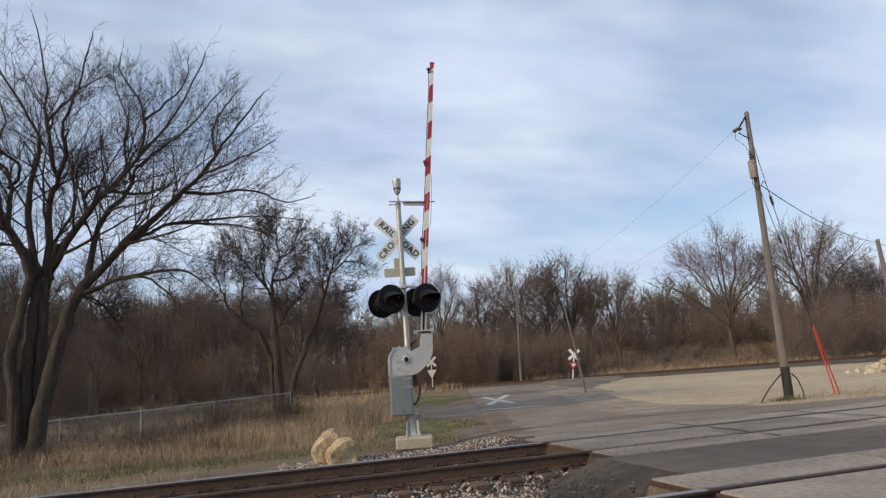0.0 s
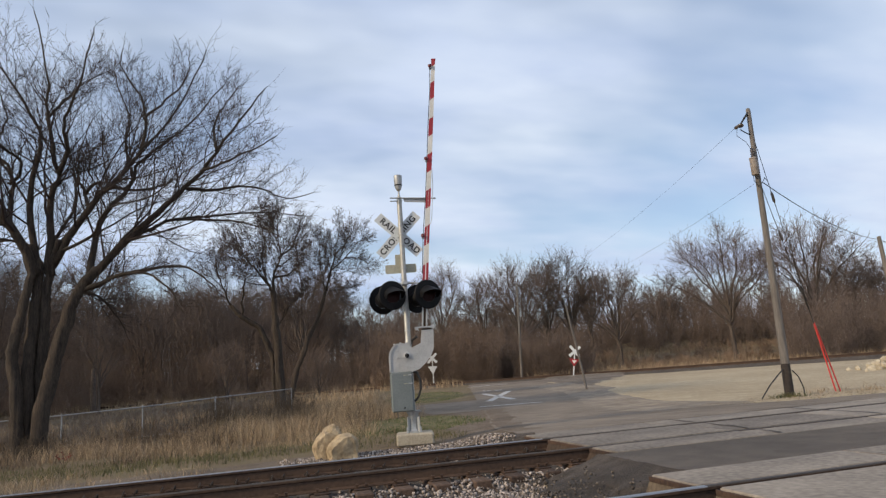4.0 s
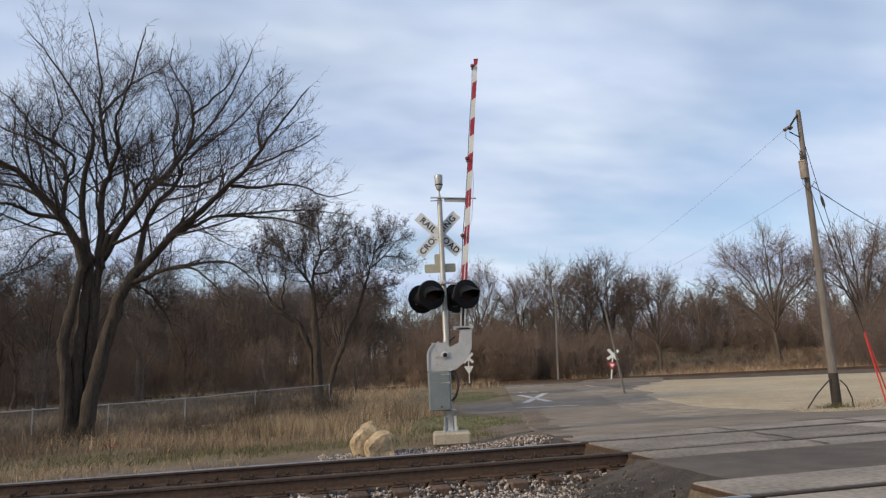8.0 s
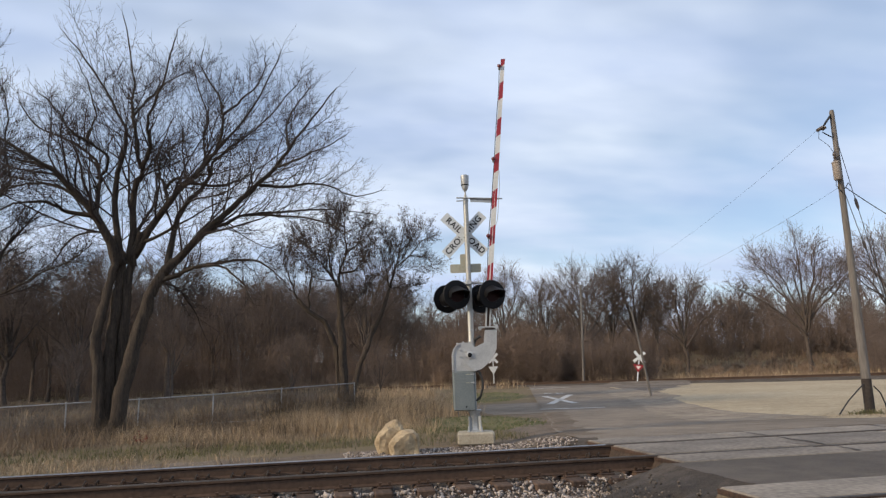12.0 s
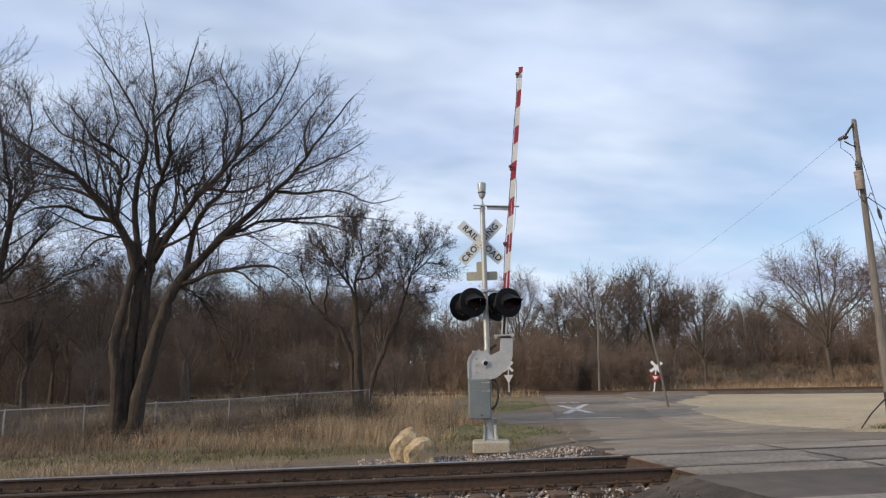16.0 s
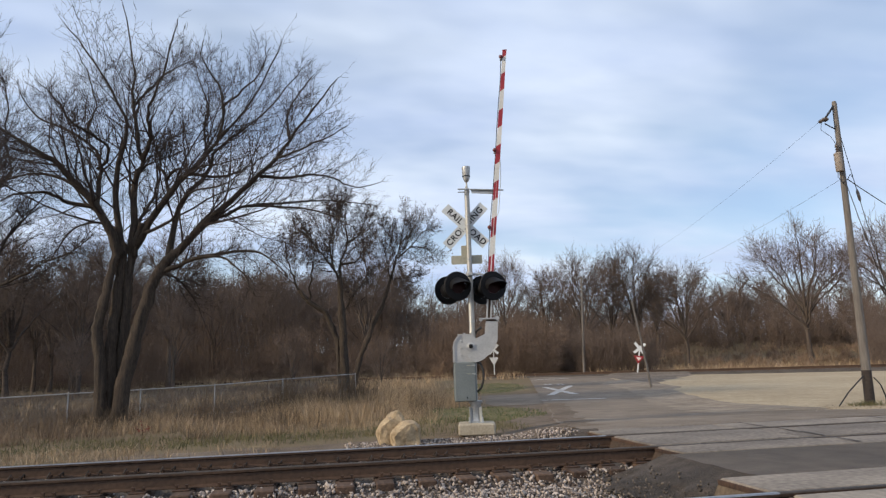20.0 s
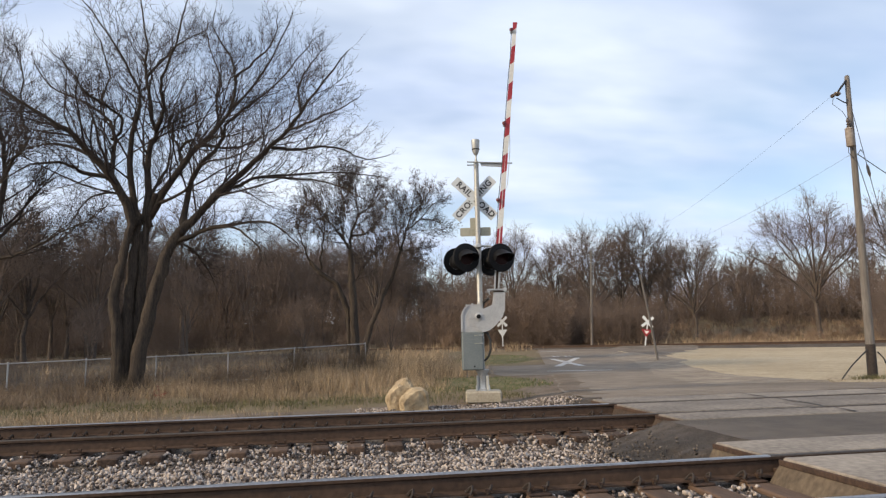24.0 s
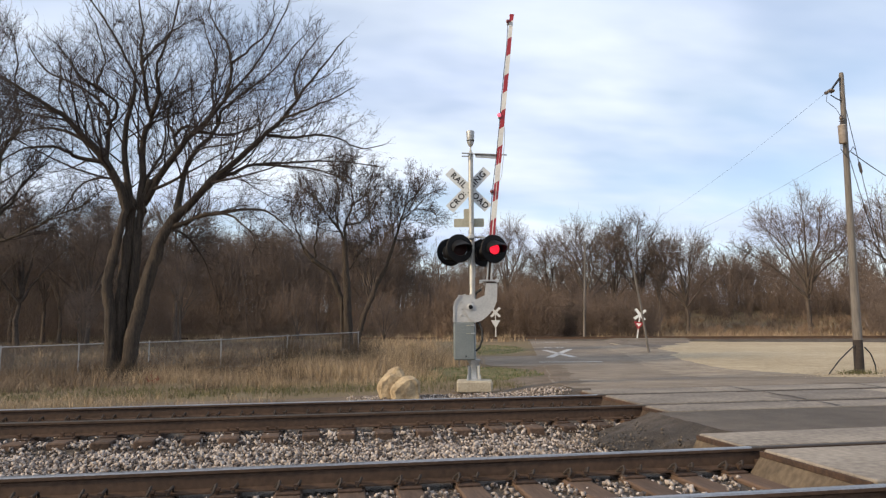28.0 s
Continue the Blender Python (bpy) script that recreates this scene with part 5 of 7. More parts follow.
    t.limb([(-3.8, 23.6, 6.2), (-3.3, 23.8, 6.6), (-2.5, 24.1, 7), (-0.7, 24.6, 7.3), (0.5, 24.8, 7.4), (2, 25.1, 7.3)], 0.1, 0.014)
    t.limb([(-2.3, 23.9, 7), (-1.1, 23, 6.7), (0.1, 22.1, 6.3), (1, 21.2, 5.6)], 0.06, 0.014)
    t.limb([(-5.5, 23.9, 4.6), (-4.7, 23.5, 4.8), (-4, 23.1, 5), (-2.4, 22.4, 5.1), (-1.7, 22, 4.8), (-1.1, 21.7, 4.2)], 0.12, 0.014)
    t.limb([(-4, 23.2, 5.1), (-3.2, 22.5, 4.9), (-2.5, 21.8, 4.3), (-2, 21.1, 3.5)], 0.06, 0.013)
    t.limb([(-5.5, 24.1, 4.7), (-5.1, 24.9, 4.6), (-4.7, 25.7, 4.1), (-4.3, 26.4, 3.1)], 0.08, 0.014)
    t.limb([(-6.4, 24.2, 5.2), (-7, 24.7, 6.2), (-7.8, 25.2, 6.6), (-8.8, 25.8, 6.5), (-9.6, 26.3, 5.7), (-10.7, 26.9, 5)], 0.08, 0.014)
    t.limb([(-6.4, 24.2, 5.3), (-6.4, 25.1, 6.7), (-6.1, 26.1, 8.1), (-6.3, 26.9, 10), (-6, 27.9, 12)], 0.1, 0.015)
    t.limb([(-5.8, 23.7, 5.8), (-4.9, 22.9, 6.2), (-4.2, 22.1, 6.9), (-2.8, 21.3, 7.1), (-1.9, 20.5, 8)], 0.07, 0.014)
    t.limb([(-6.5, 24.1, 5.3), (-7.5, 24.9, 6.6), (-8.6, 25.7, 7.7), (-9.8, 26.4, 9.7), (-10.4, 27.2, 11.6)], 0.07, 0.014)
    return t.finish("large leafless many-stemmed tree beside the fence")


def leaning_tree():
    t = Guided((-12.9, 26.6), 23, dict(HERO, kids=(0, 32, 8, 5)))
    t.stem([(-12.7, 26.5, -0.6), (-12.4, 26.5, 0.4), (-12.2, 26.5, 1.7), (-12.2, 26.5, 3.2), (-12.2, 26.5, 4.7)], 0.2, 0.15)
    t.stem([(-13.7, 26.8, -0.8), (-13.4, 26.8, 0.2), (-13.1, 26.7, 1.2), (-12.7, 26.7, 2.7), (-12.4, 26.6, 3.9)], 0.17, 0.12)
    t.limb([(-12.2, 26.5, 4.7), (-12.1, 26.6, 6), (-12.2, 26.8, 8.5), (-12.5, 26.8, 9.9), (-13.2, 27, 12.9), (-13.3, 27.1, 13.9)], 0.15, 0.018)
    t.limb([(-12.3, 26.5, 4.7), (-12.5, 26.3, 5.5), (-12.8, 26.2, 6.2), (-13.3, 25.8, 8.9), (-13.8, 25.7, 9.9), (-14.3, 25.5, 10.9)], 0.11, 0.015)
    t.limb([(-12.4, 26.5, 4), (-13.1, 26.9, 4.7), (-13.8, 27.2, 5.3), (-14.7, 27.6, 5.6), (-16, 28, 6)], 0.09, 0.015)
    t.limb([(-12.1, 26.5, 4.2), (-11.2, 26.1, 4.5), (-10.4, 25.8, 4.8), (-9.5, 25.4, 5.2), (-8.5, 25.1, 5.6), (-7.8, 24.7, 6.1)], 0.08, 0.014)
    t.limb([(-11.9, 26.5, 5.1), (-11.6, 26.8, 5.9), (-11.3, 27.1, 6.8), (-11, 27.4, 7.3), (-10.5, 27.7, 7.9)], 0.08, 0.014)
    t.limb([(-12.1, 26.7, 7.5), (-11.7, 26.5, 8.1), (-11.2, 26.2, 8.7), (-11.3, 25.8, 10), (-11.2, 25.5, 11.5), (-11.5, 25.3, 12.1)], 0.08, 0.014)
    t.limb([(-12.2, 26.5, 8.7), (-12.5, 26.1, 9.2), (-13.1, 25.7, 9.6), (-13.6, 25.3, 11.1), (-13.7, 24.9, 11.8)], 0.07, 0.014)
    t.limb([(-13, 26.5, 6.3), (-13.9, 27.1, 6.7), (-15, 27.7, 7.6), (-16.2, 28.3, 8.3)], 0.07, 0.014)
    t.limb([(-13.4, 26.5, 7.7), (-14.3, 27.2, 8.5), (-15.4, 27.8, 9), (-16.8, 28.5, 10.5)], 0.06, 0.014)
    t.limb([(-12.2, 26.7, 6), (-13, 27.3, 7.2), (-13.8, 27.9, 9.5), (-14.2, 28.5, 11.9), (-15.1, 29.1, 13.6)], 0.07, 0.014)
    return t.finish("leafless tree leaning out over the fence")


MID = dict(HERO, kids=(0, 20, 9, 5), least=0.3, rmin=0.007, thin=(0.34, 0.56), angle=(26, 60), shrink=((0.2, 0.3), (0.30, 0.5), (0.34, 0.58), (0.4, 0.7)))


def brown_tree():
    t = Guided((1.2, 36.0), 21, MID)
    t.stem([(1.2, 36, 0.3), (1.1, 36, 2.1), (1, 36, 3.9), (0.9, 36, 6)], 0.24, 0.14)
    t.stem([(1, 36.2, 0.3), (0.8, 36.3, 2.7), (0.2, 36.4, 4.2), (-0.7, 36.4, 4.8), (-1.2, 36.5, 5.4)], 0.15, 0.11)
    t.stem([(1.4, 35.8, 0.6), (1.9, 35.8, 1.8), (2.4, 35.7, 2.9), (2.7, 35.7, 3.9)], 0.14, 0.09)
    t.limb([(0.9, 36, 6), (1, 36.1, 7), (1.3, 36.2, 8), (1.2, 36.4, 9.3), (1.6, 36.5, 10.4)], 0.1, 0.015)
    t.limb([(0.9, 36, 6), (0.5, 35.8, 6.6), (-0, 35.6, 7.2), (-0.7, 35.4, 8.1), (-1, 35.2, 9.2)], 0.09, 0.015)
    t.limb([(0.7, 36, 6.6), (0.4, 36.3, 7.6), (0.5, 36.7, 9), (0.2, 37, 10.5)], 0.07, 0.015)
    t.limb([(1, 36, 6.7), (1.8, 35.7, 6.9), (2.3, 35.3, 7.7), (2.7, 35, 8.8)], 0.07, 0.014)
    t.limb([(-1.2, 36.3, 5.4), (-1.6, 36.5, 6.4), (-1.9, 36.8, 7.3), (-2, 37, 8.6)], 0.07, 0.014)
    t.limb([(-0.6, 36.3, 4.8), (-0.6, 36.1, 6.3), (-0.5, 35.9, 6.9), (-1, 35.7, 7.5), (-1.4, 35.5, 7.9)], 0.06, 0.014)
    t.limb([(1.3, 36, 7.8), (2.1, 36.5, 8.7), (2.5, 37, 10.1)], 0.06, 0.014)
    t.limb([(1, 36.2, 3.9), (1.5, 36.4, 4.9), (2.1, 36.6, 5.7), (2.6, 36.8, 6.2)], 0.07, 0.014)
    t.limb([(-0.4, 36.2, 7.7), (-1, 36.9, 8.6), (-1.9, 37.5, 9.2)], 0.06, 0.014)
    t.limb([(1.2, 36.2, 9.2), (0.8, 36.9, 10), (0.9, 37.5, 11.1)], 0.05, 0.014)
    return t.finish("leafless brown tree with several stems behind the fence")


def slender_tree():
    t = Guided((1.4, 38.0), 22, MID)
    t.stem([(1.4, 38, 0.5), (2.1, 38, 2), (2.6, 38, 3.3), (3.3, 38, 4.7), (3.8, 38, 6.2)], 0.13, 0.085)
    t.limb([(3.8, 38, 6.2), (4.1, 38, 7.2), (4.3, 38.1, 7.9), (4.6, 38.1, 9.1), (4.8, 38.2, 10.3)], 0.08, 0.014)
    t.limb([(3.8, 38, 6.2), (3.6, 37.8, 7.3), (3.5, 37.7, 8.6), (3.7, 37.5, 9.7)], 0.05, 0.012)
    t.limb([(4.2, 38, 7.4), (5, 38.2, 8.1), (5.8, 38.4, 9), (6.6, 38.6, 9.4)], 0.06, 0.012)
    t.limb([(3.8, 38, 6.1), (4.8, 38.2, 6.3), (5.9, 38.5, 6.5)], 0.045, 0.012)
    t.limb([(4.4, 38, 8.2), (5.1, 37.6, 9), (5.5, 37.2, 9.9)], 0.045, 0.012)
    t.limb([(5, 38, 8.1), (5.9, 38.4, 8), (6.8, 38.8, 7.4)], 0.045, 0.012)
    return t.finish("slender leaning leafless tree behind the fence")


BIG_TREE = big_tree()
TREE_D = leaning_tree()
TREE_B = brown_tree()
TREE_C = slender_tree()


def dead_leaves(tree, n, size, rs):
    """Shrivelled leaves and seed heads hanging on in the crown."""
    crown = [c for c in tree.children if c.name.startswith("crown")][0]
    co = np.zeros(len(crown.data.vertices) * 3); crown.data.vertices.foreach_get("co", co); co = co.reshape(-1, 3)
    key = np.floor(co / 0.22).astype(np.int64) @ np.array([1, 1000, 1000000])
    co = co[np.unique(key, return_index=True)[1]]
    pick = co[rs.randint(0, len(co), n)] + rs.normal(0, 0.05, (n, 3))
    U = rs.normal(0, 1, (n, 3)); U /= np.linalg.norm(U, axis=1, keepdims=True)
    W = np.cross(U, rs.normal(0, 1, (n, 3))); W /= np.linalg.norm(W, axis=1, keepdims=True)
    Nn = np.cross(U, W)
    s = size * rs.uniform(0.6, 1.3, n)[:, None]
    V = np.stack([pick - U * s, pick + W * s * 0.5 + Nn * s * 0.25, pick + U * s, pick - W * s * 0.5 + Nn * s * 0.25], 1)
    F = np.array([[0, 1, 2], [0, 2, 3]])[None] + (np.arange(n) * 4)[:, None, None]
    o = arrays_mesh("dead_leaves", V.reshape(-1, 3), F.reshape(-1, 3), DEADLEAF)
    o.parent = tree
    tagged(o, "sparse shrivelled brown leaves", kind="stuff")


for tr_, cnt in ((TREE_B, 11000), (TREE_C, 6000)):
    dead_leaves(tr_, cnt, 0.036, np.random.RandomState(cnt))

# ---- the woods: a few kinds grown once and copied ----
DOME = dict(HERO, levels=4, seg=(6, 5, 4, 3, 2), kids=(0, 18, 7, 3), angle=(24, 54), shrink=((0.2, 0.3), (0.26, 0.44), (0.34, 0.55), (0.4, 0.6)), start=(0.4, 0.34, 0.15, 0.15), lift=(0.0, 0.05, 0.06, 0.05), least=0.4, rmin=0.010, thin=(0.36, 0.56))


def dome_kind(seed, width, low, limbs, P):
    """A broad open-grown tree ten metres high: a short trunk and limbs fanned out to a rounded crown."""
    rng = random.Random(seed)
    tr, cr = Shape(), Shape()
    fork = 10 * low
    bare_trunk(tr, [(0, 0, -0.4), (rng.uniform(-.15, .15), rng.uniform(-.1, .1), fork * 0.5), (rng.uniform(-.2, .2), rng.uniform(-.2, .2), fork + 0.8)], 0.20, 0.05, rng)
    top = Vector((0, 0, fork))
    for k in range(limbs):
        a = 2.4 * k + rng.uniform(-0.35, 0.35)
        u = ((k + 0.5) / limbs) ** 0.7                    # 0: upright, 1: spreading
        reach = width * (0.12 + 0.88 * u) * rng.uniform(0.85, 1.1)
        rise = (9.1 - fork) * (1 - 0.5 * u ** 2.2) * rng.uniform(0.9, 1.03)
        d = Vector((math.cos(a), math.sin(a), 0))
        s0 = top - Vector((0, 0, fork * 0.3 * rng.random() * u))
        pts = [s0, s0 + d * reach * 0.22 + Vector((0, 0, rise * 0.30)), s0 + d * reach * (0.52 + rng.uniform(-.06, .06)) + Vector((rng.uniform(-.3, .3), rng.uniform(-.3, .3), rise * 0.62)), s0 + d * reach * 0.82 + Vector((rng.uniform(-.3, .3), 0, rise * 0.86)), s0 + d * reach + Vector((0, 0, rise))]
        hero_limb(tr, cr, pts, 0.10 * rng.uniform(0.75, 1.1), 0.016, rng, 1, P)
    return tree_from("wood_tree", tr, cr, pose(0, 0, 0), "leafless grey-brown woodland tree", "woodland trees", HAZED_BARK, HAZED_TWIG, 1100)


def behind_line(x, s):
    """The y of a place s metres past the branch line's centre."""
    return 67.7 - 0.603 * (x - 6.3) + 1.168 * s


STANDING = (
    (26.5, 98.0, 2, 17.2),
    (31.1, 92.0, 1, 14.4),
    (29.5, 74.0, 0, 15.2),
    (35.6, 80.0, 1, 14.4),
    (36.9, 76.0, 1, 15.9),
    (41.4, 73.0, 0, 13.5),
    (64.2, 100.0, 1, 9.9),
    (48.8, 62.0, 3, 15.8),
    (56.0, 58.0, 0, 16.2),
    (62.6, 60.0, 1, 12.4),
    (70.0, 62.0, 0, 11.4),
    (70.7, 105.0, 1, 8.5),
    (20.0, 90.0, 2, 14.4),
    (45.8, 88.0, 2, 13.3),
)


def woods():
    rng = random.Random(77)
    kinds = [dome_kind(1, 4.3, 0.30, 11, DOME), dome_kind(2, 3.5, 0.32, 9, DOME), dome_kind(5, 2.6, 0.32, 8, DOME), dome_kind(7, 5.0, 0.34, 13, DOME), dome_kind(9, 3.0, 0.12, 9, DOME)]
    used = set()

    def put(x, y, kind, height, wide=1.0):
        k = height / 10.0
        m = pose(x, y, land(x, y) - 0.05, 0, 0, rng.uniform(0, 360)) @ Matrix.Diagonal((k * wide, k * wide, k, 1))
        if kind not in used:
            used.add(kind)
            kinds[kind].matrix_world = m
        else:
            copy_thing(kinds[kind], m).matrix_basis = m

    # open-grown trees standing out against the sky beyond the branch line: x, y, kind, height
    for row in STANDING:
        put(*row)
    # the wood on the far side of the line
    for i in range(84):
        x = -84 + 96 * (i + rng.random()) / 84
        put(x, behind_line(x, rng.uniform(7, 40)), rng.choice((1, 2, 2, 4)), rng.uniform(12.0, 18.5))
    for i in range(30):
        x = -78 + 64 * (i + rng.random()) / 30
        put(x, 60 + 24 * rng.random() + 0.25 * (-x - 14), rng.choice((1, 2, 4, 1)), rng.uniform(11.5, 16.5))
    # a few small trees in the field between fence and line
    for x, y, k, h in ((-20.5, 45, 1, 11.5), (-26.5, 47, 2, 12.5), (-32, 50, 1, 12.5), (-17.5, 54, 2, 10.5), (-23, 56, 1, 13), (-2.4, 58, 4, 5.2), (4.6, 55, 4, 4.2), (-12.5, 62, 2, 8.5), (-19.5, 60, 4, 8.0), (-25, 56, 2, 9.5), (-33, 58, 1, 9.0), (-15.5, 47, 4, 4.5), (-38, 66, 2, 10)):
        put(x, y, k, h)
    # scattered trees on the rise
    for i in range(30):
        x = 18 + 105 * (i + rng.random()) / 30
        s = rng.uniform(58, 90)
        put(x, behind_line(x, s), rng.choice((0, 1, 2, 4)), rng.uniform(6.5, 10.0))


woods()


# ---- brush: thin stems crowding under the trees ----
def stem_field(name, P0, D, L, R, rs, bend, material, label, category="brush", joints=2, obj_kind="stuff"):
    """Thin three-sided stems, each of one or two joints."""
    n = len(P0)
    P0 = np.asarray(P0, float); D = np.asarray(D, float); L = np.asarray(L, float); R = np.asarray(R, float)
    D = D / np.linalg.norm(D, axis=1, keepdims=True)
    B = rs.normal(0, 1, (n, 3)) * bend; B[:, 2] = np.abs(B[:, 2]) * 0.3
    D2 = D + B; D2 /= np.linalg.norm(D2, axis=1, keepdims=True)
    P1 = P0 + D * L[:, None] * 0.55
    P2 = P1 + D2 * L[:, None] * 0.45
    U = np.cross(D, np.array([0.31, 0.52, 0.79])); U /= np.linalg.norm(U, axis=1, keepdims=True)
    W = np.cross(D, U)
    rings = ((P0, 1.0), (P1, 0.7), (P2, 0.25)) if joints == 2 else ((P0, 1.0), (P2, 0.3))
    k3 = 3 * len(rings)
    V = np.zeros((n, k3, 3))
    for j, (P, f) in enumerate(rings):
        for k in range(3):
            a = 2 * np.pi * k / 3
            V[:, j * 3 + k] = P + (U * np.cos(a) + W * np.sin(a)) * (R * f)[:, None]
    q = [(j * 3 + k, j * 3 + (k + 1) % 3, j * 3 + 3 + (k + 1) % 3, j * 3 + 3 + k) for j in range(len(rings) - 1) for k in range(3)]
    F = np.array(q)[None] + (np.arange(n) * k3)[:, None, None]
    V, F = V.reshape(-1, 3), F.reshape(-1, 4)
    if name is None:
        return V, F
    return tagged(arrays_mesh(name, V, F, material), label, category, kind=obj_kind)


def join_fields(name, fields, material, label, category="brush"):
    V, F, o = [], [], 0
    for v, f in fields:
        V.append(v); F.append(f + o); o += len(v)
    return tagged(arrays_mesh(name, np.concatenate(V), np.concatenate(F), material), label, category, kind="stuff")


def brush(name, spots, per, h0, h1, rs, label, r=0.014, twigs=6, spread=0.33, material=None, fat=0.6):
    """Clumps of whips with short side twigs."""
    n = len(spots) * per
    X = np.repeat(np.array(spots), per, axis=0)
    Z = np.repeat(np.array([land(x, y) for x, y, s in spots]), per)
    a, rr, lean = rs.uniform(0, 6.28, n), rs.uniform(0, 0.6, n) * X[:, 2], rs.uniform(0, spread, n)
    P = np.stack([X[:, 0] + rr * np.cos(a), X[:, 1] + rr * np.sin(a), Z - 0.05], -1)
    D = np.stack([np.cos(a) * lean, np.sin(a) * lean, np.ones(n)], -1); D /= np.linalg.norm(D, axis=1, keepdims=True)
    L = rs.uniform(h0, h1, n) * X[:, 2]
    A = stem_field(None, P, D, L, r * rs.uniform(0.7, 1.5, n), rs, 0.18, None, "")
    m = n * twigs
    t = rs.uniform(0.2, 0.95, m); b = rs.uniform(0, 6.28, m)
    Pt = np.repeat(P, twigs, 0) + np.repeat(D * L[:, None], twigs, 0) * (t * 0.93)[:, None]
    Dt = np.stack([np.cos(b), np.sin(b), rs.uniform(0.3, 1.6, m)], -1)
    B = stem_field(None, Pt, Dt, np.repeat(L, twigs) * rs.uniform(0.14, 0.34, m), np.full(m, r * fat), rs, 0.2, None, "", joints=1)
    join_fields(name, (A, B), material or BRUSH, label)


def tri(field):
    v, f = field
    return v, np.concatenate([f[:, [0, 1, 2]], f[:, [0, 2, 3]]]) if f.shape[1] == 4 else f


def bushes(name, rows, stems, twigs, rs, label, r=0.014, width=0.04, spread=0.45, material=None, low=0.1, fuzz=0.28, wild=0.55):
    """Bushes (x, y, height) of fanned stems, each in a haze of fine twigs."""
    rows = np.array(rows)
    n = len(rows) * stems
    X = np.repeat(rows, stems, axis=0)
    Z = np.repeat(np.array([land(x, y) for x, y, h in rows]), stems)
    H = X[:, 2]
    a, lean = rs.uniform(0, 6.28, n), rs.uniform(0, spread, n)
    rr = rs.uniform(0, 0.16, n) * H
    P = np.stack([X[:, 0] + rr * np.cos(a), X[:, 1] + rr * np.sin(a), Z - 0.05], -1)
    D = np.stack([np.cos(a) * lean, np.sin(a) * lean, np.ones(n)], -1); D /= np.linalg.norm(D, axis=1, keepdims=True)
    L = H * rs.uniform(0.5, 1.05, n)
    A = tri(stem_field(None, P, D, L, r * rs.uniform(0.6, 1.4, n), rs, 0.12, None, "", joints=1))
    m = n * twigs
    t = rs.uniform(low, 1.0, m)
    Hm = np.repeat(H, twigs)
    Pt = np.repeat(P, twigs, 0) + np.repeat(D * L[:, None], twigs, 0) * t[:, None] + rs.normal(0, 1, (m, 3)) * (fuzz * (0.25 + 0.11 * Hm) * (1.25 - 0.7 * t))[:, None]
    Dt = np.repeat(D, twigs, 0) * 0.8 + rs.normal(0, wild, (m, 3)) + np.array([0, 0, 0.25])
    B = twig_fan(Pt, Dt, rs.uniform(0.35, 1.0, m) * (0.35 + 0.07 * Hm), width * rs.uniform(0.6, 1.3, m), rs)
    join_fields(name, (A, B), material or BRUSH, label)


def all_brush():
    rs = np.random.RandomState(42)

    def beyond(n, lo, hi, s0, s1, h0, h1, x0=3, x1=110):
        out = []
        while len(out) < n:
            x, s = rs.uniform(x0, x1), rs.uniform(s0, s1)
            y = behind_line(x, s)
            if y < 20 or not lo < x / y < hi or (s < 4.5 and curve_at(ROAD_L, y) - 1 < x < curve_at(ROAD_R, y) + 1):
                continue
            out.append((x, y, rs.uniform(h0, h1)))
        return out

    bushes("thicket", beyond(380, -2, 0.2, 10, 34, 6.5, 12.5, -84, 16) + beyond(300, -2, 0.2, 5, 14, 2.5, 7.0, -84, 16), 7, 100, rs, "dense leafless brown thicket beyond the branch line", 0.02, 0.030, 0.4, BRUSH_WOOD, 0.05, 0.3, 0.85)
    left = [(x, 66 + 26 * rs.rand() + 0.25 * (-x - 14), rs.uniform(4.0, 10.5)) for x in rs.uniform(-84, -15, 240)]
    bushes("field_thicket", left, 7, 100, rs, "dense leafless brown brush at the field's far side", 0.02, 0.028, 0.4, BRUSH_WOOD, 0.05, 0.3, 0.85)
    bushes("low_thicket", beyond(340, -2, 0.2, 3.2, 7, 0.8, 2.6, -80, 14), 6, 44, rs, "low brown brush at the wood's edge", 0.014, 0.03, 0.7, BRUSH_LOW)
    bushes("sapling_stand", beyond(150, -2, 0.2, 8, 40, 10.0, 15.5, -84, 16) + beyond(300, -2, 0.06, 6, 40, 11.0, 17.5, -84, 8), 2, 105, rs, "close stand of thin leafless saplings", 0.05, 0.04, 0.2, HAZED_TWIG, 0.3, 0.6)
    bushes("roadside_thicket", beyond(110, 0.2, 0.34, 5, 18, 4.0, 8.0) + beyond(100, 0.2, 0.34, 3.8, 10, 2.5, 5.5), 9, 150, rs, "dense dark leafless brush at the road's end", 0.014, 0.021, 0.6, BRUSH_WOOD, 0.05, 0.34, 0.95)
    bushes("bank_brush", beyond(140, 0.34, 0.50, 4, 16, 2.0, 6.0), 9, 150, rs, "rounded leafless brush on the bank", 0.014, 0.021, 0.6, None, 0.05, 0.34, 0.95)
    bushes("far_thicket", beyond(250, 0.92, 1.6, 5, 26, 3.0, 8.0), 8, 130, rs, "dense leafless brown brush beyond the branch line", 0.016, 0.022, 0.65, HAZED_TWIG, 0.05, 0.34, 0.95)
    bushes("field_brush", beyond(150, 0.46, 0.95, 8, 42, 0.4, 1.5), 7, 40, rs, "low brown brush dotting the open rise", 0.014, 0.030, 0.9, BRUSH_LOW)
    bushes("hill_hedge", beyond(520, 0.15, 1.5, 42, 68, 4.0, 8.5, 5, 125), 7, 84, rs, "brown leafless hedge along the top of the rise", 0.03, 0.05, 0.7, None, 0.0, 0.3, 0.9)


all_brush()


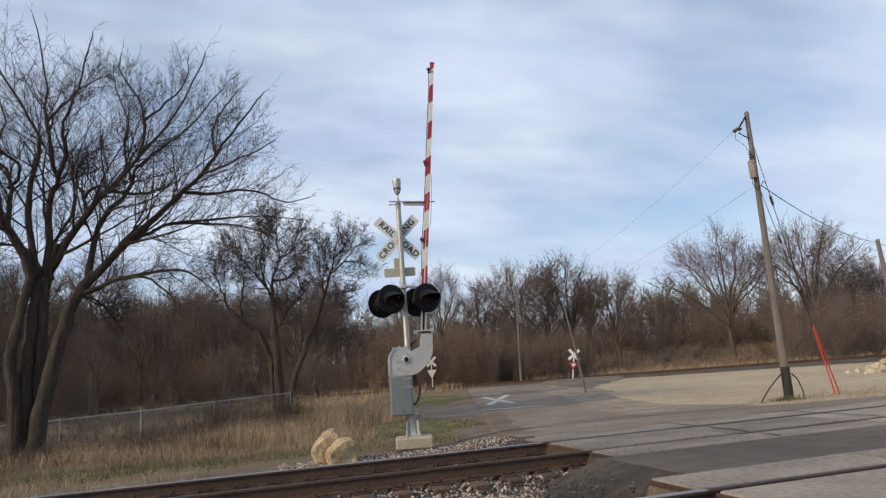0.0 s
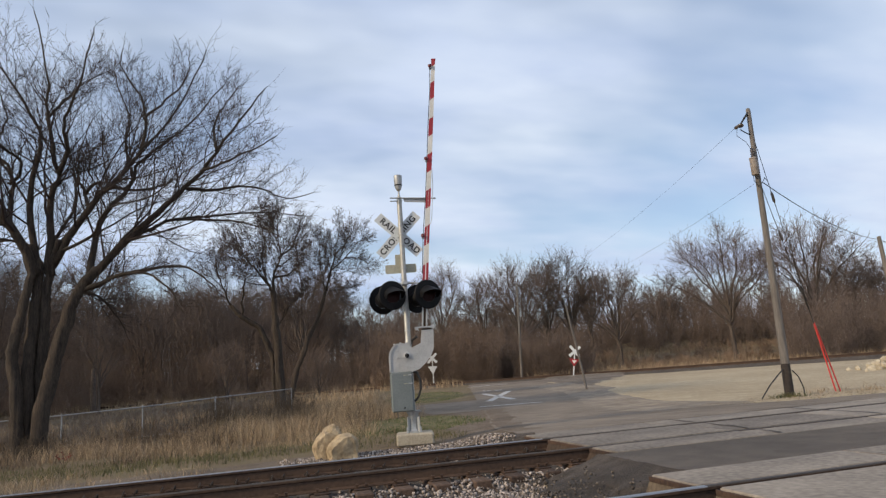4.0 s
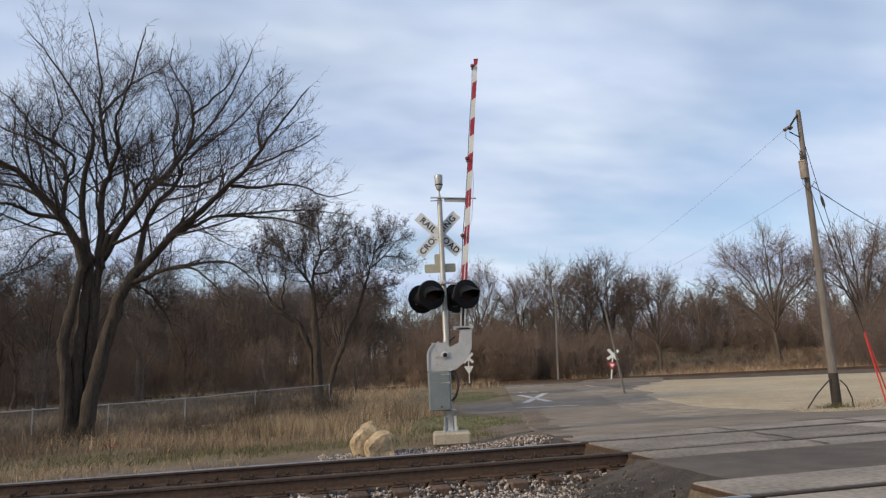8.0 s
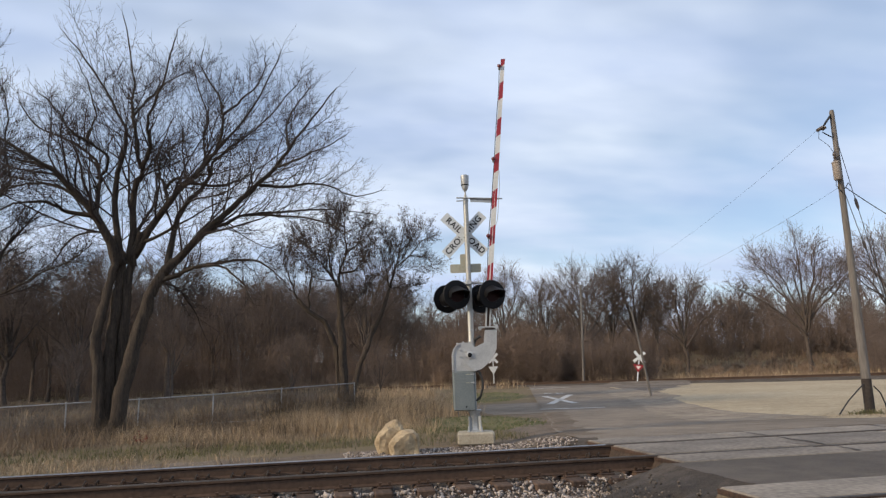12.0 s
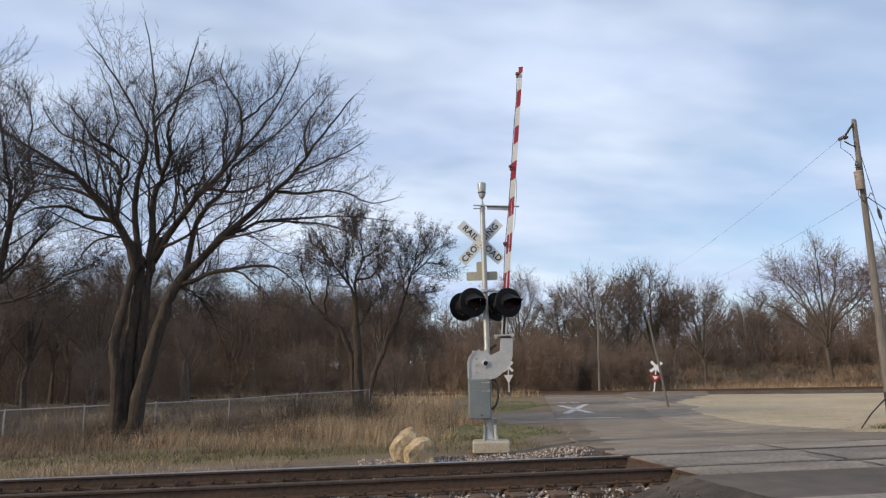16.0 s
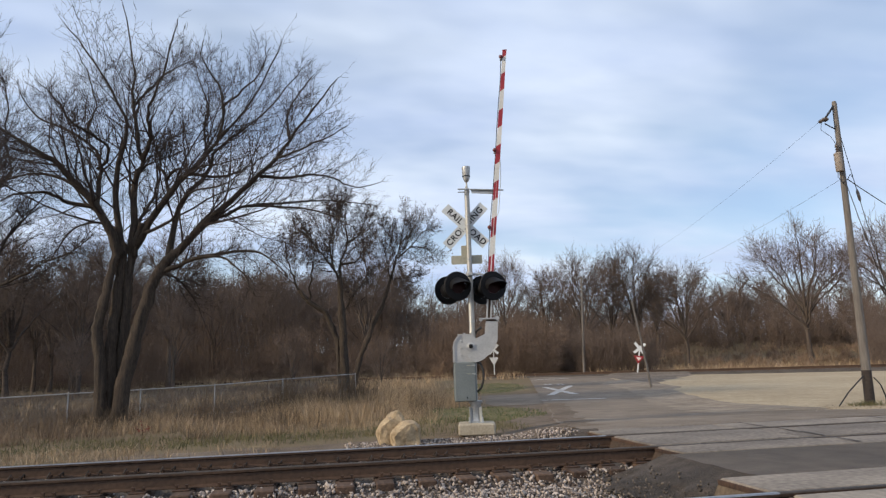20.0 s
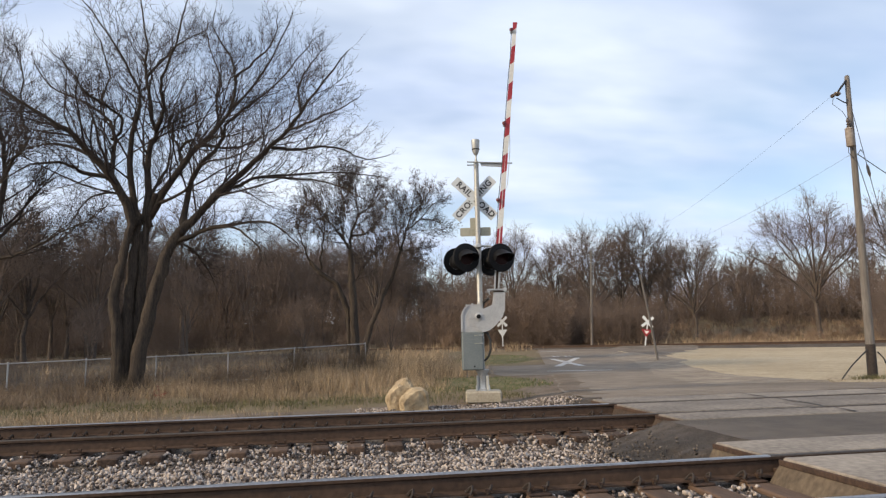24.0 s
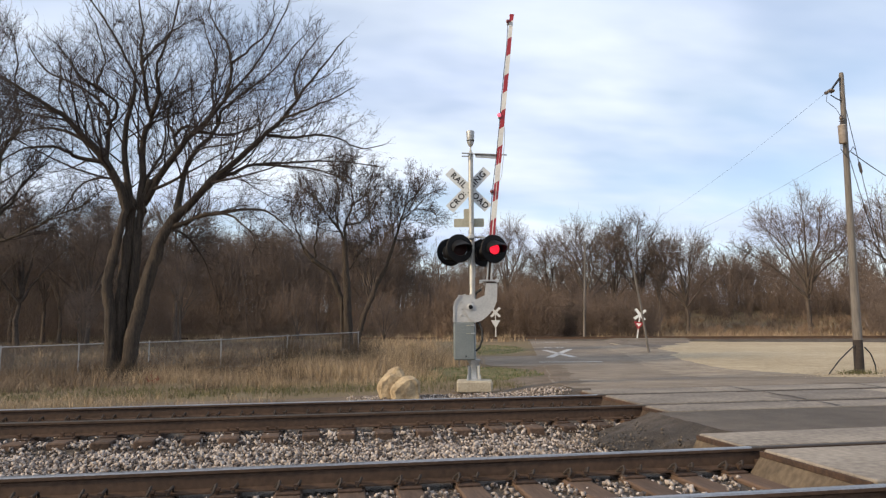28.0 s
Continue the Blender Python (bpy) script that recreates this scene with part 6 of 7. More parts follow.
def far_woods():
    """Massed tops of the woods on the rise, too far off to tell apart."""
    rs = np.random.RandomState(8)
    T, Bp, Bd, Bl = [], [], [], []
    while len(T) < 500:
        x, s = rs.uniform(-75, 150), rs.uniform(26, 95)
        y = 67.7 - 0.603 * (x - 6.3) + 1.168 * s
        if y < 72 or (x > 36 and s < 34) or (s < 48 and 38 < x < 80):
            continue
        T.append((x, y, land(x, y), rs.uniform(6.0, 11.5)))
    T = np.array(T); n = len(T)
    P = T[:, :3] - np.array([0, 0, 0.2]); D = np.stack([rs.normal(0, 0.06, n), rs.normal(0, 0.06, n), np.ones(n)], -1); D /= np.linalg.norm(D, axis=1, keepdims=True)
    A = stem_field(None, P, D, T[:, 3], np.full(n, 0.12), rs, 0.1, None, "")
    k = 14; m = n * k
    t = rs.uniform(0.28, 0.97, m); b = rs.uniform(0, 6.28, m); H = np.repeat(T[:, 3], k)
    Pb = np.repeat(P, k, 0) + np.repeat(D, k, 0) * (H * t * 0.97)[:, None]
    Db = np.stack([np.cos(b), np.sin(b), rs.uniform(0.5, 1.7, m)], -1); Db /= np.linalg.norm(Db, axis=1, keepdims=True)
    Lb = H * rs.uniform(0.26, 0.42, m) * (1.25 - 0.6 * t)
    B = stem_field(None, Pb, Db, Lb, np.full(m, 0.045), rs, 0.15, None, "", joints=1)
    j = 7; q = m * j
    u = rs.uniform(0.2, 1.0, q); c = rs.uniform(0, 6.28, q)
    Pt = np.repeat(Pb, j, 0) + np.repeat(Db * Lb[:, None], j, 0) * u[:, None]
    Dt = np.repeat(Db, j, 0) * 0.8 + np.stack([np.cos(c), np.sin(c), np.full(q, 0.5)], -1) * 0.8
    C = stem_field(None, Pt, Dt, np.repeat(Lb, j) * rs.uniform(0.25, 0.5, q), np.full(q, 0.024), rs, 0.2, None, "", joints=1)
    join_fields("far_woods", (A, B, C), HAZED_TWIG, "massed leafless trees on the rise behind the place", "woods")


far_woods()


def twiglets(tree, n, length, width, rs, material):
    """Fine end twigs along a crown's branches."""
    crown = [c for c in tree.children if c.name.startswith("crown")][0]
    co = np.zeros(len(crown.data.vertices) * 3); crown.data.vertices.foreach_get("co", co); co = co.reshape(-1, 3)
    key = np.floor(co / 0.22).astype(np.int64) @ np.array([1, 1000, 1000000])
    co = co[np.unique(key, return_index=True)[1]]
    P = co[rs.randint(0, len(co), n)]
    mid = co.mean(0)
    D = (P - mid) / 6.0 + rs.normal(0, 0.6, (n, 3)) + np.array([0, 0, 0.15])
    v, f = twig_fan(P, D, length * rs.uniform(0.5, 1.3, n), width * rs.uniform(0.7, 1.3, n), rs)
    o = arrays_mesh("fine_twig_haze", v, f, material)
    o.parent = tree
    tagged(o, "fine bare end twigs", kind="stuff")


twiglets(BIG_TREE, 6500, 0.36, 0.012, np.random.RandomState(1), TWIG)
twiglets(TREE_D, 9000, 0.36, 0.012, np.random.RandomState(2), TWIG)
twiglets(TREE_B, 4500, 0.36, 0.014, np.random.RandomState(3), TWIG)
twiglets(TREE_C, 2200, 0.34, 0.014, np.random.RandomState(4), TWIG)


# ---- branch line behind the place ----
def branch_line():
    t = thing("branch_track", Matrix.Translation((6.3, 67.7, 0.0)) @ pose(0, 0, 0, 0, 0, -31.1), "rusty single branch track on a low dark bank", "railway track", kind="structure")
    for o in (-0.75, 0.75):
        s, n = rail_shape(-110, 130, o)
        s.v = [(x, y, z + 0.36) for x, y, z in s.v]
        part("rail", s, RUST, t, "rust-brown steel rail", True, 30)
    bank = Shape()
    xs = span(-110, 130, 5)
    prof = [(-3.2, -0.25), (-1.7, 0.16), (1.7, 0.16), (3.2, -0.25)]
    for x in xs:
        wx, wy = 6.3 + x * 0.856, 67.7 - x * 0.5165
        inroad = curve_at(ROAD_L, wy) - 1 < wx < curve_at(ROAD_R, wy) + 1
        for y, z in prof:
            bank.v.append((x, y, z - (0.0)))
    for i in range(len(xs) - 1):
        bank.f += [(4 * i + k, 4 * i + 4 + k, 4 * i + 5 + k, 4 * i + 1 + k) for k in range(3)]
    part("bank", bank, BED, t, "dark cinder bank", False)
    tie = part("tie", Shape().box((0, 0, 0.13), (0.23, 2.6, 0.12)), TIE, t, smooth=False)
    tie.matrix_local = pose(-20, 0, 0)
    for i in range(1, 110):
        put_piece(tie.data, "tie", pose(-20 + 0.62 * i, 0, 0), t)
    return t


branch_line()


# ---- chain-link fence ----
def fence():
    pts = [(-20.6, 22.0, 0.55), (-18.1, 22.7, 0.57), (-15.7, 23.5, 0.59), (-13.2, 24.3, 0.61), (-10.83, 25.0, 0.64), (-8.62, 25.75, 0.69), (-6.46, 26.5, 0.73), (-4.05, 27.5, 0.79), (-1.6, 28.85, 0.91), (1.4, 30.2, 1.02)]
    g = thing("chain_link_fence", pose(0, 0, 0), "galvanised chain-link fence with a top rail in tall grass", "fence")
    for i, (x, y, z) in enumerate(pts):
        s = Shape().tube([(x, y, land(x, y) - 0.3), (x, y, z + 0.02)], 0.024 if i not in (4, 8) else 0.03, 10)
        s.lathe([(0.028, z + 0.02), (0.028, z + 0.035), (0.012, z + 0.055)], 10, pose(x, y, 0))
        part("post", s, FENCE, g)
    for a, b in zip(pts, pts[1:]):
        part("top_rail", Shape().tube([(a[0], a[1], a[2]), (b[0], b[1], b[2])], 0.019, 8), FENCE, g)
    for a, b in zip(pts[6:8], pts[7:9]):
        part("bottom_rail", Shape().tube([(a[0], a[1], land(a[0], a[1]) + 0.16), (b[0], b[1], land(b[0], b[1]) + 0.16)], 0.018, 8), FENCE, g)
    P0, D, L = [], [], []
    for a, b in zip(pts, pts[1:]):
        A, B = np.array([a[0], a[1], a[2]]), np.array([b[0], b[1], b[2]])
        w = np.linalg.norm((B - A)[:2]); n = int(w / 0.085)
        zg = min(land(a[0], a[1]), land(b[0], b[1])) + 0.04
        for k in range(-12, n + 12):
            for sg in (1, -1):
                # each wire climbs at 45 degrees across the panel
                x0 = (k + 0.5) * 0.085
                h = (a[2] + b[2]) / 2 - zg
                x1 = x0 + sg * h
                u0, u1 = max(0, min(w, x0)), max(0, min(w, x1))
                if abs(u1 - u0) < 0.05:
                    continue
                p = A + (B - A) * u0 / w; q = A + (B - A) * u1 / w
                p[2] = zg + abs(u0 - x0); q[2] = zg + abs(u1 - x0)
                P0.append(p); D.append(q - p); L.append(np.linalg.norm(q - p))
    st = stem_field("chain_link", P0, np.array(D), np.array(L), np.full(len(L), 0.0045), np.random.RandomState(1), 0.0, MESHWIRE, "dull wire chain-link mesh", "")
    st.parent = g
    return g


fence()


# ---- boulders by the signal ----
def boulder(x, y, z, outline, depth, seed, label):
    """A broken block: the hull of an uneven outline and its smaller back, roughened at three scales."""
    rng = random.Random(seed)
    bm = bmesh.new()
    for dy, shrink in ((-0.5, 0.80), (-0.28, 1.0), (0.25, 0.97), (0.5, 0.7)):
        for px, pz in outline:
            bm.verts.new((px * shrink + rng.uniform(-0.02, 0.02), dy * depth + rng.uniform(-0.03, 0.03), pz * (0.5 + 0.5 * shrink) + rng.uniform(-0.015, 0.015)))
    bmesh.ops.convex_hull(bm, input=list(bm.verts))
    bmesh.ops.delete(bm, geom=[v for v in bm.verts if not v.link_faces], context="VERTS")
    bmesh.ops.triangulate(bm, faces=list(bm.faces))
    bmesh.ops.subdivide_edges(bm, edges=list(bm.edges), cuts=5, use_grid_fill=True)
    bm.normal_update()
    o = Vector((seed, 0.5 * seed, 0))
    for v in bm.verts:
        p = v.co
        v.co = p + v.normal * (0.045 * noise.noise(p * 4 + o) + 0.022 * noise.noise(p * 11 + o) + 0.012 * noise.noise(p * 27 + o))
    me = bpy.data.meshes.new("boulder")
    bm.to_mesh(me); bm.free()
    me.materials.append(ROCK)
    me.shade_smooth()
    me.set_sharp_from_angle(angle=radians(24))
    ob = new("boulder", me)
    ob.matrix_world = pose(x, y, z, 0, 0, rng.uniform(-8, 8))
    return tagged(ob, label, "boulder", "boulders by the signal")


boulder(1.30, 13.42, -0.30, [(-0.22, 0.0), (-0.29, 0.30), (-0.22, 0.47), (-0.08, 0.60), (0.10, 0.68), (0.22, 0.60), (0.28, 0.40), (0.28, 0.0)], 0.50, 7, "tall rough buff limestone boulder beside the track")
boulder(1.52, 13.12, -0.30, [(-0.28, 0.0), (-0.29, 0.28), (-0.19, 0.42), (-0.02, 0.50), (0.16, 0.51), (0.26, 0.43), (0.30, 0.0)], 0.50, 21, "blocky buff limestone boulder beside the track")


# ---- utility poles and wires ----
def sag(a, b, drop, n=24):
    a, b = Vector(a), Vector(b)
    return [a.lerp(b, i / n) - Vector((0, 0, drop * 4 * (i / n) * (1 - i / n))) for i in range(n + 1)]


def utility_pole():
    bx, by = 14.45, 16.4
    z0 = land(bx, by)
    g = thing("utility_pole", pose(bx, by, z0), "weathered timber utility pole with a transformer and tarred foot", "utility pole", "poles")
    lean = 0.17 / 8.7
    at = lambda z, dx=0.0, dy=0.0: (lean * z + dx, dy, z)
    H = 8.42 - z0
    part("pole", Shape().tube([at(-0.3), at(1.05), at(4.0), at(H - 0.06), at(H)], [0.125, 0.118, 0.094, 0.066, 0.05], 14), POLEWOOD, g, "grey weathered timber pole")
    part("tarred_foot", Shape().tube([at(-0.1), at(1.0)], [0.13, 0.124], 14), TAR, g, "dark tarred foot")
    # top arm with insulators
    part("stand_off", Shape().tube([at(H - 0.10), at(H - 0.38, -0.26, -0.05), at(H - 0.62, -0.47, -0.08)], [0.032, 0.030, 0.026], 8).tube([at(H - 0.86), at(H - 0.80, -0.25, -0.05), at(H - 0.72, -0.45, -0.08)], [0.018, 0.016, 0.016], 8), CABLE, g, "dark stand-off arms")
    for k in range(3):
        x = -0.40 - 0.085 * k
        part("insulator", Shape().lathe([(0.02, -0.06), (0.05, -0.05), (0.03, -0.02), (0.055, 0.0), (0.03, 0.03), (0.05, 0.05), (0.015, 0.07)], 12, Matrix.Translation(at(H - 0.60 - 0.05 * (k == 2), x, -0.08)) @ pose(0, 0, 0, 0, 60, 0)), GLAZE, g, "brown porcelain insulator")
    # transformer
    tz = 6.55 - z0
    tr = part("transformer", Shape().lathe([(0.0, -0.27), (0.10, -0.27), (0.108, -0.25), (0.108, 0.21), (0.116, 0.22), (0.116, 0.24), (0.09, 0.27), (0.0, 0.28)], 20, Matrix.Translation(at(tz, -0.175, -0.12))), TANK, g, "small rust-streaked transformer can")
    part("bushing", Shape().lathe([(0.03, 0.27), (0.055, 0.31), (0.03, 0.34), (0.058, 0.38), (0.03, 0.41), (0.055, 0.45), (0.05, 0.50), (0.02, 0.56)], 12, Matrix.Translation(at(tz, -0.18, -0.12))), GLAZE, tr, "brown bushing")
    part("hanger", Shape().box(at(tz + 0.12, -0.08, -0.05), (0.12, 0.08, 0.06)).box(at(tz - 0.15, -0.08, -0.05), (0.12, 0.08, 0.06)), GALV, tr, smooth=False)
    part("drop_wire", Shape().tube([at(tz + 0.52, -0.22, -0.14), at(tz + 0.75, -0.35, -0.12), at(tz + 0.95, -0.62, -0.1), at(H - 0.62, -0.55, -0.08)], 0.008, 6), CABLE, g)
    part("drop_wire", Shape().tube([at(tz - 0.28, -0.26, -0.14), at(tz - 0.45, -0.28, -0.14), at(tz - 0.62, -0.12, -0.14), at(tz - 0.5, 0.02, -0.14), at(tz - 0.35, 0.15, -0.1), at(tz - 0.42, 0.3, -0.02)], 0.010, 6), CABLE, g)
    part("drop_wire", Shape().tube([at(tz - 0.28, -0.16, -0.14), at(tz - 0.6, -0.2, -0.16), at(tz - 0.72, -0.05, -0.16)], 0.010, 6), CABLE, g)
    # ground cables looping out of the foot
    part("ground_cable", Shape().tube([at(0.85, -0.15, -0.05), at(0.72, -0.35, -0.08), at(0.45, -0.68, -0.08), at(0.10, -0.98, -0.05), at(-0.03, -1.08, 0)], 0.018, 8), CABLE, g, "stiff looped cable")
    part("ground_cable", Shape().tube([at(0.80, 0.16, -0.05), at(0.62, 0.34, -0.05), at(0.30, 0.46, -0.05), at(-0.03, 0.52, 0)], 0.018, 8), CABLE, g, "stiff looped cable")
    return g, z0, H


pole_a, pole_z, pole_h = utility_pole()


def plain_pole(x, y, h, lean, r, label, mat_=POLEWOOD):
    z = land(x, y)
    g = thing("utility_pole", pose(x, y, z), label, "utility pole", "poles")
    part("pole", Shape().tube([(0, 0, -0.3), (lean * 0.5, 0, h * 0.5), (lean, 0, h)], [r, r * 0.85, r * 0.68], 10), mat_, g, "timber pole")
    return g, Vector((x + lean, y, z + h))


pole_b, top_b = plain_pole(29.9, 26.0, 6.5, -0.25, 0.14, "weathered timber pole at the lot's edge")
pole_c, top_c = plain_pole(24.4, 62.0, 9.4, 0.4, 0.13, "tall grey timber pole by the far crossing")
stub, top_s = plain_pole(16.6, 33.0, 4.5, -0.75, 0.065, "leaning short timber post beside the road")


def wire(name, pts, r, label):
    return tagged(obj(name, Shape().tube(pts, r, 4), CABLE, True, None), label, "wire", "overhead wires")


wire("overhead_wire", sag((14.05, 16.32, 7.80), top_c + Vector((0.5, 0, -0.2)), 1.0), 0.003, "thin dark overhead power line")
wire("overhead_wire", sag((14.40, 16.30, 6.05), top_c + Vector((0.1, 0, -1.4)), 1.1), 0.0035, "thin dark overhead service line")
wire("overhead_wire", sag((14.70, 16.40, 6.10), top_b - Vector((0, 0, 0.15)), 0.35), 0.013, "thick dark service cable between two poles")
wire("overhead_wire", sag(top_b - Vector((0, 0, 0.15)), (58, 40, 6.0), 0.6), 0.013, "thick dark service cable leaving a pole")


def guy_wires():
    for k, (z, gx, gy) in enumerate(((7.9, 16.22, 16.55), (6.25, 16.42, 16.58))):
        g = thing("guy_wire", pose(gx, gy, land(gx, gy)), "steel guy wire with an orange guard at its foot", "guy wire", "guy wires")
        top = Vector((14.58, 16.4, z)) - Vector((gx, gy, land(gx, gy)))
        part("cable", Shape().tube([(0, 0, -0.05), top], 0.010, 6), CABLE, g)
        part("guard", Shape().tube([top * 0.012, top * (0.255 if k == 0 else 0.325)], 0.020, 8), ORANGE, g, "bright orange plastic guard")
        part("strain_insulator", Shape().tube([top * 0.70, top * 0.71, top * 0.735, top * 0.745], [0.012, 0.04, 0.04, 0.012], 8), GLAZE, g)


guy_wires()


# ---- pale rubble on the lot ----
def rubble():
    rng = random.Random(6)
    base = None
    for i in range(74):
        x, y = 30.2 + rng.gauss(0, 1.05), 26.9 + rng.gauss(0, 0.6)
        s = rng.uniform(0.09, 0.25)
        sh = Shape()
        sh.v = [tuple(np.array(v) * (1 + rng.uniform(-0.25, 0.15)) * s) for v in ICO_V]
        sh.f = [tuple(int(k) for k in f) for f in ICO_F]
        o = obj("rubble_stone", sh, PALEROCK, False)
        lift = 0.5 * math.exp(-((x - 30.2) ** 2 / 2 + (y - 26.9) ** 2 / 0.6)) 
        o.matrix_world = pose(x, y, land(x, y) + 0.03 + s * 0.5 + lift, 0, 0, rng.uniform(0, 360))
        tagged(o, "pale limestone rubble stone heaped on the gravel lot", "stone", "rubble heap")


rubble()


# ---- grass ----
def grass(name, P, H, lean, width, rs, material, label):
    n = len(P)
    P = np.asarray(P, float)
    a = rs.uniform(0, 2 * np.pi, n)
    U = np.stack([np.cos(a), np.sin(a), np.zeros(n)], -1)
    b = rs.uniform(0, 2 * np.pi, n)
    Ld = np.stack([np.cos(b), np.sin(b), np.zeros(n)], -1) * (rs.gamma(2.0, lean / 2, n) * H)[:, None]
    w = width * rs.uniform(0.6, 1.4, n)
    V = np.zeros((n, 6, 3))
    for j, (f, wf, lf) in enumerate(((0.0, 1.0, 0.0), (0.55, 0.75, 0.35), (1.0, 0.18, 1.0))):
        c = P + Ld * lf
        c[:, 2] += H * f * (1 - 0.12 * (j == 2))
        V[:, 2 * j] = c + U * (w * wf)[:, None]
        V[:, 2 * j + 1] = c - U * (w * wf)[:, None]
    F = np.array([[0, 1, 3, 2], [2, 3, 5, 4]])[None] + (np.arange(n) * 6)[:, None, None]
    return tagged(arrays_mesh(name, V.reshape(-1, 3), F.reshape(-1, 4), material), label, "grass", kind="stuff")


def scatter(n, x0, x1, y0, y1, rs, clump=0, ok=None, spread=0.12):
    out = []
    k = 0
    while len(out) < n and k < 6 * n:
        k += 1
        x, y = rs.uniform(x0, x1), rs.uniform(y0, y1)
        if ok and not ok(x, y):
            continue
        for _ in range(max(1, clump)):
            xx, yy = x + rs.normal(0, spread), y + rs.normal(0, spread)
            if curve_at(ROAD_L, yy) - 0.1 < xx < curve_at(ROAD_R, yy) + 0.1:
                continue
            out.append((xx, yy, land(xx, yy) - 0.02))
    return out


def all_grass():
    rs = np.random.RandomState(99)
    away = lambda x, y: noise.noise((x * 0.5, y * 0.5, 7)) > -0.25
    drive = lambda x, y: not (x > 5.6 and 24.3 < y < 33.0)
    P = scatter(16000, -34, 0.6, 12.6, 15.0, rs, 8, lambda x, y: away(x, y) and rs.rand() < 0.08 + 0.92 * step(-0.5, -4.5, x - 0.7 * noise.noise((x, y, 2))), 0.10)
    grass("track_side_straw", P, rs.uniform(0.06, 0.24, len(P)), 0.6, 0.0045, rs, STRAW, "thin flattened straw beside the track")
    P = scatter(22000, -34, 4.6, 14.6, 19.0, rs, 8, None, 0.14)
    grass("verge_grass", P, rs.uniform(0.05, 0.19, len(P)), 0.5, 0.0055, rs, GREENGRASS, "short fading green and straw grass")
    tall = lambda x, y: drive(x, y) and not (x > 3.2 and 18.2 < y < 24) and noise.noise((x * 0.35, y * 0.35, 1)) > -0.42 + 0.25 * (y < 20)
    P = np.array(scatter(64000, -34, 5.8, 18.0, 29.5, rs, 16, tall, 0.20))
    tint = np.array([noise.noise((p[0] * 0.22, p[1] * 0.3, 4)) for p in P])
    gold = tint + 0.16 * (P[:, 0] + 3.5) + rs.normal(0, 0.16, len(P)) > 0.0
    hh = np.array([0.25 + 0.22 * step(18, 21, p[1]) + 0.30 * step(-3.0, 1.5, p[0]) * step(18.0, 20.5, p[1]) + 0.42 * noise.noise((p[0] * 0.55, p[1] * 0.55, 2)) + 0.16 * noise.noise((p[0] * 1.7, p[1] * 1.7, 5)) for p in P])
    hh = np.maximum(hh, 0.12) * rs.uniform(0.35, 1.25, len(P))
    grass("tall_dry_grass", P[gold], hh[gold], 0.55, 0.0048, rs, STRAW, "tall dry straw-coloured grass in front of the fence")
    grass("dead_brown_grass", P[~gold], hh[~gold], 0.65, 0.0052, rs, BROWNGRASS, "matted dead brown grass around the tree")
    P = scatter(20000, -48, 5.0, 29.0, 64, rs, 10, lambda x, y: noise.noise((x * 0.12, y * 0.12, 6)) > -0.3, 0.35)
    grass("field_grass", P, rs.uniform(0.2, 0.55, len(P)), 0.5, 0.016, rs, FIELDWEED, "flattened grey-brown grass in the field behind the fence")
    P = scatter(6000, -36, 4.4, 29.5, 41, rs, 10, lambda x, y: x > -6 or noise.noise((x * 0.3, y * 0.3, 6)) > 0.1, 0.25) + scatter(2600, 0, 8.0, 40, 50, rs, 10, lambda x, y: x < 0.165 * y, 0.25)
    grass("field_straw", P, rs.uniform(0.25, 0.75, len(P)), 0.3, 0.012, rs, STRAW, "dry straw grass behind the fence")
    P = scatter(5200, 1.6, 7.0, 18, 24, rs, 8, lambda x, y: ((x - 4.2) / 2.6) ** 2 + ((y - 21) / 3.0) ** 2 < 1, 0.12) + scatter(7000, 5.0, 14.5, 34, 49, rs, 8, lambda x, y: ((x - 9.9 - 0.27 * (y - 41.5)) / 2.3) ** 2 + ((y - 41.5) / 7.2) ** 2 < 1, 0.15)
    half = rs.rand(len(P)) < 0.86
    P = np.array(P)
    grass("island_grass", P[half], rs.uniform(0.04, 0.12, half.sum()), 0.4, 0.010, rs, LUSH, "short green grass on the islands")
    grass("island_straw", P[~half], rs.uniform(0.04, 0.14, (~half).sum()), 0.4, 0.007, rs, STRAW, "thin straw among the islands' grass")
    Q = []
    while len(Q) < 15000:
        x = rs.uniform(-40, 105)
        s = rs.uniform(3.2, 8.5) if rs.rand() < 0.7 else rs.uniform(-5.5, -3.0)
        if s < 0 and x > 20:
            continue
        y = 67.7 - 0.603 * (x - 6.3) + 1.168 * s
        if curve_at(ROAD_L, y) - 0.5 < x < curve_at(ROAD_R, y) + 0.5:
            continue
        for _ in range(6):
            xx, yy = x + rs.normal(0, 0.35), y + rs.normal(0, 0.35)
            Q.append((xx, yy, land(xx, yy) - 0.02))
    grass("branch_straw", Q, rs.uniform(0.35, 1.0, len(Q)), 0.3, 0.022, rs, STRAW, "golden dry grass along the branch line")
    Q = []
    while len(Q) < 9000:
        x, s = rs.uniform(36, 84), rs.uniform(8, 46)
        y = 67.7 - 0.603 * (x - 6.3) + 1.168 * s
        Q.append((x, y, land(x, y) - 0.02))
    grass("hill_straw", Q, rs.uniform(0.4, 0.9, len(Q)), 0.35, 0.03, rs, BROWNGRASS, "dry grass on the open rise")
    P = [(14.1 + rs.normal(0, 0.28), 16.1 + rs.normal(0, 0.16), land(14.1, 16.1)) for _ in range(500)]
    grass("pole_tuft", P, rs.uniform(0.08, 0.28, len(P)), 0.4, 0.007, rs, GREENGRASS, "green tuft at the pole's foot")
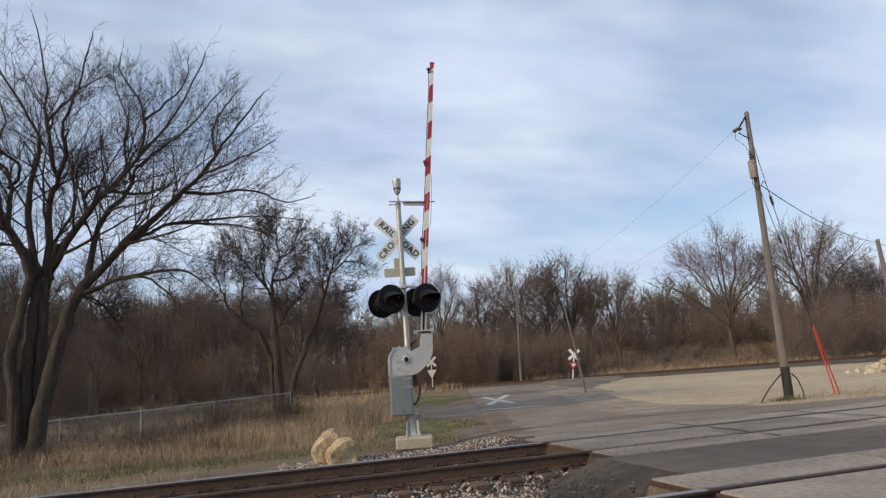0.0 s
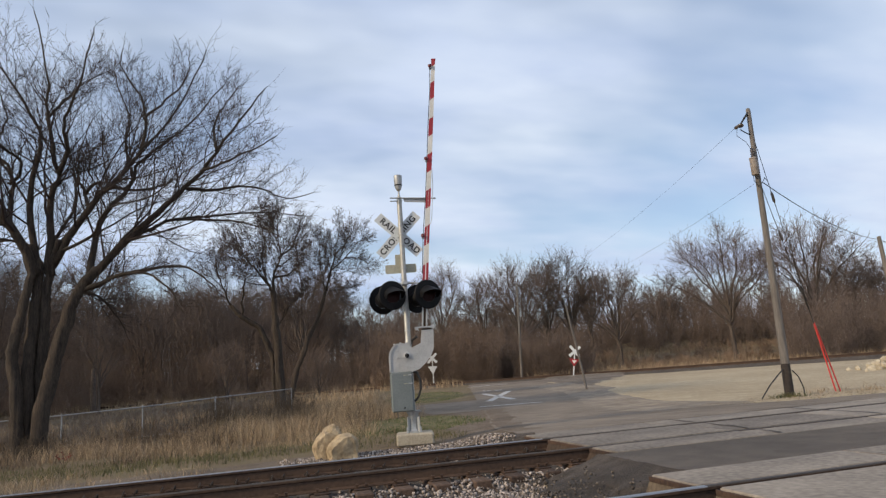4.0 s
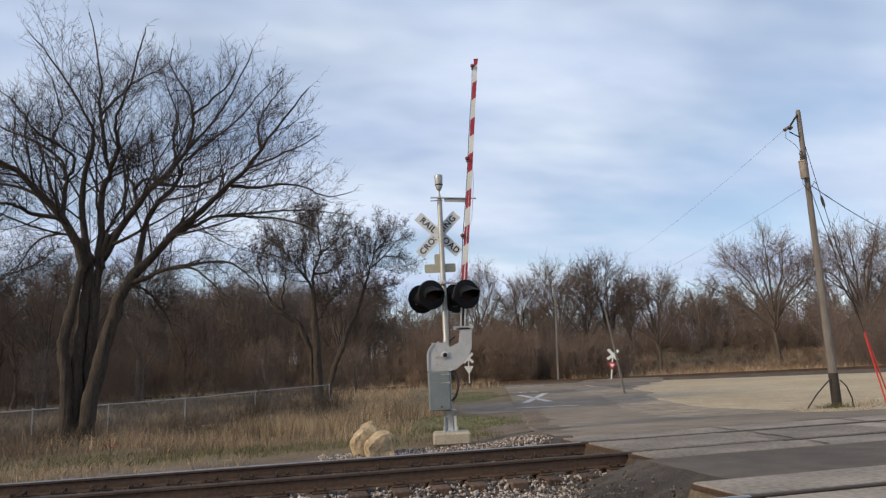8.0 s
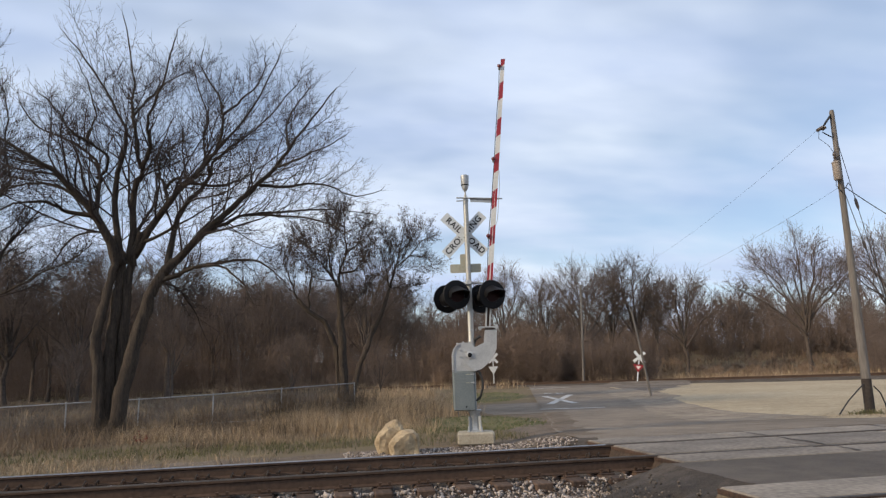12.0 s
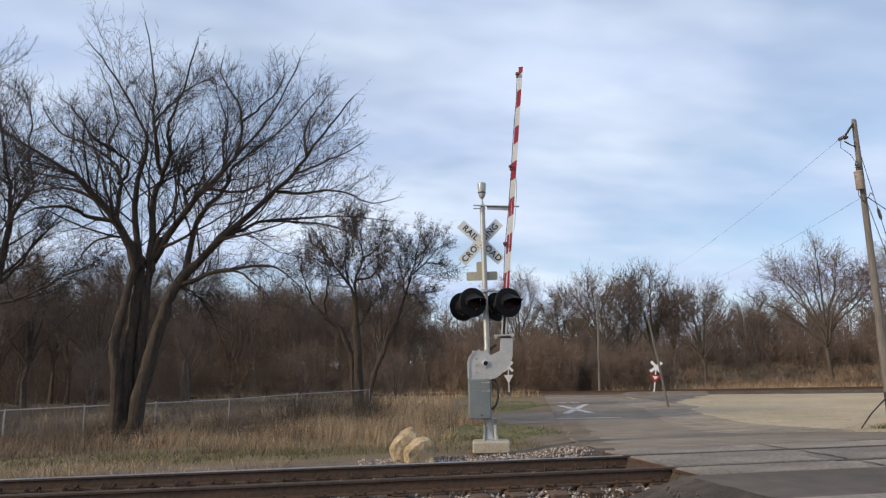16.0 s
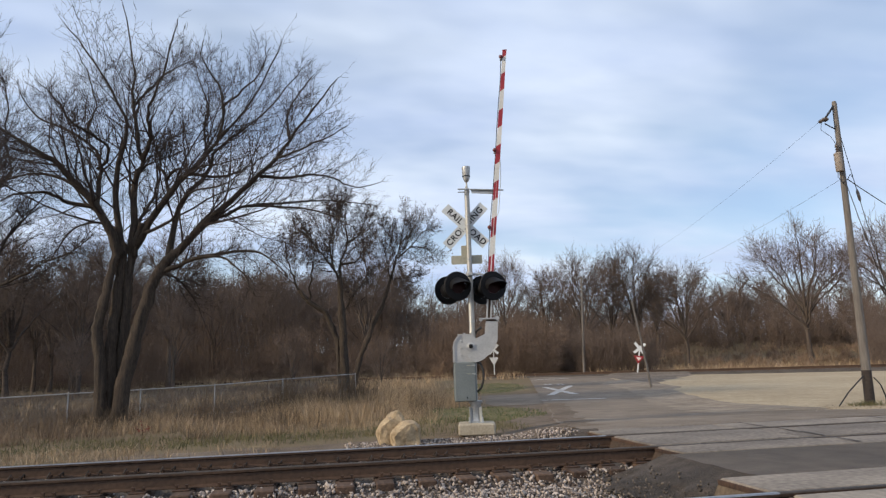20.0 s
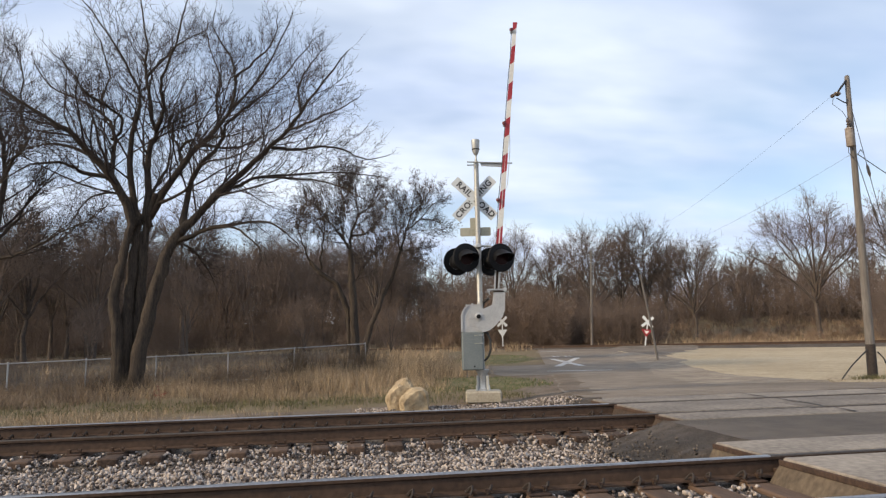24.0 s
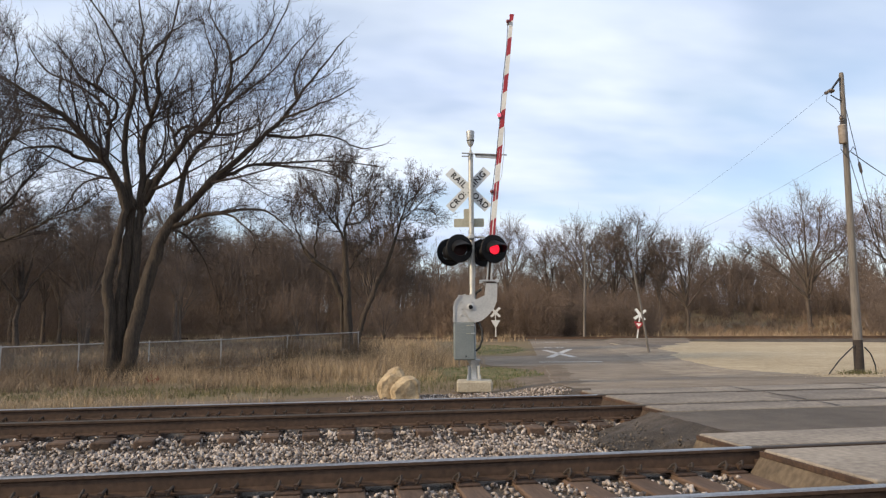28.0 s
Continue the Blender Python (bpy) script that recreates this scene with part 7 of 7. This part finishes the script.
    P = scatter(2500, 15.5, 30, 14.2, 17.5, rs, 8, lambda x, y: noise.noise((x, y, 3)) > -0.1 and x > 15.2, 0.15)
    grass("lot_edge_straw", P, rs.uniform(0.08, 0.35, len(P)), 0.4, 0.008, rs, STRAW, "sparse straw along the lot's edge")


all_grass()


def weeds():
    """Dark dead weed stalks and low brambles standing in the grass."""
    rs = np.random.RandomState(17)
    spots = []
    while len(spots) < 90:
        x, y = rs.uniform(-30, 3.5), rs.uniform(20, 29)
        if noise.noise((x * 0.3, y * 0.3, 11)) > 0.05 and not (x > -2.6 and y > 24.2):
            spots.append((x, y, rs.uniform(0.6, 1.2)))
    spots += [(-7.3, 23.3, 0.8), (-6.95, 23.2, 0.9), (-6.5, 23.2, 0.8), (-6.1, 23.3, 0.9), (-5.8, 23.6, 0.7), (-7.6, 23.6, 0.7)] * 2
    brush("dead_weeds", spots, 12, 0.5, 1.05, rs, "dark dead weed stalks standing in the grass", 0.006, 7, 0.45, WEED)
    spots = []
    while len(spots) < 420:
        x, y = rs.uniform(-30, 2.0), rs.uniform(24, 44)
        if y > 29.6 + 0.43 * (x - 1.4) and noise.noise((x * 0.2, y * 0.2, 15)) > -0.25:
            spots.append((x, y, rs.uniform(0.6, 1.1)))
    brush("field_weeds", spots, 12, 0.45, 0.95, rs, "grey-brown dead weeds filling the field behind the fence", 0.006, 8, 0.5, FIELDWEED)
    low = [(rs.uniform(-2.2, 2.2), rs.uniform(27.6, 30.0), rs.uniform(0.7, 1.1)) for _ in range(26)]
    brush("fence_bramble", [q for q in low if not (q[0] > -2.6 and 24.3 < q[1] < 27)], 14, 0.8, 1.6, rs, "dark leafless bramble tangled in the fence", 0.007, 9, 0.5, WEED)


weeds()


def lot_chips():
    """Loose limestone chips along the lot's ragged edge."""
    r = np.random.RandomState(12)
    P = []
    for _ in range(7000):
        y = r.uniform(13.6, 40)
        x = curve_at(ROAD_R, y) + r.normal(0.4, 0.7) + (r.uniform(0, 6) if y < 17 else r.uniform(0, 9) * (r.rand() < 0.4))
        if x < curve_at(ROAD_R, y) - 1.0:
            continue
        z = max(land(x, y) + 0.05, curve_at(ROAD_Z, y)) if x > curve_at(ROAD_R, y) else curve_at(ROAD_Z, y)
        P.append((x, y, z))
    stone_field("lot_chips", P, r.uniform(0.006, 0.022, len(P)), r, LOTSTONE, "loose pale limestone chips at the lot's edge")


lot_chips()


def marker_stake(x, y):
    g = thing("marker_stake", pose(x, y, land(x, y)), "short orange marker stake in the tall grass", "marker stake")
    part("stake", Shape().box((0, 0, 0.16), (0.03, 0.03, 0.44), bev=0.004), POLEWOOD, g, "weathered timber stake", smooth=False)
    part("marker", Shape().box((0, -0.025, 0.36), (0.20, 0.012, 0.15), bev=0.004), ORANGE, g, "faded orange marker plate", smooth=False)


marker_stake(4.65, 23.6)


def red_seedling(x, y):
    """A knee-high seedling that still holds its red leaves."""
    rng = random.Random(4)
    g = thing("seedling", pose(x, y, land(x, y)), "small seedling with dull red autumn leaves in the grass", "seedling")
    st, lf = Shape(), Shape()
    for k in range(6):
        a = rng.uniform(0, 6.28)
        tip = Vector((0.22 * math.cos(a), 0.2 * math.sin(a), rng.uniform(0.28, 0.5)))
        st.tube([(0, 0, -0.03), tip * 0.5, tip], [0.006, 0.004, 0.002], 5)
        for j in range(7):
            c = tip * rng.uniform(0.45, 1.0)
            d = Vector((rng.gauss(0, 1), rng.gauss(0, 1), rng.gauss(-0.3, 0.5))).normalized() * rng.uniform(0.04, 0.065)
            w = d.cross(Vector((rng.gauss(0, 1), rng.gauss(0, 1), rng.gauss(0, 1)))).normalized() * 0.018
            o = len(lf.v)
            lf.v += [tuple(c), tuple(c + d * 0.5 + w), tuple(c + d), tuple(c + d * 0.5 - w)]
            lf.f.append((o, o + 1, o + 2, o + 3))
    part("stems", st, WEED, g)
    part("leaves", lf, REDLEAF, g, "dull red leaves", smooth=False)


red_seedling(-4.5, 18.9)


# ---- what moves: the flashing lamps, turned about their axles ----
def lamp_rows(switches, at=(0, 0, 0)):
    """switches: the times at which the lamp changes; dark at first."""
    rows, turn = [(0.0, pose(*at, 0, 0, 0))], 0
    for t in switches:
        for k in range(4):
            rows.append((t - (3 - k) / 30.0, pose(*at, 0, 0, turn + 60 * k)))
        turn += 180
    rows.append((28.0 if rows[-1][0] < 28.0 else rows[-1][0] + 0.1, pose(*at, 0, 0, turn)))
    return rows


def motions():
    walk(LAMPS[0], lamp_rows([25.1, 25.6, 26.2, 26.8, 27.4, 28.0]))
    walk(LAMPS[1], lamp_rows([25.6, 26.2, 26.8, 27.4, 28.0]))
    for lens, at in ARM_LAMPS:
        walk(lens, lamp_rows([25.6, 26.2, 26.8, 27.4, 28.0], at))


motions()
